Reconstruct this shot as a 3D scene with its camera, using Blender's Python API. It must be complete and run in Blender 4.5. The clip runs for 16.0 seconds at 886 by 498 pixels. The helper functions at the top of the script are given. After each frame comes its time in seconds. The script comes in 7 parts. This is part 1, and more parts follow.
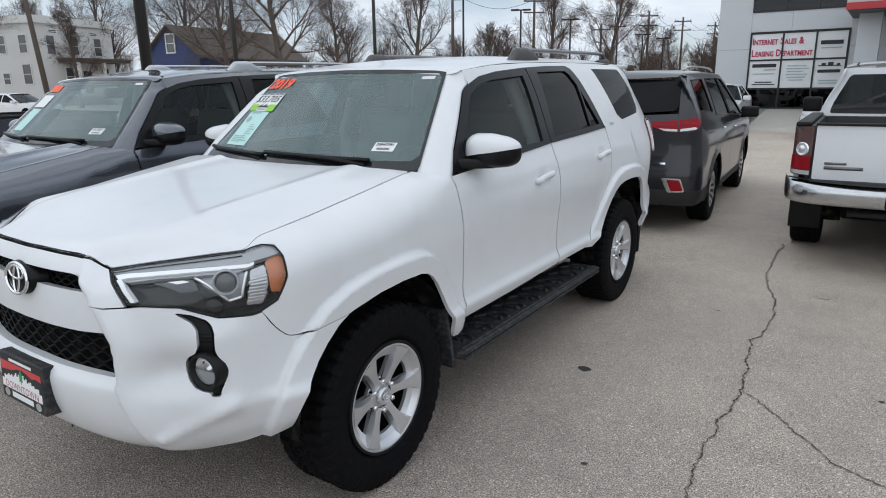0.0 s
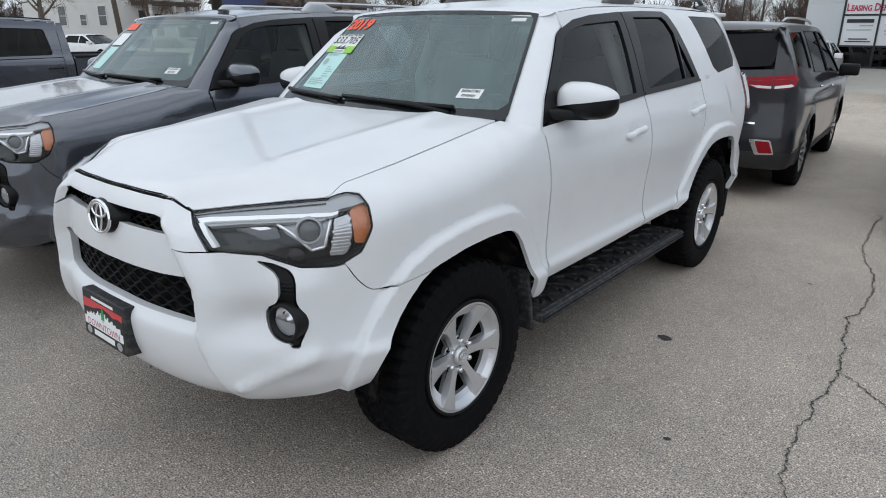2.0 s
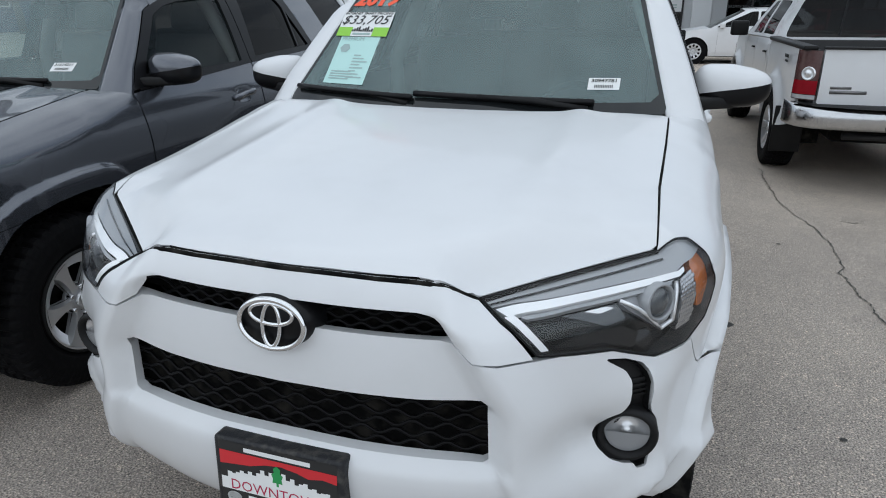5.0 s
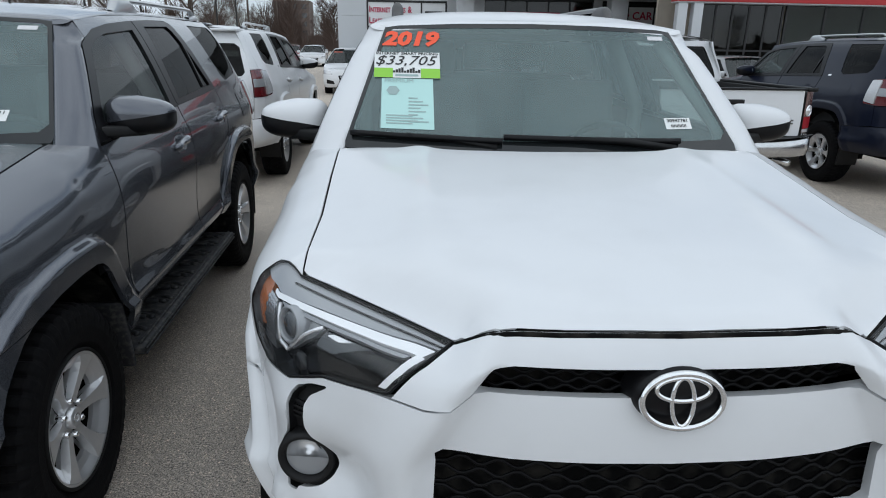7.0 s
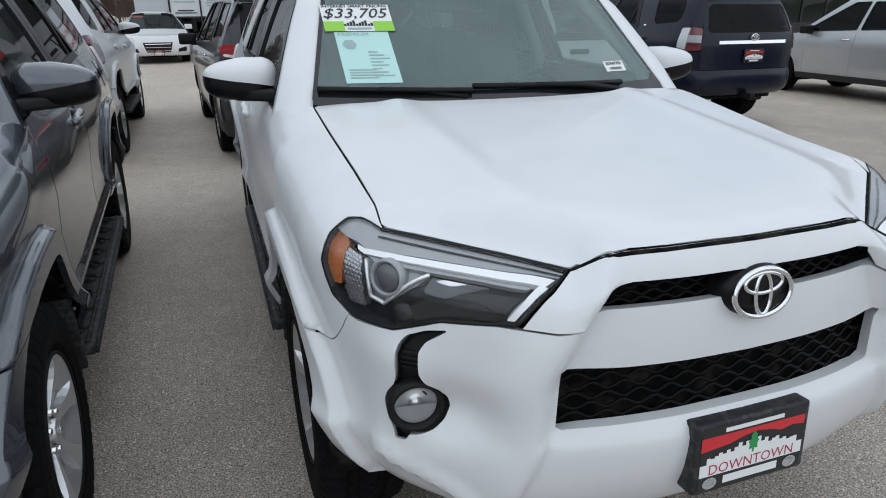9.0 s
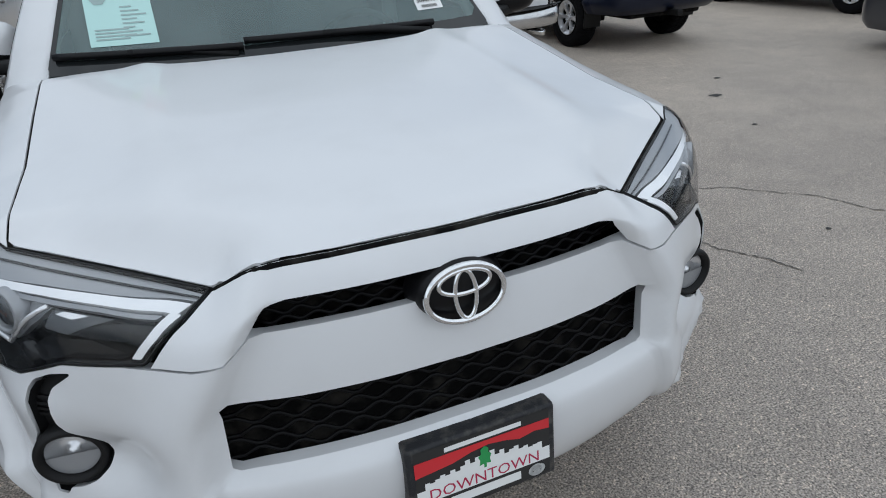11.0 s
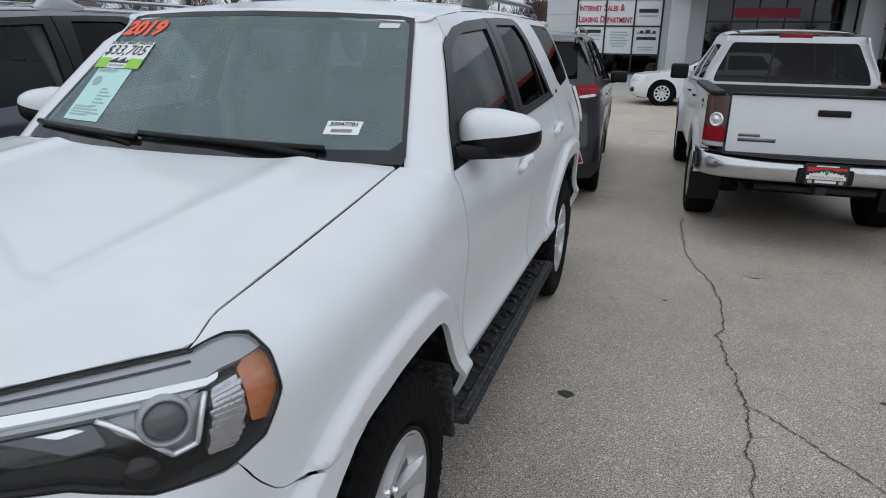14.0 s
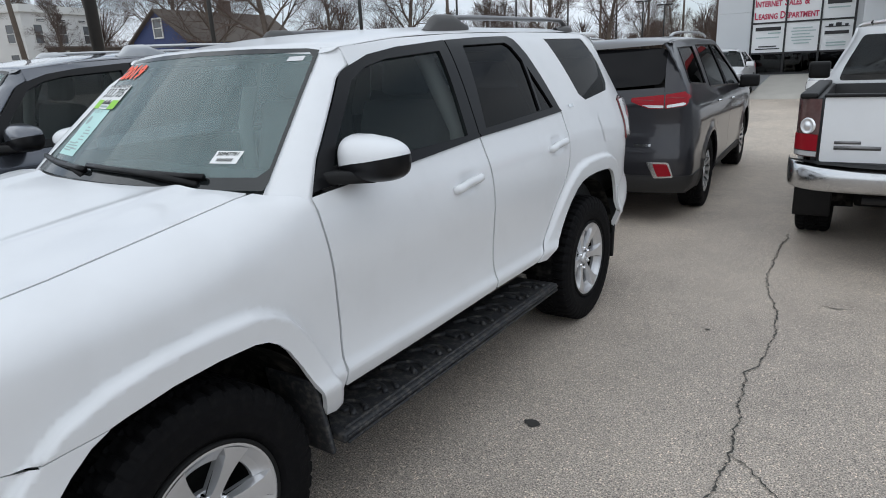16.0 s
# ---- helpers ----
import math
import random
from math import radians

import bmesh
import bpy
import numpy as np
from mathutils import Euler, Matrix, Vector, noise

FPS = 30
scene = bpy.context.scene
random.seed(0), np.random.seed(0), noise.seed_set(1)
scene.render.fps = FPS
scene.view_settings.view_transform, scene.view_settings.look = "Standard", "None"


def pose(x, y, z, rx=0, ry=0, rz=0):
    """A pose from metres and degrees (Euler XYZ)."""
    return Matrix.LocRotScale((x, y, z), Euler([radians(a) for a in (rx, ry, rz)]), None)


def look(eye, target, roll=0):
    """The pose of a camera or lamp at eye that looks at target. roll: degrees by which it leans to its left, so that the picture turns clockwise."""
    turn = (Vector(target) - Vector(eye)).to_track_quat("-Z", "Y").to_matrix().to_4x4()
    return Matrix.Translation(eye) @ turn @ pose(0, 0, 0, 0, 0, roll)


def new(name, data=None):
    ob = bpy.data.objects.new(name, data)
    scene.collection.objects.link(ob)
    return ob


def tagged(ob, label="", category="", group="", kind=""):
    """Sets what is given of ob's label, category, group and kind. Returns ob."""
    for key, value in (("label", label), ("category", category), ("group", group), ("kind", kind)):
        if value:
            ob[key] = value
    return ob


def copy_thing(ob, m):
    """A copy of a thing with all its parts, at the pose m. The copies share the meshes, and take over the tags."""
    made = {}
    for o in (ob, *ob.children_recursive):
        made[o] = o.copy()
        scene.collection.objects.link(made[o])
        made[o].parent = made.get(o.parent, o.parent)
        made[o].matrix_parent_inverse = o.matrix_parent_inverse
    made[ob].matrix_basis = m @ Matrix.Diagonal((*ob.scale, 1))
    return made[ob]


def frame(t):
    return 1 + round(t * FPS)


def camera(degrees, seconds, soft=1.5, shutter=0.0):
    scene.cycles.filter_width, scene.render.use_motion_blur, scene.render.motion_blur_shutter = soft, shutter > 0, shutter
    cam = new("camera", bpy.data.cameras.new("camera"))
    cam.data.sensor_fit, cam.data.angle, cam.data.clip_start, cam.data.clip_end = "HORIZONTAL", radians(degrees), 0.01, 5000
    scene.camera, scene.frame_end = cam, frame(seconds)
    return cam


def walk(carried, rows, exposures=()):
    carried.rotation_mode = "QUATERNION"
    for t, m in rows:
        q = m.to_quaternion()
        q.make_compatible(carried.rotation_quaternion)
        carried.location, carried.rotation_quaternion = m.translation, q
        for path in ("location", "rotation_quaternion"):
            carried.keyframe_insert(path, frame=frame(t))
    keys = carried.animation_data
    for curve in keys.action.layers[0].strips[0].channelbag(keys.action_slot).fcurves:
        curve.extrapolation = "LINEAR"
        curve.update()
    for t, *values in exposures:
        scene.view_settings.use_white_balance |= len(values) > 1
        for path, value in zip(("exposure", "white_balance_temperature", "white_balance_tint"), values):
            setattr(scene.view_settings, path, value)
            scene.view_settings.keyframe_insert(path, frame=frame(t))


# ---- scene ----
cam = camera(69.0, 16.0, 1.0)
METRES = 7.679  # length of the walk
START = pose(2.460, -1.859, 1.627, -14.401, 0.853, 34.089)  # the first camera's stand
ROWS = [
    (0.0, 0.0, 0.0, 0.0, -0.0, -0.0, -0.0),
    (0.5, 0.002, 0.0019, -0.0005, 1.48, -1.46, -0.38),
    (1.0, 0.0058, 0.0056, -0.0013, 2.71, -2.8, -1.0),
    (1.5, 0.0052, 0.0117, -0.0017, 4.61, -3.27, -2.35),
    (2.0, -0.0161, 0.0186, -0.0001, 4.95, -4.2, -2.47),
    (2.5, -0.044, 0.0256, 0.0027, 1.24, -3.86, -1.27),
    (3.0, -0.0641, 0.0414, 0.0052, -1.32, -3.23, -0.68),
    (3.5, -0.0888, 0.0632, 0.0115, -3.15, -4.75, 0.52),
    (6.0, -0.2616, 0.1506, 0.0334, -26.65, -6.86, 4.97),
    (6.5, -0.2933, 0.1737, 0.0365, -32.21, -5.59, 5.83),
    (7.0, -0.3272, 0.2027, 0.0454, -36.61, -5.5, 7.07),
    (7.5, -0.3665, 0.2272, 0.0487, -43.85, -10.03, 8.47),
    (8.0, -0.3878, 0.2551, 0.0525, -47.17, -10.24, 8.17),
    (10.5, -0.3439, 0.2195, 0.0449, -59.77, -15.36, 16.06),
    (11.0, -0.3081, 0.2067, 0.0429, -55.99, -17.75, 14.89),
    (11.5, -0.2737, 0.1831, 0.0354, -46.65, -14.68, 12.43),
    (12.0, -0.2331, 0.1643, 0.0317, -39.56, -11.31, 12.15),
    (12.5, -0.1893, 0.1585, 0.0351, -35.71, -8.75, 9.82),
    (13.0, -0.1504, 0.1481, 0.0309, -28.27, -7.5, 9.34),
    (13.5, -0.1092, 0.1336, 0.0289, -19.93, -5.19, 6.44),
    (14.0, -0.0681, 0.126, 0.0285, -15.37, -3.72, 2.05),
    (14.5, -0.0292, 0.1132, 0.0262, -7.92, -3.07, 3.23),
    (15.0, 0.0052, 0.0995, 0.0244, -3.72, -3.04, 2.87),
    (15.5, 0.0357, 0.1037, 0.0246, -1.25, -3.53, 0.32),
    (16.0, 0.0621, 0.107, 0.0284, 0.6, -1.99, 1.88),
]
# the clip's own camera darkens and cools its picture when the white bonnet fills it
EXPOSURES = [(0, .0, 6140, 8), (2.5, .0, 6110, 8), (3.5, -.08, 6060, 8), (6, -.12, 6000, 6), (7, -.10, 6020, 6), (8, -.02, 6100, 7), (10.5, -.25, 6000, 7), (13, -.28, 6000, 7), (14, -.20, 6100, 8), (15, 0, 6150, 8), (16, .03, 6140, 8)]
walk(cam, [(t, START @ pose(METRES * x, METRES * y, METRES * z, 90 + pitch, roll, yaw)) for t, x, y, z, yaw, pitch, roll in ROWS], EXPOSURES)

# ---- light: a bright, broken overcast ----
world = bpy.data.worlds.new("world")
scene.world = world
world.use_nodes = True
wt = world.node_tree
background = wt.nodes["Background"]
sky = wt.nodes.new("ShaderNodeTexSky")
sky.sky_type, sky.sun_disc = "NISHITA", False
sky.sun_elevation, sky.sun_rotation = radians(48), radians(150)
coord = wt.nodes.new("ShaderNodeTexCoord")
stretch = wt.nodes.new("ShaderNodeMapping")
stretch.inputs["Scale"].default_value = (1.0, 1.0, 3.2)
clouds = wt.nodes.new("ShaderNodeTexNoise")
clouds.inputs["Scale"].default_value, clouds.inputs["Detail"].default_value, clouds.inputs["Roughness"].default_value = 2.2, 7, 0.58
cover = wt.nodes.new("ShaderNodeValToRGB")
cover.color_ramp.elements[0].position, cover.color_ramp.elements[1].position = 0.34, 0.50
cover.color_ramp.elements[0].color, cover.color_ramp.elements[1].color = (.45, .45, .45, 1), (1, 1, 1, 1)
tone = wt.nodes.new("ShaderNodeValToRGB")
tone.color_ramp.elements[0].position, tone.color_ramp.elements[1].position = 0.40, 0.68
tone.color_ramp.elements[0].color, tone.color_ramp.elements[1].color = (6.6, 7.1, 7.8, 1), (9.8, 10.1, 10.5, 1)
both = wt.nodes.new("ShaderNodeMixRGB")
wt.links.new(coord.outputs["Generated"], stretch.inputs[0])
wt.links.new(stretch.outputs[0], clouds.inputs["Vector"])
wt.links.new(clouds.outputs[0], cover.inputs[0])
wt.links.new(clouds.outputs[0], tone.inputs[0])
wt.links.new(cover.outputs[0], both.inputs[0])
wt.links.new(sky.outputs[0], both.inputs[1])
wt.links.new(tone.outputs[0], both.inputs[2])
wt.links.new(both.outputs[0], background.inputs[0])
background.inputs[1].default_value = 0.10
sun = new("sun", bpy.data.lights.new("sun", "SUN"))
sun.data.energy, sun.data.angle, sun.data.color = 1.0, radians(140), (1, .96, .9)
sun.matrix_world = look((.6, -4.5, 9), (0, 0, 0))

# ---- materials ----
def material(name, color, rough=.5, metal=0.0, coat=0.0, spec=.5, vary=.06, scale=6.0, bump=0.0, bump_scale=200.0, dirt=0.0, transmission=0.0, random_tint=0.0, coat_rough=.03):
    """A painted, moulded or mineral surface: colour that varies at two scales, fine relief and, if asked, dust."""
    m = bpy.data.materials.new(name)
    m.use_nodes = True
    t = m.node_tree
    b = t.nodes["Principled BSDF"]
    b.inputs["Roughness"].default_value, b.inputs["Metallic"].default_value = rough, metal
    b.inputs["Coat Weight"].default_value, b.inputs["Coat Roughness"].default_value = coat, coat_rough
    b.inputs["Specular IOR Level"].default_value = spec
    b.inputs["Transmission Weight"].default_value = transmission
    c = t.nodes.new("ShaderNodeTexCoord")
    big = t.nodes.new("ShaderNodeTexNoise")
    big.inputs["Scale"].default_value, big.inputs["Detail"].default_value = scale, 6
    t.links.new(c.outputs["Object"], big.inputs["Vector"])
    mix = t.nodes.new("ShaderNodeMixRGB")
    lo = [max(0, v * (1 - vary)) for v in color]
    hi = [min(1, v * (1 + vary)) for v in color]
    mix.inputs[1].default_value, mix.inputs[2].default_value = (*lo, 1), (*hi, 1)
    t.links.new(big.outputs[0], mix.inputs[0])
    out = mix.outputs[0]
    if dirt:
        film = t.nodes.new("ShaderNodeTexNoise")
        film.inputs["Scale"].default_value, film.inputs["Detail"].default_value = scale * 3.1, 8
        t.links.new(c.outputs["Object"], film.inputs["Vector"])
        ramp = t.nodes.new("ShaderNodeValToRGB")
        ramp.color_ramp.elements[0].position, ramp.color_ramp.elements[1].position = .48, .72
        ramp.color_ramp.elements[1].color = (dirt, dirt, dirt, 1)
        dust = t.nodes.new("ShaderNodeMixRGB")
        dust.inputs[2].default_value = (.22, .20, .17, 1)
        t.links.new(film.outputs[0], ramp.inputs[0])
        t.links.new(ramp.outputs[0], dust.inputs[0])
        t.links.new(out, dust.inputs[1])
        out = dust.outputs[0]
    if random_tint:
        info = t.nodes.new("ShaderNodeObjectInfo")
        hue = t.nodes.new("ShaderNodeHueSaturation")
        span = t.nodes.new("ShaderNodeMapRange")
        span.inputs[3].default_value, span.inputs[4].default_value = 1 - random_tint, 1 + random_tint
        t.links.new(info.outputs["Random"], span.inputs[0])
        t.links.new(span.outputs[0], hue.inputs["Value"])
        t.links.new(out, hue.inputs["Color"])
        out = hue.outputs[0]
    t.links.new(out, b.inputs["Base Color"])
    if bump:
        fine = t.nodes.new("ShaderNodeTexNoise")
        fine.inputs["Scale"].default_value, fine.inputs["Detail"].default_value = bump_scale, 4
        t.links.new(c.outputs["Object"], fine.inputs["Vector"])
        bp = t.nodes.new("ShaderNodeBump")
        bp.inputs["Strength"].default_value, bp.inputs["Distance"].default_value = bump, .004
        t.links.new(fine.outputs[0], bp.inputs["Height"])
        t.links.new(bp.outputs[0], b.inputs["Normal"])
    return m


def glass(name, tint, rough=.01, haze=0.0, mirror=.045, graze=.9):
    """A tinted pane: what passes takes the tint, what mirrors grows towards grazing views alike on both sides."""
    m = bpy.data.materials.new(name)
    m.use_nodes = True
    t = m.node_tree
    t.nodes.remove(t.nodes["Principled BSDF"])
    clear, gloss, mix, edge, steep, lift = (t.nodes.new("ShaderNode" + k) for k in ("BsdfTransparent", "BsdfGlossy", "MixShader", "LayerWeight", "Math", "Math"))
    clear.inputs[0].default_value = (*tint, 1)
    gloss.inputs["Roughness"].default_value = rough
    edge.inputs["Blend"].default_value = .5
    steep.operation, lift.operation = "POWER", "MULTIPLY_ADD"
    steep.inputs[1].default_value = 5
    lift.inputs[1].default_value, lift.inputs[2].default_value = graze, mirror
    t.links.new(edge.outputs["Facing"], steep.inputs[0])
    t.links.new(steep.outputs[0], lift.inputs[0])
    t.links.new(lift.outputs[0], mix.inputs[0])
    last = clear.outputs[0]
    if haze:  # mirrored sky put into a teal-grey film, uneven across the pane
        film, add, c, n, r = (t.nodes.new("ShaderNode" + k) for k in ("BsdfDiffuse", "MixShader", "TexCoord", "TexNoise", "ValToRGB"))
        film.inputs[0].default_value = (.35, .48, .48, 1)
        n.inputs["Scale"].default_value, n.inputs["Detail"].default_value = 7, 9
        r.color_ramp.elements[0].position, r.color_ramp.elements[1].position = .2, .85
        r.color_ramp.elements[0].color = (haze * .85,) * 3 + (1,)
        r.color_ramp.elements[1].color = (haze * 1.2,) * 3 + (1,)
        t.links.new(c.outputs["Object"], n.inputs["Vector"])
        t.links.new(n.outputs[0], r.inputs[0])
        t.links.new(r.outputs[0], add.inputs[0])
        t.links.new(last, add.inputs[1])
        t.links.new(film.outputs[0], add.inputs[2])
        last = add.outputs[0]
    t.links.new(last, mix.inputs[1])
    t.links.new(gloss.outputs[0], mix.inputs[2])
    t.links.new(mix.outputs[0], t.nodes["Material Output"].inputs[0])
    return m


WHITE = material("white_paint", (.72, .73, .745), .38, coat=.55, vary=.015, scale=2, dirt=.05, coat_rough=.08)
SLATE = material("slate_grey_paint", (.098, .106, .126), .22, metal=.65, coat=1, vary=.10, scale=300, dirt=.05)
CHARCOAL = material("charcoal_paint", (.026, .026, .031), .28, metal=.35, spec=.3, coat=.6, vary=.12, scale=300, dirt=.05)
NAVY = material("navy_paint", (.004, .007, .020), .32, metal=.0, spec=.25, coat=.22, vary=.12, scale=300, dirt=.04)
SILVER = material("silver_paint", (.46, .47, .48), .30, metal=.5, coat=1, vary=.06, scale=300)
DARK = material("graphite_paint", (.040, .043, .052), .30, metal=.3, coat=1, vary=.1, scale=300)
GLOSS_BLACK = material("gloss_black_trim", (.006, .006, .007), .30, spec=.22, vary=.2)
BLACK = material("black_plastic", (.008, .008, .0085), .5, spec=.25, vary=.25, scale=20, bump=.15, bump_scale=700)
WORN_BLACK = material("weathered_black_plastic", (.022, .023, .026), .55, spec=.3, vary=.4, scale=14, bump=.3, bump_scale=300, dirt=.30)
MATT = material("matt_black_liner", (.005, .005, .005), .9, spec=.08, vary=.3, bump=.3, bump_scale=90, dirt=.14)
RUBBER = material("tyre_rubber", (.0045, .0045, .0052), .75, spec=.10, vary=.3, scale=12, bump=.3, bump_scale=160, dirt=.015)
MESH_BLACK = material("black_grille_plastic", (.0040, .0040, .0045), .45, spec=.13, vary=.2)
ALLOY = material("silver_alloy", (.66, .665, .68), .28, metal=.72, coat=.1, vary=.08, scale=14)
# near-black, with the shade behind the spokes put into the colour
BARREL = material("dusty_black_barrel", (.010, .010, .010), .7, spec=.2, vary=.3)
DARK_PANE = material("dark_rear_pane", (.008, .008, .009), .10, spec=.14, vary=.1)
FRIT = material("black_glass_border", (.012, .014, .015), .05, vary=.1)
DEEP_RED = material("deep_red_lamp_lens", (.115, .008, .011), .12, coat=1, vary=.2, scale=30)
DARK_ALLOY = material("dark_grey_alloy", (.05, .05, .052), .35, metal=.7, vary=.08)
CHROME = material("chrome", (.82, .83, .84), .07, metal=1, vary=.01)
DULL_CHROME = material("dull_chrome", (.58, .59, .60), .20, metal=1, vary=.10, scale=9, dirt=.12)
SMOKED = material("smoked_clear_lens", (.10, .050, .046), .14, coat=.8, vary=.35, scale=40, bump=.3, bump_scale=150)
STEEL = material("dull_steel", (.22, .22, .22), .45, metal=.8, vary=.2)
CLOTH = material("dark_seat_cloth", (.085, .087, .09), .85, vary=.2, bump=.4, bump_scale=400)
TRIM_GREY = material("grey_cabin_trim", (.36, .36, .35), .75, vary=.06)
DASH = material("dark_dashboard", (.030, .031, .032), .7, spec=.2, vary=.15, bump=.3, bump_scale=500)
WINDSHIELD = glass("windscreen_glass", (.70, .84, .82), haze=.27, mirror=.055)
PRIVACY = glass("dark_privacy_glass", (.09, .093, .097), mirror=.018, graze=.6)
CLEAR = glass("door_glass", (.50, .53, .52), haze=.015, mirror=.018, graze=.9)
LENS = glass("clear_lamp_lens", (.97, .975, .98))
PROJECTOR = material("projector_glass", (.05, .055, .06), .04, coat=1, vary=.1)
LAMP_DARK = material("dark_lamp_housing", (.014, .015, .016), .2, metal=.2, vary=.1)
FACETED = material("faceted_reflector", (.50, .505, .52), .18, metal=.85, vary=.25, scale=70)
LAMP_MID = material("dim_lamp_facet", (.09, .095, .10), .22, metal=.5, vary=.2, scale=50)
LAMP_GREY = material("grey_lamp_housing", (.36, .37, .385), .28, metal=.35, vary=.05)
LIGHT_BAR = material("white_light_guide", (.93, .94, .95), .25, coat=1, vary=.01)
SILVERED = material("silvered_reflector", (.88, .885, .90), .16, metal=.6, coat=1, vary=.05, scale=60)
AMBER = material("amber_reflector", (.50, .15, .04), .18, coat=1, vary=.45, scale=55, bump=.8, bump_scale=170)
RED_LENS = material("red_lamp_lens", (.27, .006, .014), .30, spec=.15, coat=.08, vary=.15, scale=30, bump=.2, bump_scale=220)
CLEAR_LENS = material("silvered_lamp_lens", (.62, .62, .63), .15, metal=.4, coat=1, vary=.15, scale=60, bump=.4, bump_scale=180)
PAPER_WHITE = material("white_paper", (.80, .81, .80), .7, vary=.02)
PAPER_MINT = material("mint_paper", (.50, .74, .70), .7, vary=.03)
PAPER_GREEN = material("lime_green_print", (.30, .62, .07), .7, vary=.03)
INK = material("black_ink", (.02, .02, .02), .6, vary=.1)
INK_GREY = material("grey_ink", (.34, .44, .43), .7, vary=.1)
NEON = material("neon_orange_red_vinyl", (.90, .10, .035), .5, vary=.03)
SIGN_RED = material("crimson_vinyl", (.42, .015, .07), .45, vary=.05)
PLATE_RED = material("red_plate_print", (.62, .02, .03), .35, coat=.4, vary=.05)
LEAF_GREEN = material("green_print", (.03, .30, .08), .5, vary=.05)

# ---- mesh helpers ----
from mathutils.geometry import delaunay_2d_cdt


def thing(name, label, category, group="", kind="", at=None):
    ob = tagged(new(name), label, category, group, kind)
    ob.empty_display_size = .2
    if at is not None:
        ob.matrix_world = at
    return ob


def part(name, geo, mat, parent=None, label="", flat=False):
    """Links vertices and faces, or a bmesh, as one mesh object under a thing or a part."""
    me = bpy.data.meshes.new(name)
    if isinstance(geo, bmesh.types.BMesh):
        geo.to_mesh(me)
        geo.free()
    else:
        me.from_pydata([tuple(v) for v in geo[0]], [], [tuple(f) for f in geo[1]])
    me.polygons.foreach_set("use_smooth", [not flat] * len(me.polygons))
    me.materials.append(mat)
    ob = new(name, me)
    if parent is not None:
        ob.parent = parent
    if label:
        ob["label"] = label
    return ob


def join(*geos):
    vs, fs = [], []
    for v, f in geos:
        n = len(vs)
        vs += [tuple(p) for p in v]
        fs += [tuple(i + n for i in q) for q in f]
    return vs, fs


def mirrored(geo):
    return [(-x, y, z) for x, y, z in geo[0]], [tuple(reversed(f)) for f in geo[1]]


def moved(geo, m):
    return [tuple(m @ Vector(v)) for v in geo[0]], geo[1]


def resample(pts, step, closed=True):
    out = []
    ends = list(zip(pts, [*pts[1:], pts[0]])) if closed else list(zip(pts[:-1], pts[1:]))
    for (ax, ay), (bx, by) in ends:
        n = max(1, int(math.hypot(bx - ax, by - ay) / step + .5))
        out += [(ax + (bx - ax) * i / n, ay + (by - ay) * i / n) for i in range(n)]
    return out if closed else out + [pts[-1]]


def rounded(pts, r, n=4):
    """Fillets the corners of a closed outline."""
    out = []
    for i, p in enumerate(pts):
        a, b, c = (Vector(q) for q in (pts[i - 1], p, pts[(i + 1) % len(pts)]))
        da, dc = a - b, c - b
        k = min(r, da.length * .45, dc.length * .45)
        s, e = b + da.normalized() * k, b + dc.normalized() * k
        for j in range(n + 1):
            t = j / n
            out.append(tuple((1 - t) ** 2 * s + 2 * t * (1 - t) * b + t * t * e))
    return out


def inset_loop(pts, d):
    a = sum(p[0] * q[1] - q[0] * p[1] for p, q in zip(pts, [*pts[1:], pts[0]]))
    sign, out = (1 if a > 0 else -1), []
    for i, p in enumerate(pts):
        u, v = Vector(p) - Vector(pts[i - 1]), Vector(pts[(i + 1) % len(pts)]) - Vector(p)
        if u.length < 1e-7 or v.length < 1e-7:
            u = v = u + v
        u, v = u.normalized(), v.normalized()
        m = Vector((-u.y - v.y, u.x + v.x)) * sign
        m = m / max(.5, m.length) if m.length > 1e-6 else Vector((0, 0))
        out.append((p[0] + m.x * d, p[1] + m.y * d))
    return out


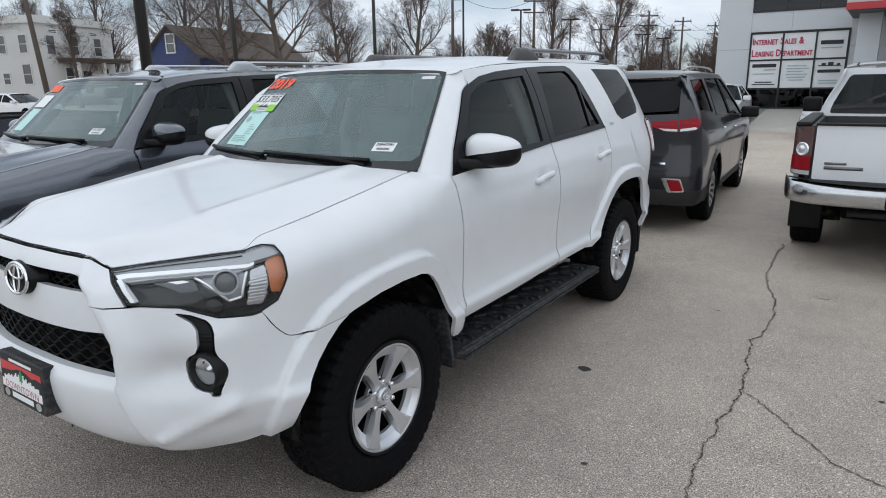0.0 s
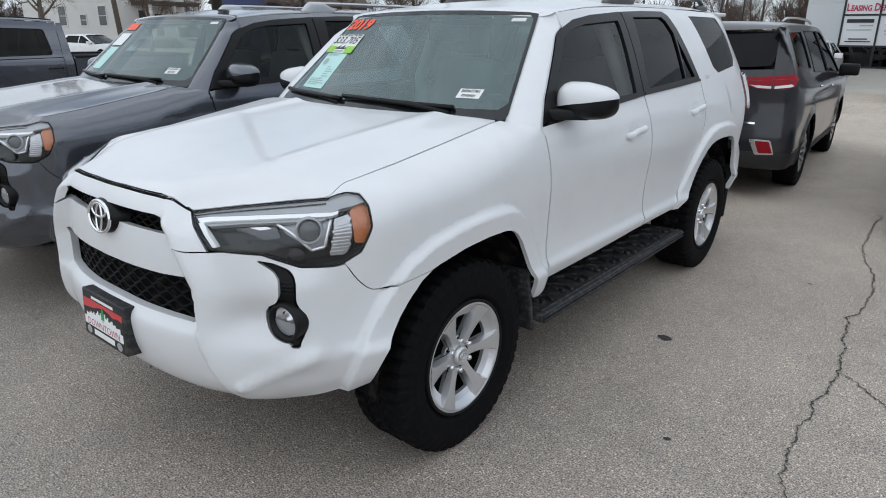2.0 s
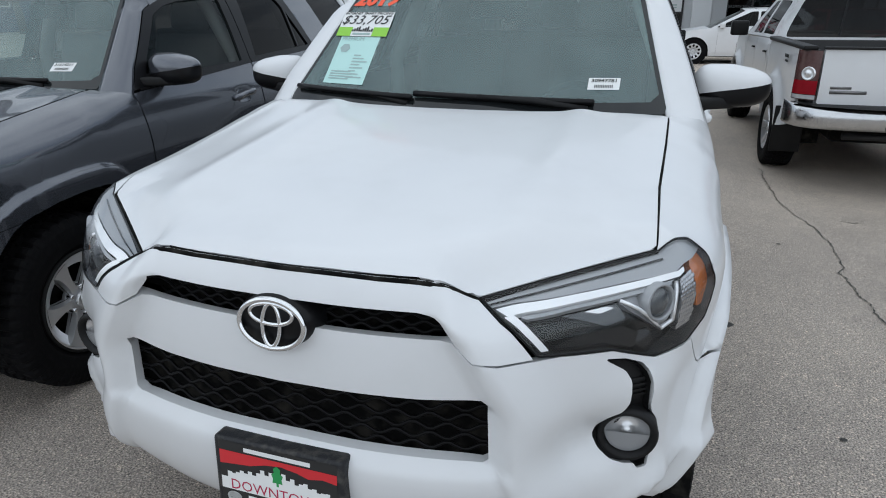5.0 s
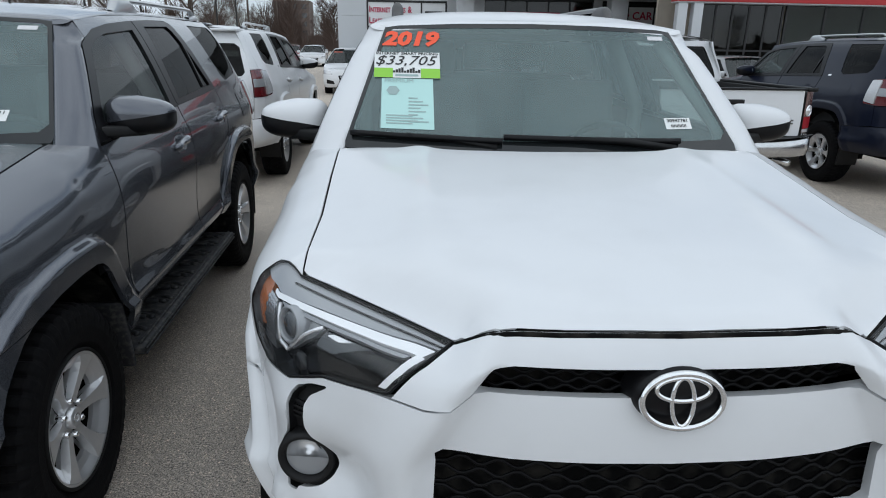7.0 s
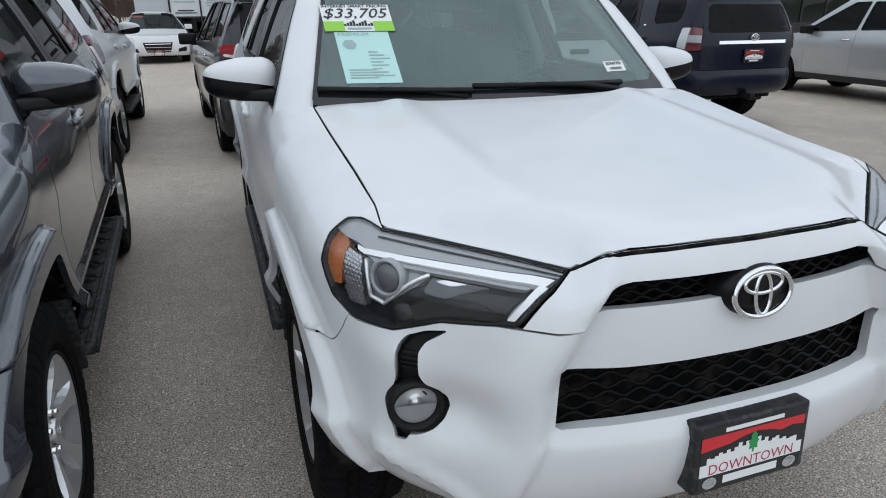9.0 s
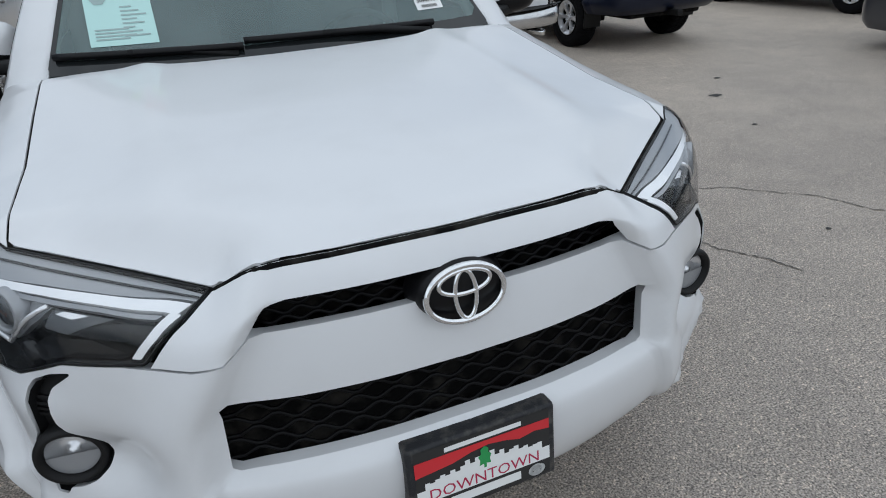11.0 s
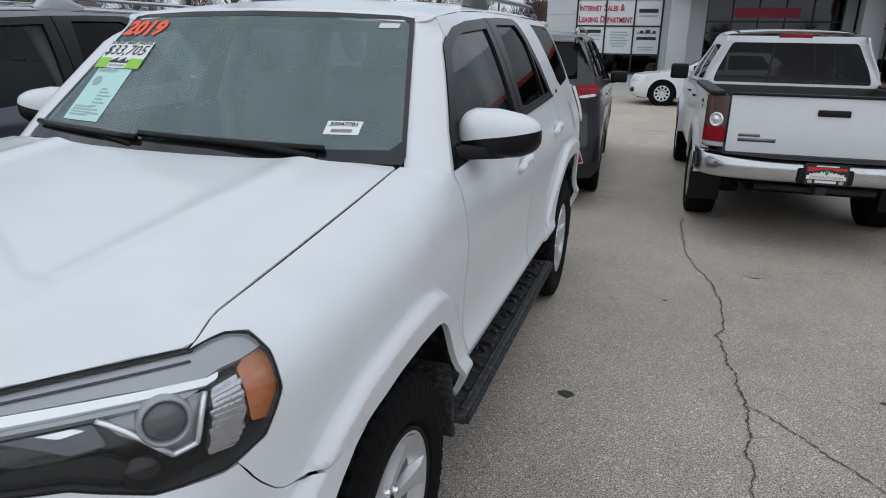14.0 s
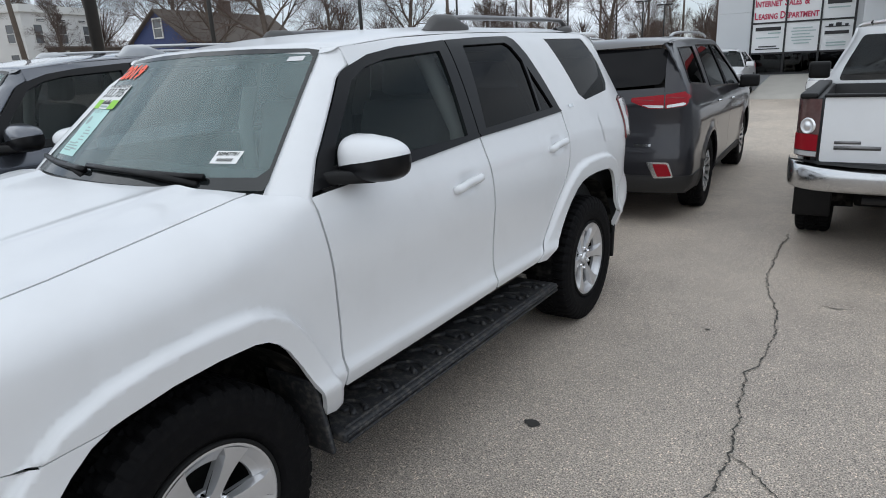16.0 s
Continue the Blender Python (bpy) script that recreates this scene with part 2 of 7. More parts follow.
def panel(outline, place, holes=(), res=.03, depth=.014, gap=.002, round_to=.012, sink=0.0, fine=None, creases=()):
    """A curved sheet: a flat outline with holes is filled with small triangles, laid on a surface and given turned-in edges.
    fine: a function that says where the grid is doubled; creases: lines that the triangles follow."""
    loops = []
    for k, pts in enumerate((outline, *holes)):
        pts = rounded(list(pts), round_to) if round_to else list(pts)
        if gap:
            pts = inset_loop(pts, gap if k == 0 else -gap)
        loops.append(resample(pts, res))
    verts, edges = [], []
    for pts in loops:
        n = len(verts)
        verts += pts
        edges += [(n + i, n + (i + 1) % len(pts)) for i in range(len(pts))]
    xs, ys = [p[0] for p in loops[0]], [p[1] for p in loops[0]]
    gx, gy = np.meshgrid(np.arange(min(xs), max(xs), res), np.arange(min(ys), max(ys), res * .9))
    gx = gx + (np.arange(gx.shape[0]) % 2)[:, None] * res * .5
    gx, gy = gx.ravel(), gy.ravel()
    if fine is not None:
        hx, hy = np.meshgrid(np.arange(min(xs), max(xs), res / 2), np.arange(min(ys), max(ys), res * .45))
        hx = (hx + (np.arange(hx.shape[0]) % 2)[:, None] * res * .25).ravel()
        hy = hy.ravel()
        m = fine(hx, hy)
        k = ~fine(gx, gy)
        gx, gy = np.r_[gx[k], hx[m]], np.r_[gy[k], hy[m]]
    ok = within(gx, gy, loops[0])
    for pts in loops[1:]:
        ok &= ~within(gx, gy, pts)
    gx, gy = gx[ok], gy[ok]
    rimp = np.array(verts)
    dist = np.array([np.min((rimp[:, 0] - x) ** 2 + (rimp[:, 1] - y) ** 2) for x, y in zip(gx, gy)]) if len(gx) else np.array([])
    ok = dist > (res * (.28 if fine is not None else .45)) ** 2
    gx, gy = gx[ok], gy[ok]
    for line in creases:
        pts = [p for p in resample(line, res * .5, False) if bool(within(p[0], p[1], loops[0])) and np.min((rimp[:, 0] - p[0]) ** 2 + (rimp[:, 1] - p[1]) ** 2) > (res * .2) ** 2]
        if pts:
            ok = near_line(gx, gy, line) > res * .22
            gx, gy = gx[ok], gy[ok]
            verts += pts
    verts += list(zip(gx, gy)) if len(gx) else []
    v2, _, tris, *_ = delaunay_2d_cdt([Vector(p) for p in verts], edges, [], 1, 1e-6)
    v2 = np.array([tuple(v) for v in v2])
    tris = [t for t in tris if len(t) == 3]
    t = np.array(tris)
    mid = v2[t].mean(1)
    ok = within(mid[:, 0], mid[:, 1], loops[0])
    for pts in loops[1:]:
        ok &= ~within(mid[:, 0], mid[:, 1], pts)
    t = t[ok]
    a, b, c = v2[t[:, 0]], v2[t[:, 1]], v2[t[:, 2]]
    area = (b[:, 0] - a[:, 0]) * (c[:, 1] - a[:, 1]) - (b[:, 1] - a[:, 1]) * (c[:, 0] - a[:, 0])
    t[area < 0] = t[area < 0][:, ::-1]
    t = t[np.abs(area) > 1e-9]
    p = place(v2[:, 0], v2[:, 1])
    e = 1e-3
    nrm = np.cross(place(v2[:, 0] + e, v2[:, 1]) - place(v2[:, 0] - e, v2[:, 1]), place(v2[:, 0], v2[:, 1] + e) - place(v2[:, 0], v2[:, 1] - e))
    nrm /= np.linalg.norm(nrm, axis=1, keepdims=True) + 1e-12
    p = p - nrm * sink
    vs, fs = [tuple(q) for q in p], [tuple(int(i) for i in f) for f in t]
    if depth:
        count = {}
        for f in fs:
            for i in range(3):
                count[(f[i], f[(i + 1) % 3])] = 1
        free = [k for k in count if (k[1], k[0]) not in count]
        top, low = {}, {}
        for i in {i for k in free for i in k}:
            top[i] = len(vs)
            vs.append(tuple(p[i]))
            low[i] = len(vs)
            vs.append(tuple(p[i] - nrm[i] * depth))
        fs += [(top[j], top[i], low[i], low[j]) for i, j in free]
    return vs, fs


def offset_line(pts, d):
    """A line beside another, d to its left."""
    p = np.array(pts)
    t = np.gradient(p, axis=0)
    t /= np.linalg.norm(t, axis=1, keepdims=True)
    return [(float(x - d * b), float(y + d * a)) for (x, y), (a, b) in zip(p, t)]


def grid(place, us, vs):
    """A sheet of quads over a table of places."""
    p = np.array([[place(u, v) for u in us] for v in vs], float)
    n = len(us)
    return [tuple(q) for q in p.reshape(-1, 3)], [(j * n + i, j * n + i + 1, (j + 1) * n + i + 1, (j + 1) * n + i) for j in range(len(vs) - 1) for i in range(n - 1)]


def block(x0, x1, y0, y1, z0, z1, r=.0, seg=2):
    """A box with rounded edges."""
    bm = bmesh.new()
    bmesh.ops.create_cube(bm, size=1)
    for v in bm.verts:
        v.co = ((x0 + x1) / 2 + v.co.x * (x1 - x0), (y0 + y1) / 2 + v.co.y * (y1 - y0), (z0 + z1) / 2 + v.co.z * (z1 - z0))
    if r:
        bmesh.ops.bevel(bm, geom=bm.edges[:], offset=r, segments=seg, affect="EDGES", profile=.6)
    out = [tuple(v.co) for v in bm.verts], [tuple(v.index for v in f.verts) for f in bm.faces]
    bm.free()
    return out


def lathe(profile, n=48, axis="x", start=0.0, sweep=2 * math.pi):
    """Turns a line of (along, radius) about an axis."""
    closed = abs(sweep - 2 * math.pi) < 1e-6
    m, vs, fs = (n if closed else n + 1), [], []
    for i in range(m):
        a = start + sweep * i / n
        for h, r in profile:
            p = (h, r * math.cos(a), r * math.sin(a))
            vs.append(p if axis == "x" else ((p[1], p[0], p[2]) if axis == "y" else (p[1], p[2], p[0])))
    k = len(profile)
    for i in range(n):
        j = (i + 1) % m
        for q in range(k - 1):
            f = (i * k + q, j * k + q, j * k + q + 1, i * k + q + 1)
            fs.append(tuple(reversed(f)) if axis == "y" else f)
    return vs, fs


def tube(points, r, n=8, closed=False):
    """A round bar along a line; r is one radius or one for each point."""
    pts = [Vector(p) for p in points]
    rs = r if isinstance(r, (list, tuple)) else [r] * len(pts)
    vs, fs, side = [], [], None
    for i, p in enumerate(pts):
        a = pts[i - 1] if i or closed else p
        b = pts[(i + 1) % len(pts)] if i < len(pts) - 1 or closed else p
        d = (b - a).normalized()
        if side is None:
            side = d.cross(Vector((0, 0, 1)) if abs(d.z) < .9 else Vector((1, 0, 0))).normalized()
        side = (side - d * side.dot(d)).normalized()
        up = side.cross(d)
        for j in range(n):
            t = 2 * math.pi * j / n
            vs.append(tuple(p + (side * math.cos(t) + up * math.sin(t)) * rs[i]))
    for i in range(len(pts) if closed else len(pts) - 1):
        k = (i + 1) % len(pts)
        fs += [(i * n + j, i * n + (j + 1) % n, k * n + (j + 1) % n, k * n + j) for j in range(n)]
    if not closed:
        fs += [tuple(range(n))[::-1], tuple((len(pts) - 1) * n + j for j in range(n))]
    return vs, fs


def lettering(words, size, bold=.0, slant=0.0):
    """Words in the built-in font as flat geometry in x and y, centred on x and standing on y = 0."""
    cu = bpy.data.curves.new("words", "FONT")
    cu.body, cu.size, cu.align_x, cu.offset, cu.shear, cu.resolution_u = words, size, "CENTER", bold, slant, 2
    ob = bpy.data.objects.new("words", cu)
    me = bpy.data.meshes.new_from_object(ob)
    geo = [tuple(v.co) for v in me.vertices], [tuple(f.vertices) for f in me.polygons]
    bpy.data.objects.remove(ob)
    bpy.data.meshes.remove(me)
    return geo


def laid(geo, place, lift=.0015):
    """Flat geometry laid on a surface given as a function of x and y that also gives its normal."""
    out = []
    for x, y, z in geo[0]:
        p, n = place(x, y)
        out.append(tuple(Vector(p) + Vector(n) * (lift + z)))
    return out, geo[1]


def rect(x0, x1, y0, y1, nx=6, ny=6):
    return grid(lambda u, v: (u, v, 0), np.linspace(x0, x1, nx + 1), np.linspace(y0, y1, ny + 1))

# ---- the shape of the sport-utility body: nose at -y, front axle at y = 0, its left flank at +x ----
def spline(xs, ys):
    """A smooth curve through a short table."""
    xs, ys = np.array(xs, float), np.array(ys, float)
    m = np.gradient(ys, xs, axis=0)

    def at(x):
        x = np.clip(np.asarray(x, float), xs[0], xs[-1])
        i = np.clip(np.searchsorted(xs, x) - 1, 0, len(xs) - 2)
        h = xs[i + 1] - xs[i]
        t = (x - xs[i]) / h
        if ys.ndim > 1:
            h, t = h[..., None], t[..., None]
        return (2 * t**3 - 3 * t**2 + 1) * ys[i] + (t**3 - 2 * t**2 + t) * h * m[i] + (3 * t**2 - 2 * t**3) * ys[i + 1] + (t**3 - t**2) * h * m[i + 1]
    return at


def smooth(a, b, x):
    t = np.clip((np.asarray(x, float) - a) / (b - a), 0, 1)
    return t * t * (3 - 2 * t)


def near_line(px, py, pts):
    """Distance from points to an open line."""
    best = np.full(np.shape(px), 9.0)
    for (ax, ay), (bx, by) in zip(pts[:-1], pts[1:]):
        dx, dy = bx - ax, by - ay
        t = np.clip(((px - ax) * dx + (py - ay) * dy) / (dx * dx + dy * dy), 0, 1)
        best = np.minimum(best, np.hypot(px - ax - t * dx, py - ay - t * dy))
    return best


def within(px, py, poly):
    """Which points lie in a closed outline."""
    px, py = np.asarray(px, float), np.asarray(py, float)
    ok = np.zeros(px.shape, bool)
    for (ax, ay), (bx, by) in zip(poly, [*poly[1:], poly[0]]):
        if ay != by:
            ok ^= ((ay > py) != (by > py)) & (px < (bx - ax) * (py - ay) / (by - ay) + ax)
    return ok


def softened(pts, n=19):
    """A smooth line through a few corners."""
    at = spline(range(len(pts)), pts)
    return [(float(x), float(y)) for x, y in at(np.linspace(0, len(pts) - 1, n))]


class Shell:
    """The side skin of a car: s runs round the plan from the nose (s < 0) along the flank, w runs up it."""
    plan = [(0, -.915), (.2, -.908), (.4, -.875), (.55, -.81), (.68, -.72), (.78, -.615), (.86, -.49), (.905, -.38), (.928, -.25), (.935, 0),
            (.938, .6), (.94, 1.4), (.94, 2.4), (.935, 3.1), (.92, 3.45), (.87, 3.7), (.74, 3.84), (.45, 3.9), (0, 3.915)]
    nose = staticmethod(spline((.355, .40, .44, .49, .55, .62, .70, .80, .90, 1.0, 1.06, 1.12), (-.15, -.09, -.05, -.020, .002, .012, .012, .008, .004, -.012, -.03, -.06)))
    flank = staticmethod(spline((.45, .52, .57, .600, .614, .626, .643, .68, .78, .87, 1.0, 1.12, 1.17, 1.22, 1.28, 1.4, 1.55, 1.65, 1.71, 1.76),
                   (-.07, -.035, -.014, -.003, .0, -.006, -.016, -.023, -.024, -.016, -.006, -.018, -.031, -.052, -.076, -.125, -.192, -.245, -.285, -.345)))
    tail = staticmethod(spline((.45, .52, .60, .66, .74, .79, .85, 1.0, 1.15, 1.25, 1.4, 1.55, 1.66, 1.72, 1.76), (-.16, -.07, -.042, -.036, -.045, -.062, -.064, -.06, -.065, -.085, -.15, -.23, -.29, -.33, -.38)))
    arch_f = softened([(-.485, .47), (-.455, .565), (-.415, .655), (-.345, .752), (-.25, .825), (-.05, .866), (.17, .872), (.25, .85), (.315, .79), (.39, .66), (.445, .52), (.455, .45)])
    arch_r = softened([(2.12, .45), (2.135, .55), (2.26, .63), (2.40, .79), (2.52, .89), (2.66, .93), (2.90, .93), (3.05, .905), (3.14, .82), (3.19, .70), (3.22, .45)])
    edge_s = np.array((-1.519, -1.30, -1.20, -1.165, -1.145, -1.125, -1.10, -1.07, -.83, -.59, -.52, -.3, .1, .36, .56))
    edge_p = np.array([(0, -.856, 1.104), (.22, -.846, 1.102), (.308, -.8335, 1.1005), (.338, -.828, 1.097), (.356, -.8235, 1.0925), (.372, -.819, 1.086), (.395, -.811, 1.074), (.421, -.80, 1.06), (.582, -.667, 1.083),
                       (.755, -.527, 1.106), (.752, -.458, 1.140), (.746, -.22, 1.166), (.753, .10, 1.215), (.755, .34, 1.252), (.750, .50, 1.262)])

    fold = ((.36, .45, .55, .69, .83, .97, 1.05, 1.1), (.635, .585, .535, .485, .478, .40, .345, .33))  # height, and how far out the raised legs begin

    def rim(self, s):
        """The edge of the bonnet, corner by corner."""
        return np.stack([np.interp(s, self.edge_s, self.edge_p[:, k]) for k in range(3)], -1)
    knee = staticmethod(spline((-1.52, -1.22, -1.14, -1.07, -.9, -.6, -.45, -.2, .15, .35, .56), (1.046, 1.046, 1.030, 1.0, 1.0, 1.0, 1.0, 1.0, 1.045, 1.12, 1.19)))

    def __init__(self):
        self.lay()

    def lay(self):
        n = len(self.plan)
        c = spline(range(n), self.plan)(np.linspace(0, n - 1, 2400))
        length = np.r_[0, np.cumsum(np.linalg.norm(np.diff(c, axis=0), axis=1))]
        self.s = length - length[np.argmin(np.abs(c[:, 1]) + 9 * (c[:, 0] < .5))]
        self.c, t = c, np.gradient(c, self.s, axis=0)
        t /= np.linalg.norm(t, axis=1)[:, None]
        self.n = np.stack([t[:, 1], -t[:, 0]], 1)
        self.n[0] = (0, -1)
        self.n[-1] = (0, 1)

    def bulge(self, s, w):
        """Flares, creases, scoops and the raised frame of the nose."""
        d = np.zeros(np.shape(s))
        for line, reach, high in ((self.arch_f, .087, .038), (self.arch_r, .090, .030)):
            ease = .25 + .75 * smooth(2.08, 2.36, s) if line is self.arch_r else 1.0  # the rear flare grows out of the door
            d = d + high * ease * (1 - smooth(reach - .009, reach + .009, near_line(s, w, line)))
        # the fuller corner of the bumper
        corner = smooth(-1.12, -.92, s) * (1 - smooth(-.52, -.20, s))
        d = d + corner * .027 * smooth(.38, .52, w)
        # the nose: raised legs, recessed middle, bumper bar, scoops beside the fog lamps
        inner = np.interp(w, *self.fold)
        crisp = np.where(w < .70, .42, 1.0)
        x = s + 1.519
        middle = (1 - smooth(inner - .008, inner + .030, x)) * smooth(.680, .702, w) * (1 - smooth(1.028, 1.042, w))
        legs = smooth(inner - .02 * crisp, inner + .03 * crisp, x) * (1 - smooth(inner + .02, inner + .17, x)) * smooth(.34, .44, w)
        d = d + .030 * legs - .022 * middle
        d = d + .008 * (1 - smooth(inner - .012, inner + .012, x)) * smooth(.36, .46, w) * (1 - smooth(.655, .70, w))
        d = d - .048 * np.exp(-((x - .690) / .105) ** 2 - ((w - .735) / .062) ** 2)
        d = d + .020 * np.exp(-(near_line(x, w, [(.63, .50), (.80, .590), (.86, .625)]) / .020) ** 2)
        d = d + .024 * np.exp(-((x - .83) / .09) ** 2) * smooth(.52, .62, w) * (1 - smooth(.84, .93, w))
        line = np.interp(s, (-.3, 0, .46), (1.032, 1.050, 1.086))
        d = d + .004 * np.exp(-((w - line) / .026) ** 2) * smooth(-.42, -.15, s) * (1 - smooth(.05, .50, s))
        # shoulder over the front wheel and the shallow dish of the door handles
        for y, z in ((1.40, 1.115), (2.33, 1.155)):
            d = d - .012 * np.exp(-((s - y) / .06) ** 4 - ((w - z) / .035) ** 4)
        return d

    def flat(self, s, w):
        s, w = np.asarray(s, float), np.asarray(w, float)
        a, b = 1 - smooth(-.85, -.38, s), smooth(3.3, 3.72, s)
        d = self.nose(w) * a + self.flank(w) * (1 - a) * (1 - b) + self.tail(w) * b + self.bulge(s, w)
        p = np.stack([np.interp(s, self.s, self.c[:, k]) for k in (0, 1)], -1)
        n = np.stack([np.interp(s, self.s, self.n[:, k]) for k in (0, 1)], -1)
        n /= np.linalg.norm(n, axis=-1, keepdims=True)
        return np.concatenate([p + n * d[..., None], w[..., None]], -1)

    def top(self, s):
        """The w of the bonnet's edge."""
        return self.knee(s) + .18

    def at(self, s, w):
        """The place of (s, w); past the middle of the nose or the tail it goes on along the other flank."""
        s, w = np.asarray(s, float), np.asarray(w, float)
        other = (s < self.s[0]) | (s > self.s[-1])
        s = np.where(s < self.s[0], 2 * self.s[0] - s, np.where(s > self.s[-1], 2 * self.s[-1] - s, s))
        p = self.near_side(s, w)
        return p * np.where(other, -1, 1)[..., None] * (1, 0, 0) + p * (0, 1, 1)

    def near_side(self, s, w):
        p = self.flat(s, w)
        k = self.knee(s)
        t = np.clip((w - k) / .18, 0, None)
        use = (t > 0) & (s < .56)
        a, b = self.flat(s, k), self.rim(s)
        up = a - self.flat(s, k - .02)
        up /= np.linalg.norm(up, axis=-1, keepdims=True)
        n = np.stack([np.interp(s, self.s, self.n[:, i]) for i in (0, 1)] + [0 * s], -1)
        gap = np.linalg.norm(b - a, axis=-1, keepdims=True)
        c1, c2 = a + up * gap * .45, b + (n * .95 - np.array((0, 0, .28))) * gap * .38
        # the nose is a nearly flat slope between the grille and the bonnet
        flat = (1 - smooth(-1.08, -.96, s))[..., None]
        out = (n + np.array((0, 0, .6))) * gap * .05
        c1 = c1 * (1 - flat) + flat * (a + (b - a) * .33 + out)
        c2 = c2 * (1 - flat) + flat * (b - (b - a) * .33 + out)
        t = np.clip(t, 0, 1)[..., None]
        q = (1 - t) ** 3 * a + 3 * (1 - t) ** 2 * t * c1 + 3 * (1 - t) * t**2 * c2 + t**3 * b
        return np.where(use[..., None], q, p)

# ---- the sport-utility vehicle that stands on the lot in several colours ----
SHELL = Shell()
NOSE, TAIL = float(SHELL.s[0]), float(SHELL.s[-1])
FLARE_F = [offset_line(SHELL.arch_f, d) for d in (.033, .078, .087, .096)]
FOLDS = [[(NOSE + float(np.interp(w, *Shell.fold)) + d, float(w)) for w in np.linspace(.41, .685, 24)] for d in (-.008, .002, .012)]
FLARE_R = [offset_line(SHELL.arch_r, d) for d in (.035, .081, .090, .099)]
HALF_GREY = material("satin_grey_rail_foot", (.075, .073, .072), .5, vary=.1)
RAIL_GREY = material("brushed_grey_rail", (.20, .20, .205), .35, metal=.6, vary=.1)


def whole(half, mid):
    """A closed outline from its half, which begins and ends on the middle line."""
    return half + [(2 * mid - s, w) for s, w in reversed(half) if abs(s - mid) > 1e-6]


def brim(a, b, n=10, off=0.0):
    return [(float(s), float(SHELL.top(s)) - off) for s in np.linspace(a, b, n)]


LAMP_LOW = [(-.962, .963), (-.915, .962), (-.80, .955), (-.69, .914), (-.575, .910)]
LAMP_OUT = [(-.505, .945), (-.466, 1.015), (-.468, 1.07), (-.484, 1.115)]
LAMP = brim(-1.066, -.59, 12, .004)[::-1] + [(-1.023, 1.06), (-.992, 1.0)] + LAMP_LOW + LAMP_OUT
SEAM = [(-.556, .912), (-.515, .848), (-.458, .806), (-.35, .822), (-.242, .830)]
SEAM = softened(SEAM, 14)
FOG_AT = (-.743, .738)
fog_arc = lambda *turns: [(FOG_AT[0] + .067 * math.cos(radians(k)), FOG_AT[1] + .067 * math.sin(radians(k))) for k in turns]
FOG_OUT = [(-.815, .938), (-.77, .930), (-.725, .910), (-.711, .892), (-.706, .870), (-.708, .812), *fog_arc(52, 20, -12, -38), (-.702, .672), (-.704, .656), (-.728, .656), (-.733, .670)]
FOG = rounded(FOG_OUT + fog_arc(-100, -125, -150, -175, 160, 135, 110) + [(-.756, .825), (-.754, .880), (-.767, .905)], .008)
TOP_LINE = [(.95, 1.69), (1.3, 1.722), (1.8, 1.743), (2.5, 1.752), (3.3, 1.748), (3.5, 1.735)]
DOOR_HEAD = [(2.515, 1.322), (2.44, 1.497), (2.378, 1.634), (2.325, 1.712), (2.28, 1.728), (1.956, 1.722), (1.657, 1.709), (1.278, 1.682), (1.081, 1.655), (.95, 1.617)]
roof_side = spline([p[0] for p in TOP_LINE], [p[1] for p in TOP_LINE])
bonnet_mid = spline((-.852, -.82, -.75, -.6, -.4, -.1, .2, .35), (1.102, 1.120, 1.138, 1.162, 1.188, 1.222, 1.254, 1.268))
RIM_LINE = SHELL.rim(np.linspace(NOSE, .44, 160))


def bonnet(x, y):
    """The bonnet: a flat crown, soft shoulders, and an edge that rolls down to the wings, lamps and nose."""
    x, y = np.asarray(x, float), np.asarray(y, float)
    a = np.abs(x)
    fall = np.interp(y, (-.8, -.5, -.2, .1, .35), (.05, .055, .040, .022, .008))
    z0 = bonnet_mid(y) - fall * smooth(.40, .80, a) + .010 * np.exp(-((a - .47) / .05) ** 2) * smooth(-.75, -.4, y)
    d = np.hypot(a[..., None] - RIM_LINE[:, 0], y[..., None] - RIM_LINE[:, 1])
    i = d.argmin(-1)
    ex, ey, ez = RIM_LINE[i].T if a.ndim else RIM_LINE[i]
    fe = np.interp(ey, (-.8, -.5, -.2, .1, .35), (.05, .055, .040, .022, .008))
    ze = bonnet_mid(ey) - fe * smooth(.40, .80, ex) + .010 * np.exp(-((ex - .47) / .05) ** 2) * smooth(-.75, -.4, ey)
    z = z0 + (ez - ze) * np.exp(-(d.min(-1) / .07) ** 2)
    return np.stack([x, y, z], -1)


def screen(x, z):
    """The windscreen as a function of x and z."""
    x, z = np.asarray(x, float), np.asarray(z, float)
    return np.stack([x, .346 + .217 * x * x + 1.15 * (z - 1.256) - .03 * (z - 1.256) * (z - 1.7), z], -1)


def roof(u, v):
    """u from flank to flank, v from the windscreen to the tail."""
    u, v = np.asarray(u, float), np.asarray(v, float)
    a = np.abs(u)
    y = (.858 + .24 * (.61 * a) ** 2) * (1 - v) + v * (3.52 - .03 * a)
    side = SHELL.at(y, roof_side(y))
    crown = np.interp(y, (.86, 1.3, 1.9, 3.0, 3.5), (.024, .045, .052, .046, .035))
    lip = np.interp(v, (0, .04, 1), (1, 1, 1))
    x = side[..., 0] * lip * np.sin(a * math.pi / 2) ** .92
    z = side[..., 2] + crown * np.cos(a * math.pi / 2) ** 1.1
    f = smooth(0, .10, v)
    z = z * f + (1 - f) * np.minimum(z, 1.256 + (y - .346 - .217 * x * x) / 1.15)
    return np.stack([x * np.sign(u), y, z], -1)


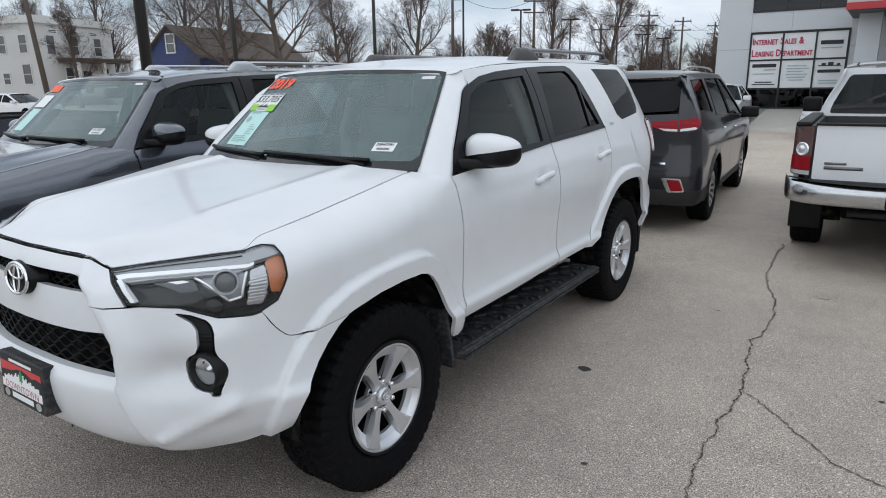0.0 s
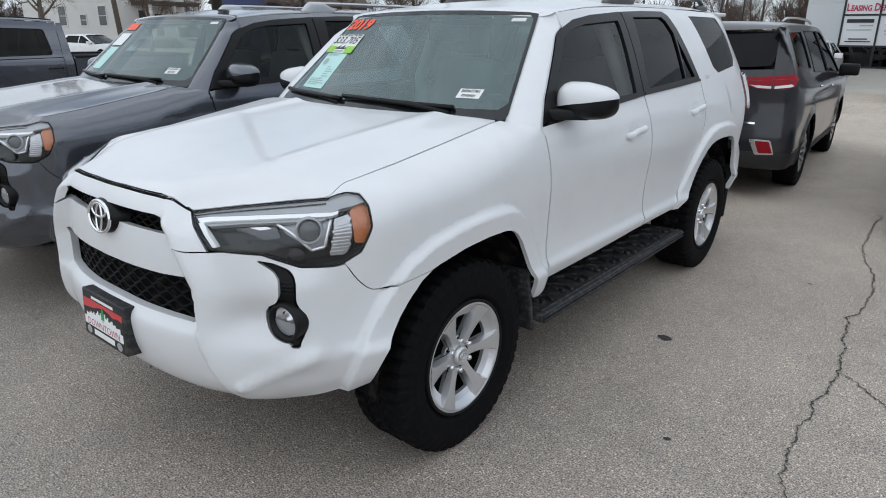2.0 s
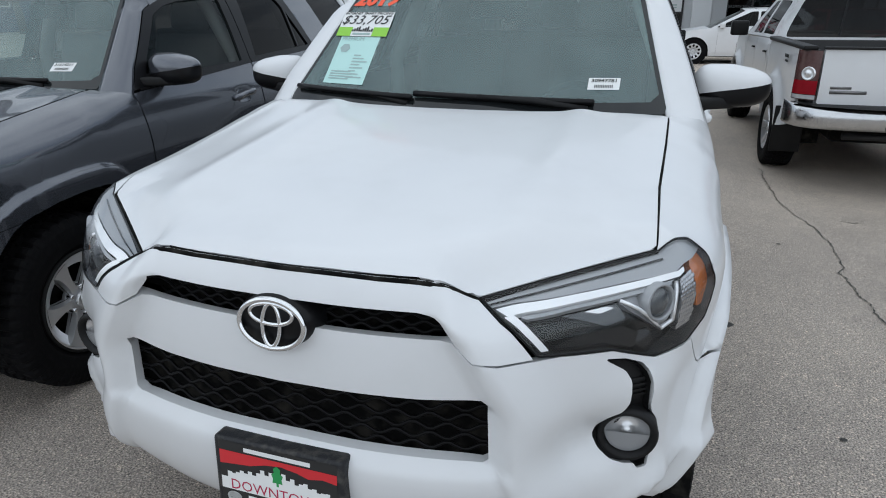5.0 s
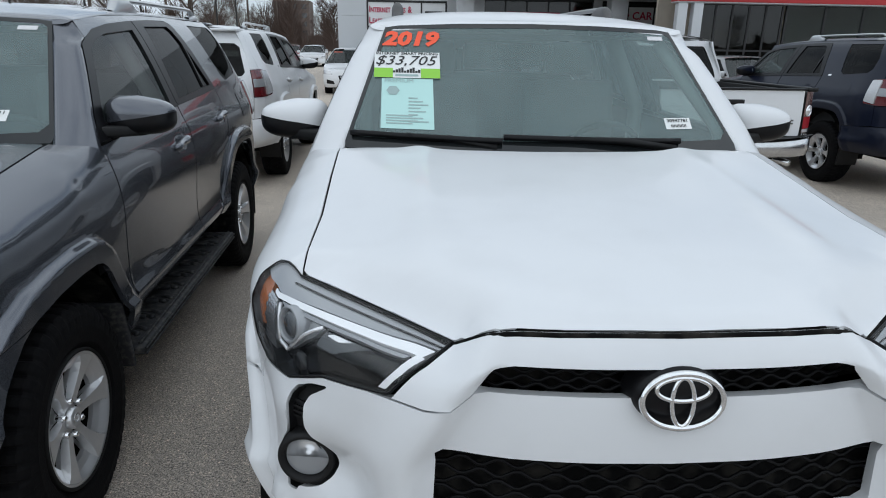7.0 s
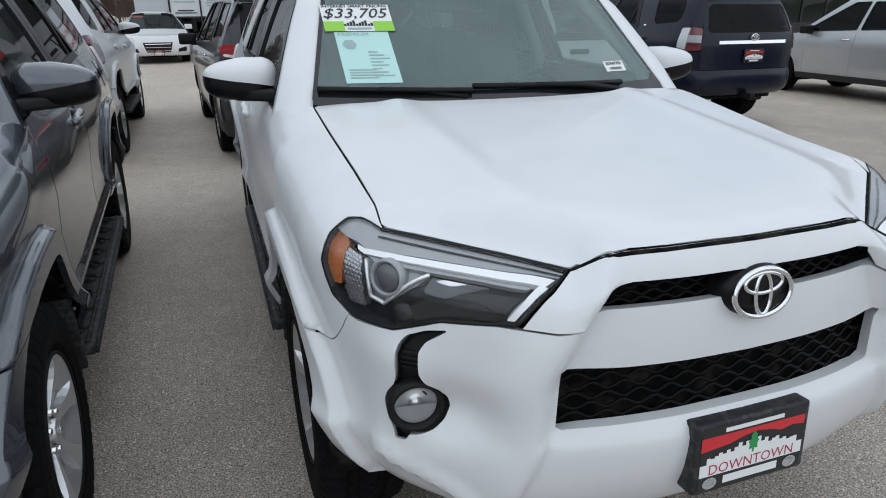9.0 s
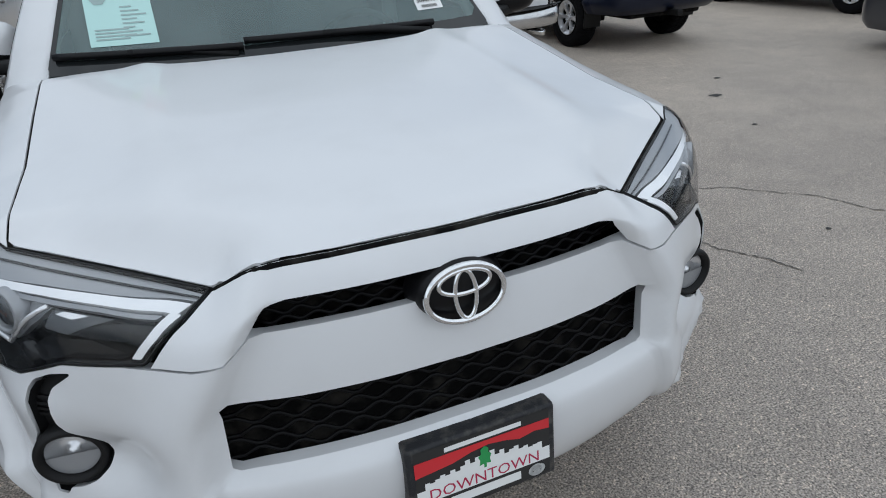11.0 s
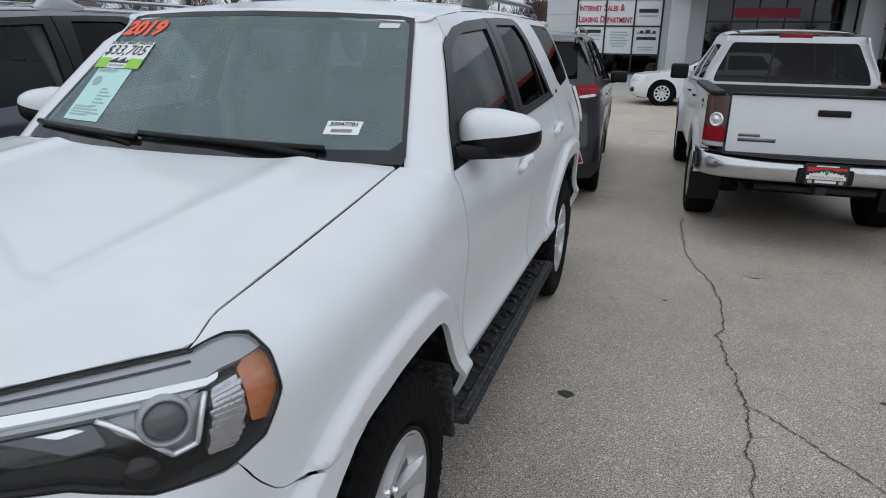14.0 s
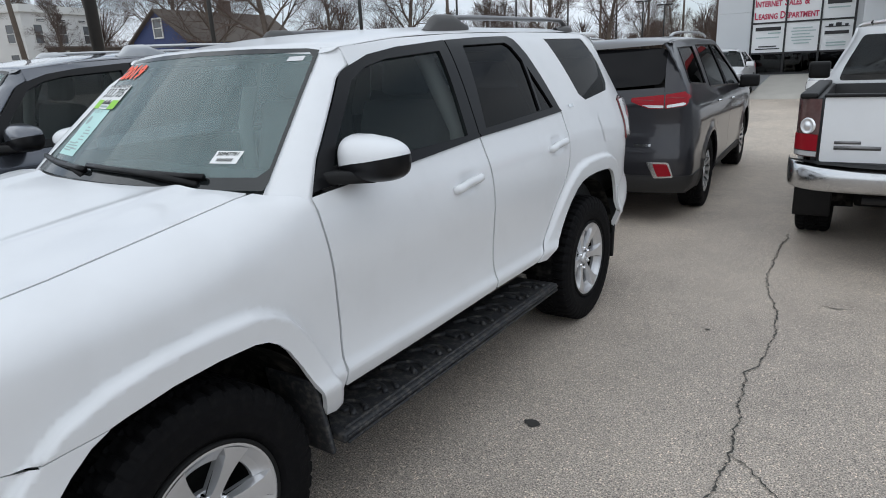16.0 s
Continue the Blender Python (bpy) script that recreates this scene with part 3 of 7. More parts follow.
def tyre_geo(r=.392, wide=.265, blocks=46):
    half = wide / 2
    prof = [(-half * .80, .232), (-half * .98, .26), (-half * 1.04, .31), (-half * 1.0, .35), (-half * .95, .372), (-half * .86, r - .006), (-half * .70, r), (-half * .46, r),
            (-half * .42, r), (-half * .24, r), (-half * .20, r), (0, r)]
    prof = prof + [(-h, q) for h, q in reversed(prof[:-1])]
    n = blocks * 6
    vs, fs = [], []
    for i in range(n):
        a = 2 * math.pi * i / n
        for k, (h, q) in enumerate(prof):
            row = min(k, len(prof) - 1 - k)
            cut = (i + (3 if h > 0 else 0)) % 6 < 2
            if row == 8:
                q -= .012
            if row in (4, 5, 6, 7):
                q -= (.013 if row > 5 else .008) if cut else 0
            if row in (9, 10, 11):
                q -= .011 if (i + 2 * k) % 6 < 2 else 0
            if row == 3:
                h *= 1.0 if cut else 1.015
            vs.append((h, q * math.cos(a), q * math.sin(a)))
    k = len(prof)
    fs = [(i * k + q, ((i + 1) % n) * k + q, ((i + 1) % n) * k + q + 1, i * k + q + 1) for i in range(n) for q in range(k - 1)]
    return vs, fs


def rim_geo(spokes=6, r=.226, wide=.6, inner=.098, outer=.186, dish=.035, ridge=.013, fineness=.016):
    """The face of an alloy wheel with its windows, and its barrel."""
    windows = []
    for i in range(spokes):
        a = 2 * math.pi * (i + .5) / spokes
        wa, wb = math.pi / spokes * wide, math.pi / spokes * wide * .82
        windows.append([(q * math.cos(a + k), q * math.sin(a + k)) for q, k in ((inner, -wb), (outer * .9, -wa), (outer, -wa * .75), (outer * 1.01, 0), (outer, wa * .75), (outer * .9, wa), (inner, wb), (inner * .93, 0))])

    def face(y, z):
        y, z = np.asarray(y, float), np.asarray(z, float)
        q, a = np.hypot(y, z), np.arctan2(z, y)
        c = np.abs(np.mod(a * spokes / (2 * math.pi) + .5, 1) - .5) * 2
        body = smooth(.062, .085, q) * (1 - smooth(.205, .218, q))
        h = dish * smooth(.05, .20, q) - .014 * smooth(.040, .048, q) * (1 - smooth(.066, .085, q))
        h = h + ridge * body * (1 - smooth(.46, .56, c)) - ridge * .6 * body * (1 - smooth(.02, .07, c)) - .020 * body * smooth(.52, .60, c) * (1 - .8 * smooth(.165, .21, q))
        return np.stack([h, y, z], -1)
    rim_loop = [(r * math.cos(2 * math.pi * i / 60), r * math.sin(2 * math.pi * i / 60)) for i in range(60)]
    disc = panel(rim_loop, face, windows, fineness, .055, 0, .006)
    barrel = lathe([(dish - .012, r - .004), (dish + .004, r), (dish + .008, r + .008), (dish + .002, r + .013), (dish - .05, r - .004), (-.19, r - .012), (-.195, .02)], 48)
    return disc, barrel


def rim_six():
    """An alloy wheel face: six flat-topped spokes with chamfered sides, deep windows and sloping facets at the rim."""
    vs, fs = [], []
    rr = (.052, .085, .120, .155, .188, .214)
    top = (.021, .0165, .018, .0235, .032, .044)
    high = (.002, .009, .016, .024, .031, .035)
    foot = (.0245, .0215, .0235, .030, .039, .049)
    low = (-.010, -.014, -.012, -.008, .006, .033)

    def at(r, a, h):
        vs.append((h, r * math.cos(a), r * math.sin(a)))
        return len(vs) - 1
    for i in range(6):
        c = math.pi / 3 * i
        rows = []
        for r, w, h, b, l in zip(rr, top, high, foot, low):
            rows.append([at(r, c + math.asin(q / r), z) for q, z in ((-b, l), (-w, h), (-w * .45, h + .001), (w * .45, h + .001), (w, h), (b, l))])
        fs += [(p[k], q[k], q[k + 1], p[k + 1]) for p, q in zip(rows[:-1], rows[1:]) for k in range(5)]
        # between this spoke and the next: the web at the hub, the window, the facet at the rim
        d = c + math.pi / 3
        ring = []
        for r, z in ((.052, -.010), (.068, -.016), (.077, -.018), (.170, .000), (.192, .014), (.214, .033)):
            b = float(np.interp(r, rr, foot))
            a0, a1 = c + math.asin(b / r), d - math.asin(b / r)
            ring.append([at(r, a0 + (a1 - a0) * k / 6, z) for k in range(7)])
        for p, q in ((0, 1), (1, 2), (3, 4), (4, 5)):
            fs += [(ring[p][k], ring[q][k], ring[q][k + 1], ring[p][k + 1]) for k in range(6)]
        hole = ring[2] + [ring[3][6]] + ring[3][5::-1]
        deep = [at(math.hypot(vs[k][1], vs[k][2]), math.atan2(vs[k][2], vs[k][1]), vs[k][0] - .016) for k in hole]
        fs += [(hole[k], hole[(k + 1) % len(hole)], deep[(k + 1) % len(hole)], deep[k]) for k in range(len(hole))]
    lip = lathe([(.033, .213), (.037, .219), (.036, .226)], 72)
    hub = lathe([(-.010, .054), (-.004, .050), (-.004, .0)], 36)
    barrel = lathe([(.022, .222), (.038, .226), (.042, .234), (.036, .239), (-.05, .222), (-.19, .214), (-.195, .02)], 60)
    return join((vs, fs), lip, hub), barrel


_wheel = {}


def wheel(parent, x, y, side, z=.385, style="six", face=None, r=.392, wide=.265):
    """A wheel under its car: tyre, alloy rim, cap and nuts."""
    if style not in _wheel:
        k = r / .392
        n, cut = {"six": (6, .58), "five": (5, .62), "ten": (10, .55), "seven": (7, .6)}[style]
        sc = Matrix.Diagonal((1, k, k, 1))
        if style == "six":
            disc, barrel = rim_six()
        else:
            disc, barrel = rim_geo(n, wide=cut, inner=.07, outer=.195, ridge=.008)
        _wheel[style] = (moved(tyre_geo(wide=wide, blocks=46 if style == "six" else 22), sc), moved(disc, sc), moved(barrel, sc))
    tyre, disc, barrel = _wheel[style]
    hub = part("wheel", moved(barrel, Matrix.Translation((wide / 2 - .045, 0, 0))), BARREL, parent)
    hub.matrix_local = pose(x, y, z, 0, 0, 0 if side > 0 else 180)
    part("tyre", tyre, RUBBER, hub, "black all-terrain tyre with chunky tread", True)
    shift = Matrix.Translation((wide / 2 - .045, 0, 0))
    part("rim", moved(disc, shift), face or ALLOY, hub, "silver alloy rim with six broad spokes" if style == "six" else "alloy rim with slim spokes", style == "six")
    cap = part("centre_cap", moved(lathe([(-.01, .038), (.016, .037), (.020, .031), (.019, .028), (.017, .026), (.018, .0)], 24), shift), face or ALLOY, hub)
    part("cap_badge", moved(emblem_geo(), shift @ Matrix.Translation((.019, 0, 0)) @ Matrix.Rotation(math.pi / 2, 4, "Z") @ Matrix.Scale(.26, 4)), CHROME, cap)
    nuts = [moved(lathe([(-.03, .011), (.004, .011), (.008, .007), (.008, 0)], 6), shift @ Matrix.Translation((.008, .064 * math.cos(a), .064 * math.sin(a)))) for a in (2 * math.pi * (i + .5) / 6 for i in range(6))]
    [part("wheel_nut", g, CHROME, hub) for g in nuts]
    part("brake_disc", moved(lathe([(-.12, .02), (-.11, .155), (-.125, .155), (-.13, .02)], 32), shift), BARREL, hub)
    return hub


def on_shell(s0, w0, sink=0.0):
    """Lays flat shapes on the flank or nose about (s0, w0)."""
    def at(x, y):
        e = 2e-3
        p = SHELL.at(s0 + x, w0 + y)
        n = np.cross(SHELL.at(s0 + x + e, w0 + y) - SHELL.at(s0 + x - e, w0 + y), SHELL.at(s0 + x, w0 + y + e) - SHELL.at(s0 + x, w0 + y - e))
        n = n / np.linalg.norm(n)
        return p - n * sink, n
    return at


def on_screen(x, z):
    e = 1e-3
    p = screen(x, z)
    n = np.cross(screen(x + e, z) - p, screen(x, z + e) - p)
    return p, n / np.linalg.norm(n)


def emblem_geo(wide=.078, high=.054):
    """Three crossing oval rings."""
    def ring(cx, cy, a, b, r):
        return tube([(cx + a * math.cos(t), 0, cy + b * math.sin(t)) for t in np.linspace(0, 2 * math.pi, 40, endpoint=False)], r, 8, True)
    return join(ring(0, 0, wide, high, .0065), ring(0, high * .42, wide * .66, high * .42, .005), ring(0, -.002, wide * .27, high * .88, .005))


def both(name, geo, mat, parent, label=""):
    """A part on the left flank and its mirror image on the right."""
    return part(name, geo, mat, parent, label), part(name, mirrored(geo), mat, parent, label)


def head_lamp(car, mirror):
    """A lamp unit: dark housing, grey brow, light guide, projector, amber corner and a clear lens."""
    flip = mirrored if mirror else (lambda g: g)
    body = part("headlight", flip(panel(LAMP, SHELL.at, res=.03, sink=.05, depth=0, gap=.0, round_to=.01)), LAMP_DARK, car, "headlight with a clear lens and an amber corner")
    wall = resample(rounded(LAMP, .01), .03)
    s, w = np.array(wall).T
    ring = SHELL.at(s, w)
    deep = np.array([np.array(on_shell(a, b, .055)(0, 0)[0]) for a, b in wall])
    n = len(wall)
    part("lamp_wall", flip(([tuple(p) for p in ring] + [tuple(p) for p in deep], [(i, (i + 1) % n, n + (i + 1) % n, n + i) for i in range(n)])), LAMP_MID, body)
    brow = brim(-1.058, -.60, 12, .005)[::-1] + [(-1.040, 1.128), (-.87, 1.114), (-.73, 1.108), (-.56, 1.092), (-.52, 1.082), (-.474, 1.086), (-.486, 1.113), (-.52, 1.136)]
    part("lamp_brow", flip(panel(brow, SHELL.at, res=.025, sink=.006, depth=.02, gap=0, round_to=.004)), LAMP_GREY, body, "grey brow over the light guide")
    lip = brim(-1.05, -.60, 12, .032)[::-1] + brim(-1.05, -.60, 12, .037)
    part("brow_line", flip(panel(lip, SHELL.at, res=.025, sink=.003, depth=.004, gap=0, round_to=0)), LAMP_DARK, body)
    bar = [(-.563, 1.088), (-.607, 1.097), (-.73, 1.103), (-.87, 1.110), (-1.032, 1.118), (-1.010, 1.079), (-.87, 1.083), (-.735, 1.083), (-.61, 1.079), (-.568, 1.077)]
    part("light_guide", flip(panel(bar, SHELL.at, res=.02, sink=.005, depth=.02, gap=0, round_to=.003)), LIGHT_BAR, body, "white light guide strip")
    leg = [(-1.018, 1.080), (-.998, 1.080), (-.966, 1.012), (-.936, .974), (-.952, .972), (-.981, 1.008)]
    part("light_guide", flip(panel(leg, SHELL.at, res=.02, sink=.005, depth=.02, gap=0, round_to=.003)), LIGHT_BAR, body, "white light guide strip")
    under = [(-.60, 1.076), (-.735, 1.080), (-.87, 1.080), (-.985, 1.072), (-.975, 1.058), (-.87, 1.068), (-.735, 1.068), (-.62, 1.064)]
    part("chrome_lip", flip(panel(under, SHELL.at, res=.02, sink=.012, depth=.015, gap=0, round_to=.003)), LAMP_GREY, body)
    amber = [(-.530, 1.074), (-.500, 1.090), (-.470, 1.086), (-.462, 1.050), (-.462, 1.014), (-.486, .968), (-.520, .972)]
    part("amber_reflector", flip(panel(amber, SHELL.at, res=.02, sink=.018, depth=.02, gap=0, round_to=.006)), AMBER, body, "amber side reflector")
    clear = [(-.580, 1.066), (-.534, 1.064), (-.528, 1.0), (-.552, .938), (-.600, .940), (-.586, 1.006)]
    part("side_reflector", flip(panel(clear, SHELL.at, res=.018, sink=.016, depth=.02, gap=0, round_to=.004)), FACETED, body, "faceted clear reflector")
    part("reflector_facets", flip(facets(clear, .011, .015, .0028)), FACETED, body)
    facet = [(-.893, 1.058), (-.836, 1.060), (-.762, 1.060), (-.746, 1.004), (-.80, .999), (-.822, 1.012), (-.85, 1.028)]
    part("chrome_facet", flip(panel(facet, SHELL.at, res=.03, sink=.026, depth=.02, gap=0, round_to=.006)), LAMP_MID, body)
    shine = [(-.842, 1.056), (-.79, 1.058), (-.772, 1.046), (-.81, 1.038)]
    part("chrome_facet", flip(panel(shine, SHELL.at, res=.03, sink=.022, depth=.01, gap=0, round_to=.003)), SILVERED, body)
    tray = [(-.925, .974), (-.856, .997), (-.76, .994), (-.735, .980), (-.70, .955), (-.74, .938), (-.80, .962), (-.91, .966)]
    part("lamp_tray", flip(panel(tray, SHELL.at, res=.03, sink=.020, depth=.02, gap=0, round_to=.004)), LAMP_DARK, body)
    shell = [(-.756, 1.066), (-.728, 1.018), (-.652, .958), (-.612, .966), (-.590, 1.070), (-.66, 1.074)]
    part("projector_bezel", flip(panel(shell, SHELL.at, res=.02, sink=.030, depth=.02, gap=0, round_to=.008)), LAMP_GREY, body, "grey projector bezel")
    for a, b in (((-.756, 1.064), (-.654, .962)), ((-.654, .962), (-.614, .970)), ((-.614, .970), (-.592, 1.068))):
        edge = [tuple(on_shell(a[0] + (b[0] - a[0]) * t, a[1] + (b[1] - a[1]) * t, .018)(0, 0)[0]) for t in np.linspace(0, 1, 6)]
        part("bezel_edge", flip(tube(edge, .0055, 6)), SILVERED, body, "silvered edge of the bezel")
    p, nrm = on_shell(-.659, 1.026, .012)(0, 0)
    turn = Vector(nrm * (1, 1, .4)).to_track_quat("X", "Z").to_matrix().to_4x4()
    m = Matrix.Translation(p) @ turn
    part("projector_ring", flip(moved(lathe([(-.03, .030), (.0, .034), (.006, .037), (.003, .042), (-.03, .044)], 32), m)), LAMP_GREY, body, "grey ring of the projector")
    part("projector_lens", flip(moved(lathe([(.012 * math.cos(a) - .006, .033 * math.sin(a)) for a in np.linspace(math.pi / 2, 0, 7)], 28), m)), PROJECTOR, body, "dark glassy projector lens")
    bulb = lathe([(.0, .03), (.008, .026), (.012, .012), (.013, 0)], 24)
    p, nrm = on_shell(-.70, .943, .026)(0, 0)
    part("lamp_bulge", flip(moved(bulb, Matrix.Translation(p) @ Vector(nrm).to_track_quat("X", "Z").to_matrix().to_4x4())), LAMP_DARK, body)
    lens = part("lens", flip(panel(LAMP, SHELL.at, res=.026, depth=0, gap=.002, round_to=.01, sink=-.001)), LENS, body, "clear plastic lens")
    lens.visible_shadow = False
    edge = resample(inset_loop(rounded(LAMP, .01), .003), .03)
    part("lens_seal", flip(tube([tuple(np.array(on_shell(a, b, .0)(0, 0)[0])) for a, b in edge], .0022, 6, True)), GLOSS_BLACK, body)
    return body


def facets(outline, step, sink, high):
    """Rows of small pyramids on the shell inside an outline."""
    out = []
    ss, ws = [p[0] for p in outline], [p[1] for p in outline]
    for i, w in enumerate(np.arange(min(ws), max(ws), step)):
        for s in np.arange(min(ss) + step * .5 * (i % 2), max(ss), step):
            if bool(within(s, w, outline)):
                h = step * .5
                pts = [tuple(on_shell(s + a * h, w + b * h, sink)(0, 0)[0]) for a, b in ((-1, -1), (1, -1), (1, 1), (-1, 1))] + [tuple(on_shell(s, w, sink - high)(0, 0)[0])]
                out.append((pts, [(0, 1, 4), (1, 2, 4), (2, 3, 4), (3, 0, 4)]))
    return join(*out)


def mesh_bars(s0, s1, w0, w1, rows, sink, lobes):
    """A grille insert of wavy crossing bars."""
    out = []
    step = (w1 - w0) / rows
    n = lobes * 6
    for k in range(rows + 1):
        pts = []
        for i in range(n + 1):
            t = i / n
            s = s0 + (s1 - s0) * t
            ph = t * lobes * 2 * math.pi + (math.pi if k % 2 else 0)
            w = w0 + k * step + step * .30 * max(-1, min(1, 1.6 * math.sin(ph)))
            pts.append(tuple(on_shell(s, min(w1 + .004, max(w0 - .004, w)), sink)(0, 0)[0]))
        out.append(tube(pts, .0042, 5))
    return join(*out)


def price_stickers(car, number, price, year):
    """The papers on the windscreen, each stuck to the inside of the glass and seen through it."""
    def on(cx, cz):
        return lambda x, y: on_screen(cx + x, cz + y * .66)
    lift = .002
    if price:
        sheet = part("inspection_sheet", laid(rect(-.10, .10, -.125, .135), on(-.513, 1.398), lift), PAPER_MINT, car, "mint green inspection sheet with fine print")
        lines = [laid(rect(x0, x1, y - .003, y + .003, 2, 1), on(-.513, 1.398), lift * 1.7) for y, x0, x1 in [(.03 - .017 * i, .005, .03 + .05 * ((i * 7) % 5) / 5 + .01) for i in range(8)] + [(-.06 - .013 * i, -.08, .02 + .01 * (i % 3)) for i in range(4)]]
        part("fine_print", join(*lines), INK_GREY, sheet)
        part("sheet_heading", laid(lettering("PREMIUM", .028), on(-.545, 1.472), lift * 1.8), INK_GREY, sheet)
        badge = lathe([(0, .026), (.0005, .0)], 6, "z")
        part("sheet_badge", laid(badge, on(-.568, 1.443), lift * 1.8), INK_GREY, sheet)
        tag = part("price_tag", laid(rect(-.13, .13, -.072, .072), on(-.514, 1.535), lift * 2.5), PAPER_WHITE, car, "white price tag with handwritten figures and green corners")
        part("green_corner", laid(rect(-.13, -.055, -.072, -.02, 3, 3), on(-.514, 1.535), lift * 3), PAPER_GREEN, tag)
        part("green_corner", laid(rect(.055, .13, -.072, -.02, 3, 3), on(-.514, 1.535), lift * 3), PAPER_GREEN, tag)
        part("tag_heading", laid(lettering("INTERNET SMART PRICING", .0205, .0004), on(-.514, 1.572), lift * 3.2), INK, tag)
        part("price_figures", laid(lettering("$33,705", .074, .0002, .32), on(-.522, 1.534), lift * 3.4), INK, tag, "handwritten black figures")
        towers = [laid(rect(-.055 + .011 * i, -.046 + .011 * i, -.045, -.034 + .012 * ((i * 5) % 4) / 2, 1, 1), on(-.514, 1.535), lift * 3.1) for i in range(10)]
        part("printed_skyline", join(*towers), INK, tag)
        part("tag_footing", laid(rect(-.045, .045, -.064, -.053, 3, 1), on(-.514, 1.535), lift * 3.1), INK_GREY, tag)
        out = part("year_sticker", laid(lettering("2019", .110, .0055, .22), on(-.503, 1.612), lift * 2), NEON, car, "neon orange-red year figures on the glass")
    else:
        part("inspection_sheet", laid(rect(-.10, .10, -.11, .12), on(-.513, 1.40), lift), PAPER_MINT, car, "mint green paper sheet")
        part("price_tag", laid(rect(-.12, .12, -.066, .066), on(-.514, 1.535), lift * 2), PAPER_WHITE, car, "white price tag")
        part("year_sticker", laid(rect(-.11, .11, -.035, .04), on(-.503, 1.628), lift * 2), NEON, car, "neon orange-red sticker")
    tag = part("stock_label", laid(rect(-.055, .055, -.028, .028, 2, 2), on(.523, 1.342), lift), PAPER_WHITE, car, "small white stock label")
    part("stock_number", laid(lettering(number, .023, .0004), on(.523, 1.346), lift * 2), INK, tag)
    part("bar_code", join(*[laid(rect(-.032 + .006 * i, -.029 + .006 * i, -.02, -.006, 1, 1), on(.523, 1.342), lift * 2) for i in range(11)]), INK, tag)
    part("corner_decal", laid(rect(-.035, .035, -.012, .012, 2, 2), on(.53, 1.655), lift), CLEAR_LENS, car, "small clear decal")


def dealer_plate(parent, m, deep=.055):
    """A black plate holder with a red, white and black printed insert."""
    back = part("plate_holder", moved(block(-.165, .165, -deep, 0, -.09, .09, .008), m), WORN_BLACK, parent, "black plastic plate holder")
    f = m @ Matrix.Translation((0, -deep - .001, 0))

    def flat(x0, x1, z0, z1, y=0.0):
        return moved(([(x0, -y, z0), (x1, -y, z0), (x1, -y, z1), (x0, -y, z1)], [(0, 1, 2, 3)]), f)

    def words(text, size, x, z, bold=.0):
        v, fc = lettering(text, size, bold)
        return moved(([(a + x, -.0012, b + z) for a, b, _ in v], fc), f)
    part("plate_ground", flat(-.150, .150, -.082, .082), INK, back)
    hills = [(-.150, .058), (-.150, .022), (-.11, .026), (-.07, .030), (-.03, .041), (.01, .046), (.05, .040), (.08, .031), (.115, .038), (.150, .033), (.150, .058)]
    part("plate_red_field", moved(([(x, -.0006, z) for x, z in hills], [tuple(range(len(hills)))[::-1]]), f), PLATE_RED, back, "red field over black printed hills")
    part("plate_name_bar", flat(-.085, .085, .063, .074, .0006), PAPER_WHITE, back)
    outline = [(-.132, -.014)] + [(-.132 + .011 * (i + k), -.004 + (.008 + .026 * math.sin(math.pi * (i + 2) / 27) ** 2) * (.45 + .55 * ((i * 7 + 3) % 5) / 4)) for i in range(24) for k in (0, 1)] + [(.132, -.014)]
    skyline = moved(([(x, -.0009, z) for x, z in outline], [tuple(range(len(outline)))]), f)
    part("plate_skyline", skyline, PAPER_WHITE, back, "white printed skyline")
    part("plate_white_band", flat(-.150, .150, -.044, -.012, .0008), PAPER_WHITE, back)
    part("plate_lettering", words("DOWNTOWN", .038, 0, -.041), SIGN_RED, back, "crimson word")
    part("plate_brand_bar", flat(-.08, .08, -.073, -.052, .0006), PAPER_WHITE, back)
    for x in (-.118, .118):
        part("plate_badge", moved(([(x + a * .7, -.001, b * .7 - .064) for a, _, b in emblem_geo(.022, .015)[0]], emblem_geo(.022, .015)[1]), f), PAPER_WHITE, back)
    part("plate_tree", moved(([(x, -.0012, z) for x, z in ((-.003, -.008), (.003, -.008), (.003, .002), (.013, .0), (.011, .012), (.015, .022), (.008, .028), (.009, .038), (0, .046), (-.009, .038), (-.008, .028), (-.015, .022), (-.011, .012), (-.013, .0), (-.003, .002))], [tuple(range(15))]), f), LEAF_GREEN, back, "small green printed tree")
    return back


def seat(car, x, y, wide=.5):
    s = part("seat", join(block(x - wide / 2, x + wide / 2, y - .5, y, .72, .9, .05), moved(block(-wide / 2, wide / 2, -.07, .07, 0, .62, .05), pose(x, y + .02, .84, -14))), CLOTH, car, "dark cloth seat")
    part("headrest", moved(block(-.13, .13, -.045, .045, .64, .82, .04), pose(x, y + .02, .84, -12)), CLOTH, s)
    return s


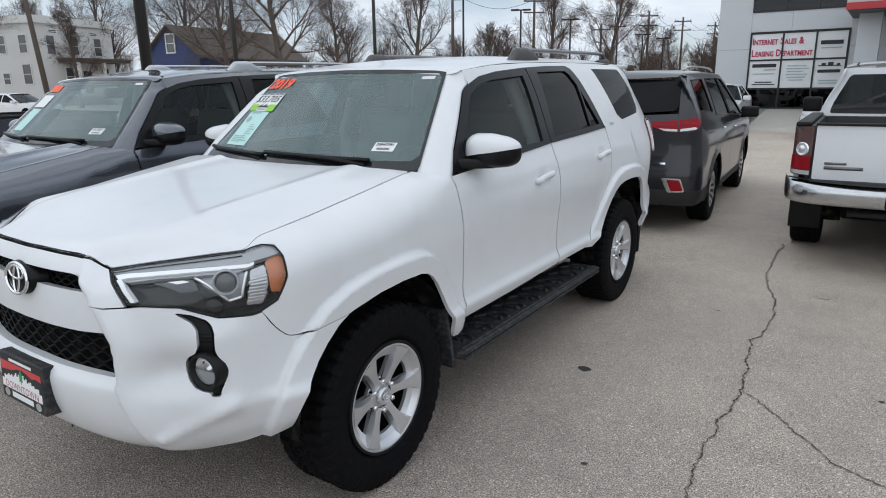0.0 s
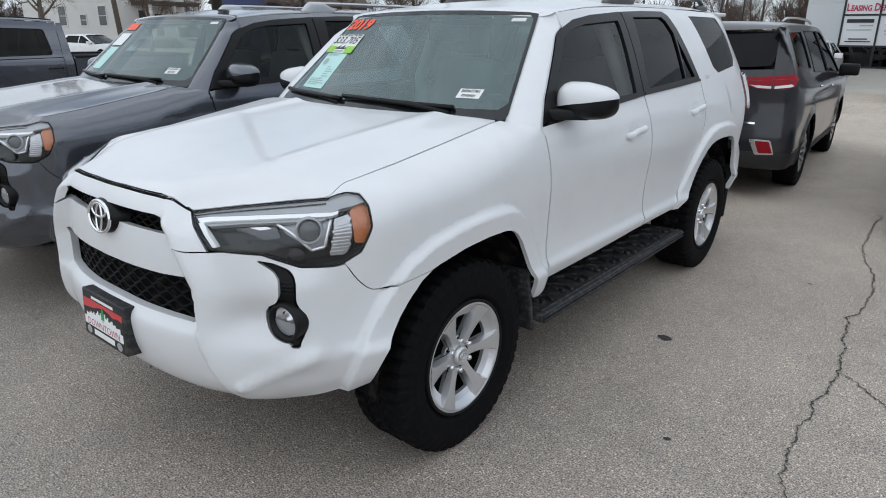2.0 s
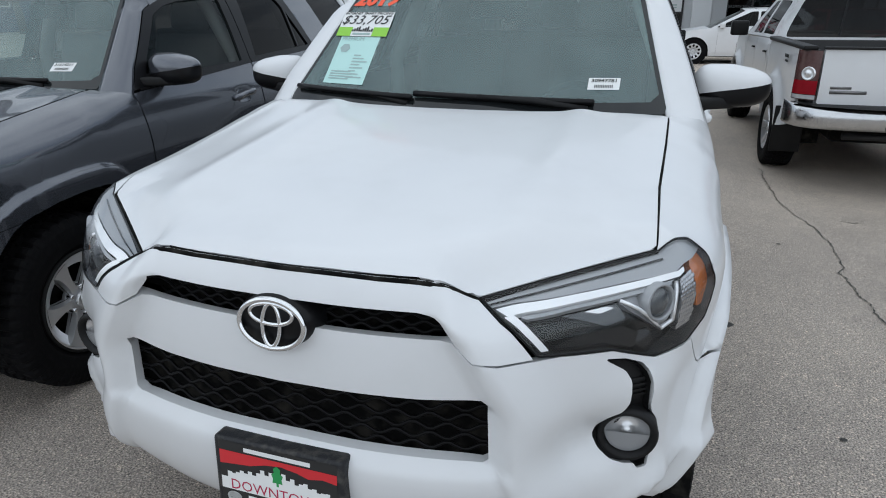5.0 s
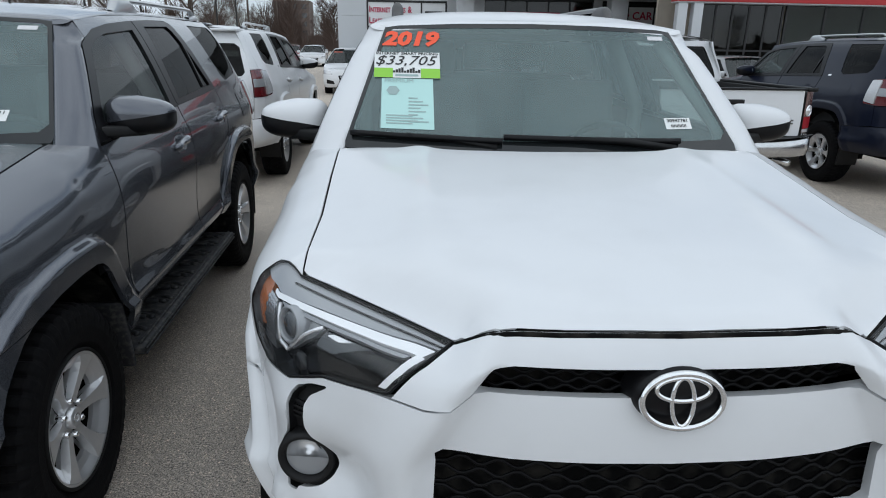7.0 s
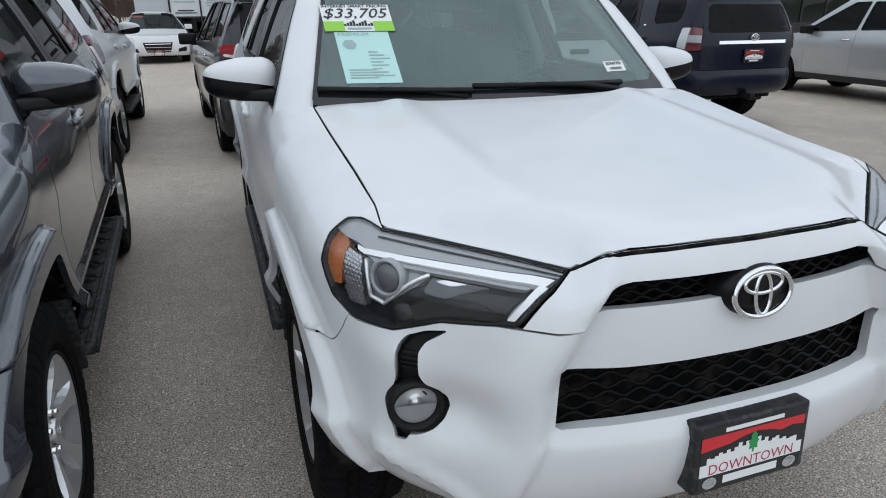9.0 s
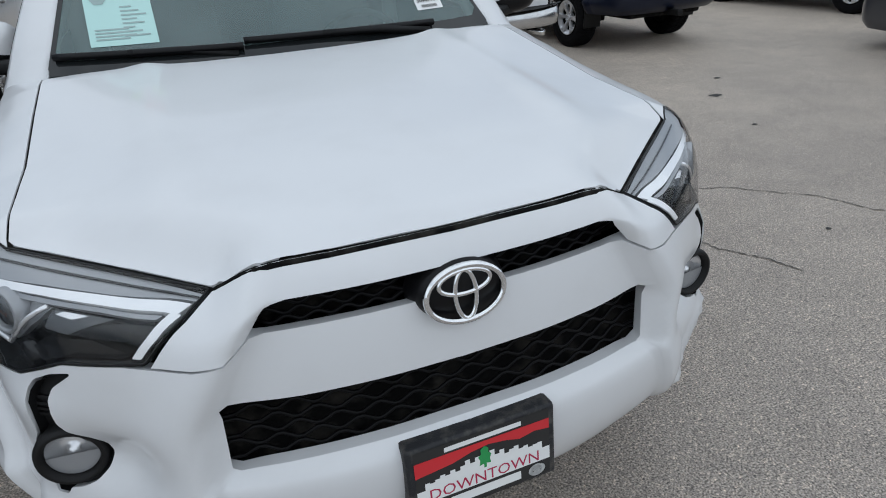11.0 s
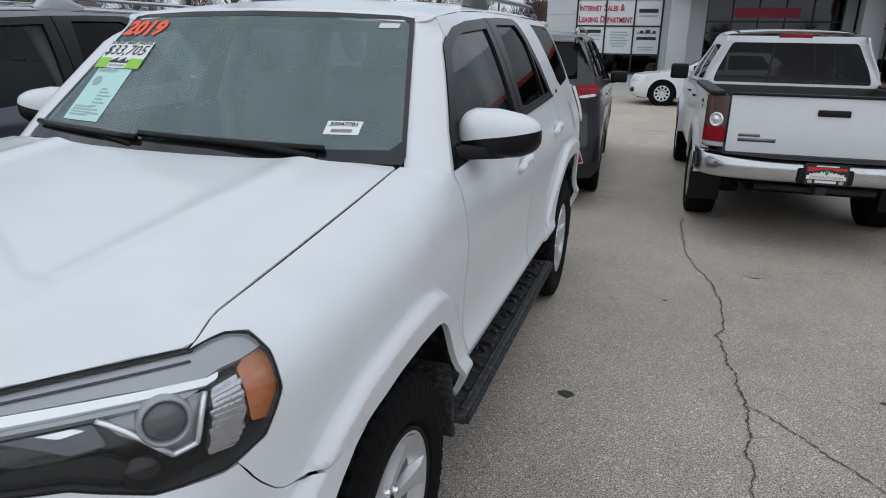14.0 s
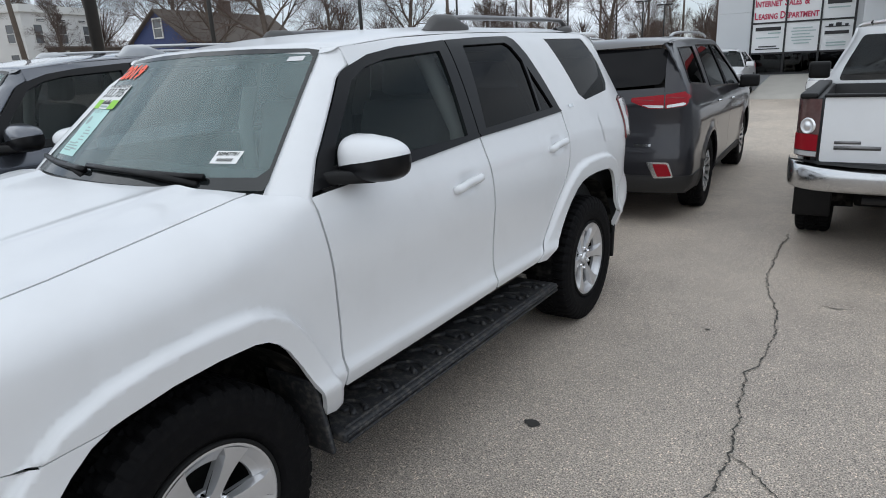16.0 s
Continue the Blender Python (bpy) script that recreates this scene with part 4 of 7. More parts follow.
def suv(name_label, paint, at, number="30947781", price=False, plate=False, rear_plate=False, silver_rails=False, group=""):
    car = thing("suv", name_label, "car", group)
    A = SHELL.at

    def fine_nose(s, w):
        return (s < -.3) & (w > .62)
    # nose
    up_in, up_out = [(NOSE, 1.042), (-1.20, 1.042), (-1.162, 1.034), (-1.124, .984)], [(-1.088, .9600), (-1.07, .9575)]
    sur = brim(NOSE, -1.071, 40, .004) + [(-1.028, 1.06), (-.997, 1.0), (-.968, .9590), (-1.04, .9548)] + up_out[::-1] + up_in[::-1]
    part("grille_surround", panel(whole(sur[::-1], NOSE), A, res=.015, round_to=0, gap=.001), paint, car)
    low_mid = [(NOSE, .842), (-1.2, .845), (-1.066, .851), (-1.054, .847), (-1.050, .712), (-1.062, .703), (-1.2, .705), (NOSE, .708)]
    bar = [(NOSE, .982), (-1.127, .982), (-1.088, .958), (-1.04, .953), (-.963, .957)] + LAMP_LOW[1:-1] + [(-.59, .907)] + SEAM + [(s, w) for s, w in SHELL.arch_f[::-1] if s < -.26] + [(-.56, .440), (-.66, .415), (-.80, .392), (-1.0, .382), (-1.2, .38), (NOSE, .38)]
    part("front_bumper", panel(whole(bar, NOSE), A, [whole(low_mid, NOSE), FOG, [(2 * NOSE - s, w) for s, w in FOG][::-1]], res=.024, round_to=0, gap=.0015, depth=.03, fine=lambda s, w: (near_line(s, w, SHELL.arch_f) < .13) | (near_line(2 * NOSE - s, w, SHELL.arch_f) < .13) | ((np.abs(np.abs(s - NOSE) - .54) < .09) & (w < .78)), creases=FLARE_F + FOLDS + [[(2 * NOSE - s, w) for s, w in l] for l in FLARE_F + FOLDS]), paint, car, "body-coloured front bumper")
    for name, half, rows, lobes, sink in (("upper_grille", [(NOSE, 1.036), (-1.15, 1.036), (-1.11, .975), (NOSE, .975)], 4, 13, .035), ("lower_grille", [(NOSE, .855), (-1.04, .86), (-1.03, .69), (NOSE, .69)], 7, 12, .035)):
        g = part(name, panel(whole(half, NOSE), A, res=.05, depth=0, sink=.075, round_to=0, gap=0), MATT, car, "black plastic grille with wavy mesh")
        e = half[1][0]
        part("grille_mesh", mesh_bars(2 * NOSE - e, e, half[2][1], half[1][1], rows, sink, lobes), MESH_BLACK, g)
    badge = part("emblem_mount", moved(lathe([(.055, .10), (.03, .094), (.0, .084), (-.004, .078), (-.004, 0)], 36, "y"), Matrix.Translation((0, -.902, .988)) @ Matrix.Diagonal((1, 1, .70, 1))), GLOSS_BLACK, car, "black oval emblem mount")
    part("emblem", moved(emblem_geo(), Matrix.Translation((0, -.910, .988)) @ pose(0, 0, 0, -8)), CHROME, badge, "chrome oval emblem of three rings")
    # bonnet
    half = [(float(p[0]) - .0004, float(p[1]) + .003) for p in SHELL.rim(np.r_[np.linspace(NOSE + .03, -1.0, 48), np.linspace(-.98, .40, 60)])]
    edge = half + [(.74, .395), (.55, .35), (.3, .31), (.1, .297)]
    hood = edge + [(-x, y) for x, y in reversed(edge)]
    part("hood", panel(hood, bonnet, res=.018, round_to=0, gap=.0008), paint, car, "broad smooth hood")
    line = [(float(p[0]), float(p[1]) + float(np.interp(p[1], (-.60, -.45), (0, .002))), float(p[2]) - float(np.interp(p[1], (-.60, -.45), (.0088, .0115)))) for p in SHELL.rim(np.linspace(NOSE, .42, 70))]
    part("hood_seal", tube([(-x, y, z) for x, y, z in line[:0:-1]] + line, .0085, 6), MATT, car, "black rubber hood seal")
    # flanks
    arch_back = [(s, w) for s, w in SHELL.arch_f if s > -.26]
    wing = LAMP_OUT + [(-.595, 1.176)] + brim(-.59, .44, 26, .002)[1:] + [(.50, 1.27), (.535, 1.228), (.534, 1.137), (.549, .98), (.571, .77), (.559, .525), (.50, .49)] + [(.450, .50)] + arch_back[:-2][::-1] + SEAM[::-1]
    wing[-1] = (-.560, .915)
    for b in both("fender", panel(wing, A, res=.026, round_to=0, fine=lambda s, w: ((w > 1.0) & (s < .56)) | (near_line(s, w, SHELL.arch_f) < .13), depth=.02, creases=FLARE_F), paint, car):
        pass
    belt_f, belt_r = [(1.604, 1.287), (1.05, 1.254), (.54, 1.235)], [(2.508, 1.318), (2.1, 1.303), (1.612, 1.288)]
    door = [(.539, 1.228), (.539, 1.137), (.555, .98), (.577, .77), (.566, .548), (1.0, .553), (1.604, .572)] + belt_f[:-1]
    for i, d in enumerate(both("front_door", panel(door, A, res=.027, fine=lambda s, w: (w < .72) | (np.abs(s - 1.4) < .12)), paint, car)):
        hand(d, 1.40, 1.117, paint, i)
    door = [(1.612, .572), (2.036, .576), (2.093, .628), (2.205, .738), (2.373, .942), (2.432, 1.028), (2.495, 1.19)] + belt_r
    for i, d in enumerate(both("rear_door", panel(door, A, res=.027, fine=lambda s, w: (w < .72) | (np.abs(s - 2.33) < .12)), paint, car)):
        hand(d, 2.33, 1.157, paint, i)
    frame = [(.545, 1.240), (.62, 1.335), (.88, 1.597), (.95, 1.622), (1.08, 1.659), (1.28, 1.685), (1.655, 1.710), (1.606, 1.292), (1.05, 1.258)][::-1]
    pane = [(.66, 1.285), (.73, 1.375), (.93, 1.572), (1.04, 1.615), (1.18, 1.640), (1.575, 1.664), (1.52, 1.302)][::-1]
    for o in both("window_frame", panel(frame, A, [pane], .03, .02, 0, .008, -.002), GLOSS_BLACK, car, "black window frame"):
        pass
    both("window_glass", panel(pane, A, (), .05, 0, -.004, .008, .008), CLEAR, car, "dark tinted front door glass")
    frame = [(1.614, 1.293), (1.664, 1.710), (1.96, 1.721), (2.28, 1.724), (2.318, 1.708), (2.372, 1.634), (2.435, 1.497), (2.505, 1.325), (2.1, 1.307)][::-1]
    pane = [(1.685, 1.315), (1.785, 1.684), (2.20, 1.694), (2.245, 1.672), (2.30, 1.590), (2.43, 1.345)][::-1]
    both("window_frame", panel(frame, A, [pane], .03, .02, 0, .008, -.002), GLOSS_BLACK, car, "black window frame")
    both("window_glass", panel(pane, A, (), .05, 0, -.004, .008, .008), PRIVACY, car, "dark privacy glass")
    bar = [(2.292, 1.60), (2.262, 1.345), (2.282, 1.345), (2.312, 1.585)]
    both("window_divider", panel(bar, A, (), .03, .02, 0, .002, -.002), GLOSS_BLACK, car)
    shine = [(.66, 1.239), (1.05, 1.250), (1.604, 1.283), (1.604, 1.296), (1.05, 1.263), (.66, 1.252)]
    both("belt_moulding", panel(shine, A, (), .04, .01, 0, .002, -.008), GLOSS_BLACK, car)
    shine = [(1.614, 1.284), (2.1, 1.299), (2.505, 1.315), (2.50, 1.327), (2.1, 1.312), (1.614, 1.297)]
    both("belt_moulding", panel(shine, A, (), .04, .01, 0, .002, -.008), GLOSS_BLACK, car)
    quarter_pane = [(2.70, 1.712), (3.27, 1.712), (3.36, 1.55), (3.36, 1.43), (3.30, 1.385), (2.90, 1.352), (2.83, 1.39)][::-1]
    quarter = TOP_LINE + [(3.56, 1.60), (3.60, 1.335), (3.47, 1.315), (3.45, 1.05), (3.60, 1.03), (3.60, .80), (3.45, .785), (3.2, .77)] + [(s, w) for s, w in SHELL.arch_r[::-1] if w > .54] + [(2.040, .574), (2.097, .626), (2.210, .735), (2.381, .938), (2.440, 1.024), (2.503, 1.19), (2.515, 1.322)] + DOOR_HEAD[1:]
    both("quarter_panel", panel(quarter[::-1], A, [quarter_pane], .028, .02, .0015, 0, fine=lambda s, w: near_line(s, w, SHELL.arch_r) < .12, creases=FLARE_R), paint, car)
    both("quarter_glass", panel(quarter_pane, A, (), .05, 0, -.003, .02, .004), PRIVACY, car, "dark privacy glass")
    # pillars, screen, cowl, roof
    def pillar(u, v):
        z = 1.232 + v * (1.690 - 1.232)
        q = screen(.745 - .142 * ((z - 1.256) / .427), z)
        yo = np.interp(z, (1.22, 1.335, 1.597, 1.617, 1.70), (.532, .612, .872, .945, .957))
        o = SHELL.flat(yo, z)
        mid = (q + o) / 2 + np.array((.022, -.022, .010)) * (1 - smooth(1.58, 1.68, z))
        if u <= 0:
            return q + np.array((0, .012, -.012)) * -u
        if u >= 1:
            return o - np.array((.02, 0, 0)) * (u - 1)
        return (1 - u) ** 2 * q + 2 * u * (1 - u) * mid + u * u * o
    both("windscreen_pillar", grid(pillar, (-1, 0, .15, .35, .55, .75, .9, 1, 1.6), np.linspace(-.12, 1.004, 24)), paint, car)
    glass_half = [(0, 1.252), (.3, 1.252), (.55, 1.25), (.742, 1.25), (.744, 1.27), (.605, 1.682), (.55, 1.690), (.3, 1.700), (0, 1.704)]
    wind = glass_half + [(-x, z) for x, z in reversed(glass_half[1:-1])]
    part("windshield", grid(lambda u, v: screen(u * (.742 - .137 * v), 1.250 + v * (.454 - .022 * u * u)), np.linspace(-1, 1, 41), np.linspace(0, 1, 25)), WINDSHIELD, car, "windscreen with price papers inside")
    inner = [(0, 1.285), (.4, 1.283), (.69, 1.286), (.716, 1.31), (.596, 1.66), (.57, 1.676), (.3, 1.682), (0, 1.686)]
    part("windshield_frit", panel(wind, screen, [inner + [(-x, z) for x, z in reversed(inner[1:-1])]], .05, 0, 0, 0, -.0015), FRIT, car, "black band round the windscreen")
    part("cowl", grid(lambda u, v: (u, .30 + .15 * (u / .75) ** 2 + v * .095, 1.245 + .016 * v - .012 * (abs(u) / .75) ** 3 - (.02 if v < .1 else 0)), np.linspace(-.745, .745, 31), np.linspace(0, 1, 6)), WORN_BLACK, car, "dusty black cowl panel")
    part("roof", grid(lambda u, v: roof(u, v), np.linspace(-1, 1, 41), np.r_[0, .006, .02, .05, np.linspace(.1, 1, 28)]), paint, car, "smooth roof panel")
    part("headliner", grid(lambda u, v: (u, .90 + .26 * u * u + 2.5 * v, 1.665 - .02 * u * u), np.linspace(-.62, .62, 9), np.linspace(0, 1, 9)), TRIM_GREY, car)
    # tail
    part("rear_bumper", panel(whole([(TAIL, .46), (3.7, .46), (3.22, .47), (3.215, .70), (3.21, .765), (3.45, .78), (3.7, .795), (TAIL, .795)][::-1], TAIL), A, (), .035, .03, .001, 0), paint, car)
    glass_r = [(TAIL, 1.60), (4.05, 1.60), (3.97, 1.56), (3.93, 1.30), (3.98, 1.26), (TAIL, 1.26)]
    part("tailgate", panel(whole([(TAIL, .80), (3.85, .80), (3.84, 1.04), (3.84, 1.32), (3.78, 1.5), (3.72, 1.72), (3.9, 1.735), (TAIL, 1.735)], TAIL), A, [whole(glass_r, TAIL)], .035, .02, .001, 0), paint, car)
    part("rear_window", panel(whole(glass_r, TAIL), A, (), .06, 0, -.002, 0, .005), PRIVACY, car, "dark rear window")
    both("rear_pillar", panel([(3.5, 1.735), (3.56, 1.60), (3.605, 1.33), (3.835, 1.325), (3.775, 1.5), (3.715, 1.72)], A, (), .03, .02, .001, 0), paint, car)
    both("rear_corner", panel([(3.605, .80), (3.845, .80), (3.835, 1.03), (3.605, 1.028)], A, (), .03, .02, .001, 0), paint, car)
    for i, lamp in enumerate(both("tail_lamp", panel([(3.455, 1.05), (3.60, 1.035), (3.835, 1.04), (3.835, 1.315), (3.60, 1.325), (3.475, 1.31)], A, (), .03, .03, .001, .02, -.012), DEEP_RED, car, "dark red tail lamp with a clear band")):
        g = panel([(3.56, 1.14), (3.83, 1.14), (3.83, 1.225), (3.52, 1.225)], A, (), .03, .01, 0, .01, -.020)
        part("clear_band", g if i == 0 else mirrored(g), LAMP_GREY, lamp, "clear grey band of the lamp")
        g = panel([(3.468, 1.075), (3.60, 1.05), (3.615, 1.31), (3.485, 1.305)], A, (), .03, .02, 0, .02, -.030)
        part("clear_corner", g if i == 0 else mirrored(g), CLEAR_LENS, lamp, "clear silvery corner of the lamp")
    part("spoiler", moved(block(-.60, .60, 3.46, 3.66, 1.725, 1.755, .012), Matrix.Identity(4)), paint, car)
    part("tail_garnish", panel(whole([(TAIL, 1.12), (4.1, 1.12), (4.1, 1.16), (TAIL, 1.16)][::-1], TAIL), A, (), .05, .02, 0, 0, -.015), CHROME, car, "chrome bar on the tailgate")
    part("tow_hitch", block(-.04, .04, 3.72, 3.98, .42, .49, .008), BLACK, car)
    if rear_plate:
        dealer_plate(car, pose(0, 3.90, .97, 0, 0, 180), .03)
    part("rear_emblem", moved(emblem_geo(.06, .042), pose(0, 3.865, 1.20, 0, 0, 0)), CHROME, car)
    # lamps
    for i in (0, 1):
        head_lamp(car, i)
        flip = mirrored if i else (lambda g: g)
        pod = part("fog_light", flip(panel(FOG, A, (), .03, .0, -.002, .01, .020)), BLACK, car, "fog lamp in a black pod")
        edge = [(s - .002, w) for s, w in FOG_OUT]
        wall = [tuple(on_shell(s - .003, w + (.003 if w < .66 else -.002), d)(0, 0)[0]) for s, w in edge for d in (.001, .024)]
        part("pod_wall", flip((wall, [(2 * k, 2 * k + 1, 2 * k + 3, 2 * k + 2) for k in range(len(edge) - 1)])), BLACK, pod)
        ribs = [panel([(-.752, .83 + .014 * k), (-.711, .83 + .014 * k), (-.711, .836 + .014 * k), (-.752, .836 + .014 * k)], A, (), .03, .01, 0, 0, .015) for k in range(4)]
        part("pod_ribs", flip(join(*ribs)), BLACK, pod)
        p, n = on_shell(*FOG_AT, -.006)(0, 0)
        m = Matrix.Translation(p) @ Vector((n[0] * .40, n[1], 0)).to_track_quat("X", "Z").to_matrix().to_4x4()
        part("fog_ring", flip(moved(lathe([(-.06, .066), (.0, .066), (.010, .061), (.010, .053), (-.010, .048)], 36), m)), BLACK, pod, "black fog lamp ring")
        half_disc = [(-.004, .047 * math.cos(a), .047 * math.sin(a)) for a in np.linspace(math.pi, 2 * math.pi, 17)]
        part("fog_shade", flip(moved((half_disc, [tuple(range(17))]), m)), LAMP_GREY, pod, "grey lower half of the fog lamp")
        clear = part("fog_lens", flip(moved(lathe([(-.006 + .012 * math.cos(a), .049 * math.sin(a)) for a in np.linspace(math.pi / 2, 0, 6)], 30), m)), LENS, pod)
        clear.visible_shadow = False
        part("fog_bowl", flip(moved(lathe([(-.008, .049), (-.014, .044), (-.020, .030), (-.022, .012), (-.012, .011), (-.010, 0)], 30), m)), SILVERED, pod, "silvered fog lamp bowl")
        # mirrors
        cap = []
        for upper in (True, False):
            def bean(u, v, upper=upper):
                q = math.cos(u)
                split = .02 + .26 * q
                e = split + (1 - split) * v if upper else -1 + (1 + split) * v
                c = math.sqrt(max(0, 1 - abs(e) ** 3.2)) ** .85
                x = .968 + .142 * math.copysign(abs(q) ** .75, q) * (c * .90 + .07)
                y = .762 + (.095 if math.sin(u) < 0 else .050) * math.copysign(abs(math.sin(u)) ** .8, math.sin(u)) * c
                tall = .084 - .17 * (x - .968) if e > 0 else .074
                return (x, y, 1.316 + tall * e + .05 * (x - .968))
            cap.append(grid(bean, np.linspace(0, 2 * math.pi, 41), np.linspace(0, 1, 13)))
        low = part("mirror", flip(cap[1]), GLOSS_BLACK, car, "door mirror with a painted cap over black")
        part("mirror_cap", flip(cap[0]), paint, low)
        part("mirror_arm", flip(join(moved(block(-.10, .10, -.035, .035, -.022, .022, .012), pose(.905, .685, 1.268, 0, 0, 35)), moved(block(-.012, .012, -.02, .09, -.035, .04, .008), pose(.856, .615, 1.262, 0, -18, 0)))), BLACK, low)
        part("mirror_glass", flip(block(.88, 1.01, .802, .806, 1.285, 1.35, .0)), CHROME, low)
        part("flank_badge", flip(laid(rect(-.03, .03, -.009, .009, 2, 1), on_shell(2.66, 1.335), .003)), CHROME, car, "small chrome badge")
        if not i:
            part("fuel_door", laid(panel(rounded([(-.085, -.085), (.085, -.085), (.085, .085), (-.085, .085)], .03), lambda x, y: np.stack([x, y, 0 * x], -1), (), .03, 0, 0, 0), on_shell(3.08, 1.17), .003), paint, car)
        # running board
        b = part("running_board", flip(join(block(.70, .955, .50, 2.235, .365, .405, .012), block(.60, .80, .75, .83, .35, .38, .008), block(.60, .80, 1.9, 1.98, .35, .38, .008))), WORN_BLACK, car, "weathered black running board with moulded treads")
        tread = []
        for k in range(9):
            y = .57 + .185 * k
            tread.append(tube([(.745 + .15 * t, y + .055 * math.sin(t * 3.1) + .04 * t, .407) for t in np.linspace(0, 1, 9)], .013, 6))
            tread.append(tube([(.915 - .15 * t, y + .09 + .05 * math.sin(t * 3.1) - .035 * t, .407) for t in np.linspace(0, 1, 9)], .012, 6))
            tread.append(block(.80, .86, y + .035, y + .065, .402, .418, .005))
        tread += [tube([(.928, .53, .407), (.928, 2.21, .407)], .008, 6), tube([(.958, .51, .372), (.958, 2.22, .372)], .006, 6), tube([(.958, .51, .392), (.958, 2.22, .392)], .006, 6)]
        part("tread_relief", flip(join(*tread)), WORN_BLACK, b)
        part("sill", flip(block(.66, .74, .50, 2.12, .44, .60, .02)), MATT, car)
        # roof rail
        zr = lambda y: float(SHELL.at(y, roof_side(y))[2]) + .024
        foot = HALF_GREY if not silver_rails else SILVER
        def rail(u, v):
            y = 1.66 + 1.60 * v
            lift = .052 * smooth(1.66, 1.82, y) * (1 - smooth(3.10, 3.25, y))
            a = 2 * math.pi * u
            return (.565 + .018 * math.cos(a), y, zr(y) + lift - .004 + .013 * math.sin(a))
        r = part("roof_rail", flip(grid(rail, np.linspace(0, 1, 11), np.linspace(0, 1, 33))), SILVER if silver_rails else RAIL_GREY, car, "roof rail with moulded feet")
        for y0, y1, k0, k1 in ((1.63, 2.00, .10, .30), (3.04, 3.27, .30, .12)):
            def fin(u, v, y0=y0, y1=y1, k0=k0, k1=k1):
                y = y0 + (y1 - y0) * v
                h = .064 * smooth(0, k0 / (y1 - y0), v) * (1 - .75 * smooth(1 - .16 / (y1 - y0), 1, v))
                w = (.014 + .016 * math.sin(math.pi * min(1, max(.04, v))) ** .5)
                a = math.pi * (u - .5)
                return (.565 + w * math.sin(a) * 1.1, y, zr(y) - .022 + (h + .022) * max(0, math.cos(a)) ** .45)
            part("rail_foot", flip(grid(fin, np.linspace(0, 1, 13), np.linspace(0, 1, 19))), foot, r, "moulded foot of the rail")
        # wheel wells and wheels
        for y in (0, 2.79):
            part("wheel_well", flip(moved(lathe([(.58, .05), (.58, .47), (.905, .485)], 24, "x", -.12, math.pi + .10), Matrix.Translation((0, y + (.0 if y == 0 else -.06), .41)))), MATT, car)
            wheel(car, .79 * (1 - 2 * i), y, 1 - 2 * i)
        part("mud_flap", flip(moved(block(.68, .925, -.012, .012, -.15, .16, .012), pose(0, .45, .48, 10))), WORN_BLACK, car)
        part("mud_flap", flip(moved(block(.66, .92, -.012, .012, -.22, .18, .01), pose(0, 3.23, .50, -6))), BLACK, car)
    # cabin and underside
    # the second block is added, unseen, to darken the ground under the bumper
    part("underbody", join(block(-.57, .57, -.60, 3.7, .40, .62, .03), block(-.60, .60, -.72, -.42, .42, .52, .03), block(-.70, .70, .5, 2.1, .40, .60, .03), block(-.8, .8, .48, 3.7, .60, .72, .02), block(-.56, .56, -.6, .45, .6, 1.02, .03)), MATT, car)
    both("door_lining", grid(lambda u, v: (.80 - .03 * v, u, .7 + v * .58), np.linspace(.55, 3.5, 12), np.linspace(0, 1, 4)), DASH, car)
    part("dashboard", grid(lambda u, v: (u, .40 + .14 * (u / .75) ** 2 + .42 * v, 1.235 + .02 * math.sin(v * 3.1) - .02 * (abs(u) / .72) ** 4 - (.35 if v > .97 else 0)), np.linspace(-.76, .76, 21), (0, .2, .4, .6, .8, .9, .96, .98)), DASH, car, "dark dashboard")
    seat(car, .38, 1.55)
    seat(car, -.38, 1.55)
    seat(car, 0, 2.5, 1.25)
    ring = part("steering_wheel", moved(tube([(.18 * math.cos(t), 0, .18 * math.sin(t)) for t in np.linspace(0, 2 * math.pi, 28, endpoint=False)], .015, 8, True), pose(.38, 1.0, 1.13, 25)), DASH, car)
    part("wheel_spokes", moved(join(block(-.17, .17, -.012, .012, -.03, .03, .008), block(-.05, .05, -.03, .01, -.07, .06, .02)), pose(.38, 1.0, 1.13, 25)), DASH, ring)
    part("rear_view_mirror", block(-.13, .13, .985, 1.01, 1.555, 1.63, .012), DASH, car)
    for y0, z0, y1, z1, r0 in ((.56, 1.24, .97, 1.63, .028), (1.64, .80, 1.60, 1.66, .042), (2.52, .90, 2.42, 1.66, .045)):
        both("pillar_trim", tube([(.775 - .20 * max(0, z - 1.25) / .41 - (.03 if z < 1.25 else 0), y0 + (y1 - y0) * k, z) for k, z in ((k, z0 + (z1 - z0) * k) for k in np.linspace(0, 1, 6))], r0, 8), TRIM_GREY, car, "pale grey cabin pillar trim")
    # wipers
    for x0, x1, xb in ((-.72, -.17, -.19), (-.165, .50, .48)):
        blade = [tuple(np.array(on_screen(x, z)[0]) + np.array(on_screen(x, z)[1]) * .014) for x, z in zip(np.linspace(x0, x1, 9), np.linspace(1.285, 1.272, 9) + .006)]
        w = part("wiper", tube(blade, .012, 6), GLOSS_BLACK, car, "black windscreen wiper")
        q = np.array(on_screen((x0 * .62 + x1 * .38), 1.287)[0]) + (0, -.012, .012)
        part("wiper_arm", tube([(xb, .365 + .1 * (xb / .75) ** 2, 1.262), tuple((q + (xb, .37, 1.285)) / 2), tuple(q)], [.016, .013, .010], 6), BLACK, w)
    price_stickers(car, number, price, True)
    if plate:
        dealer_plate(car, pose(.004, -.902, .606, -4, 0, 0))
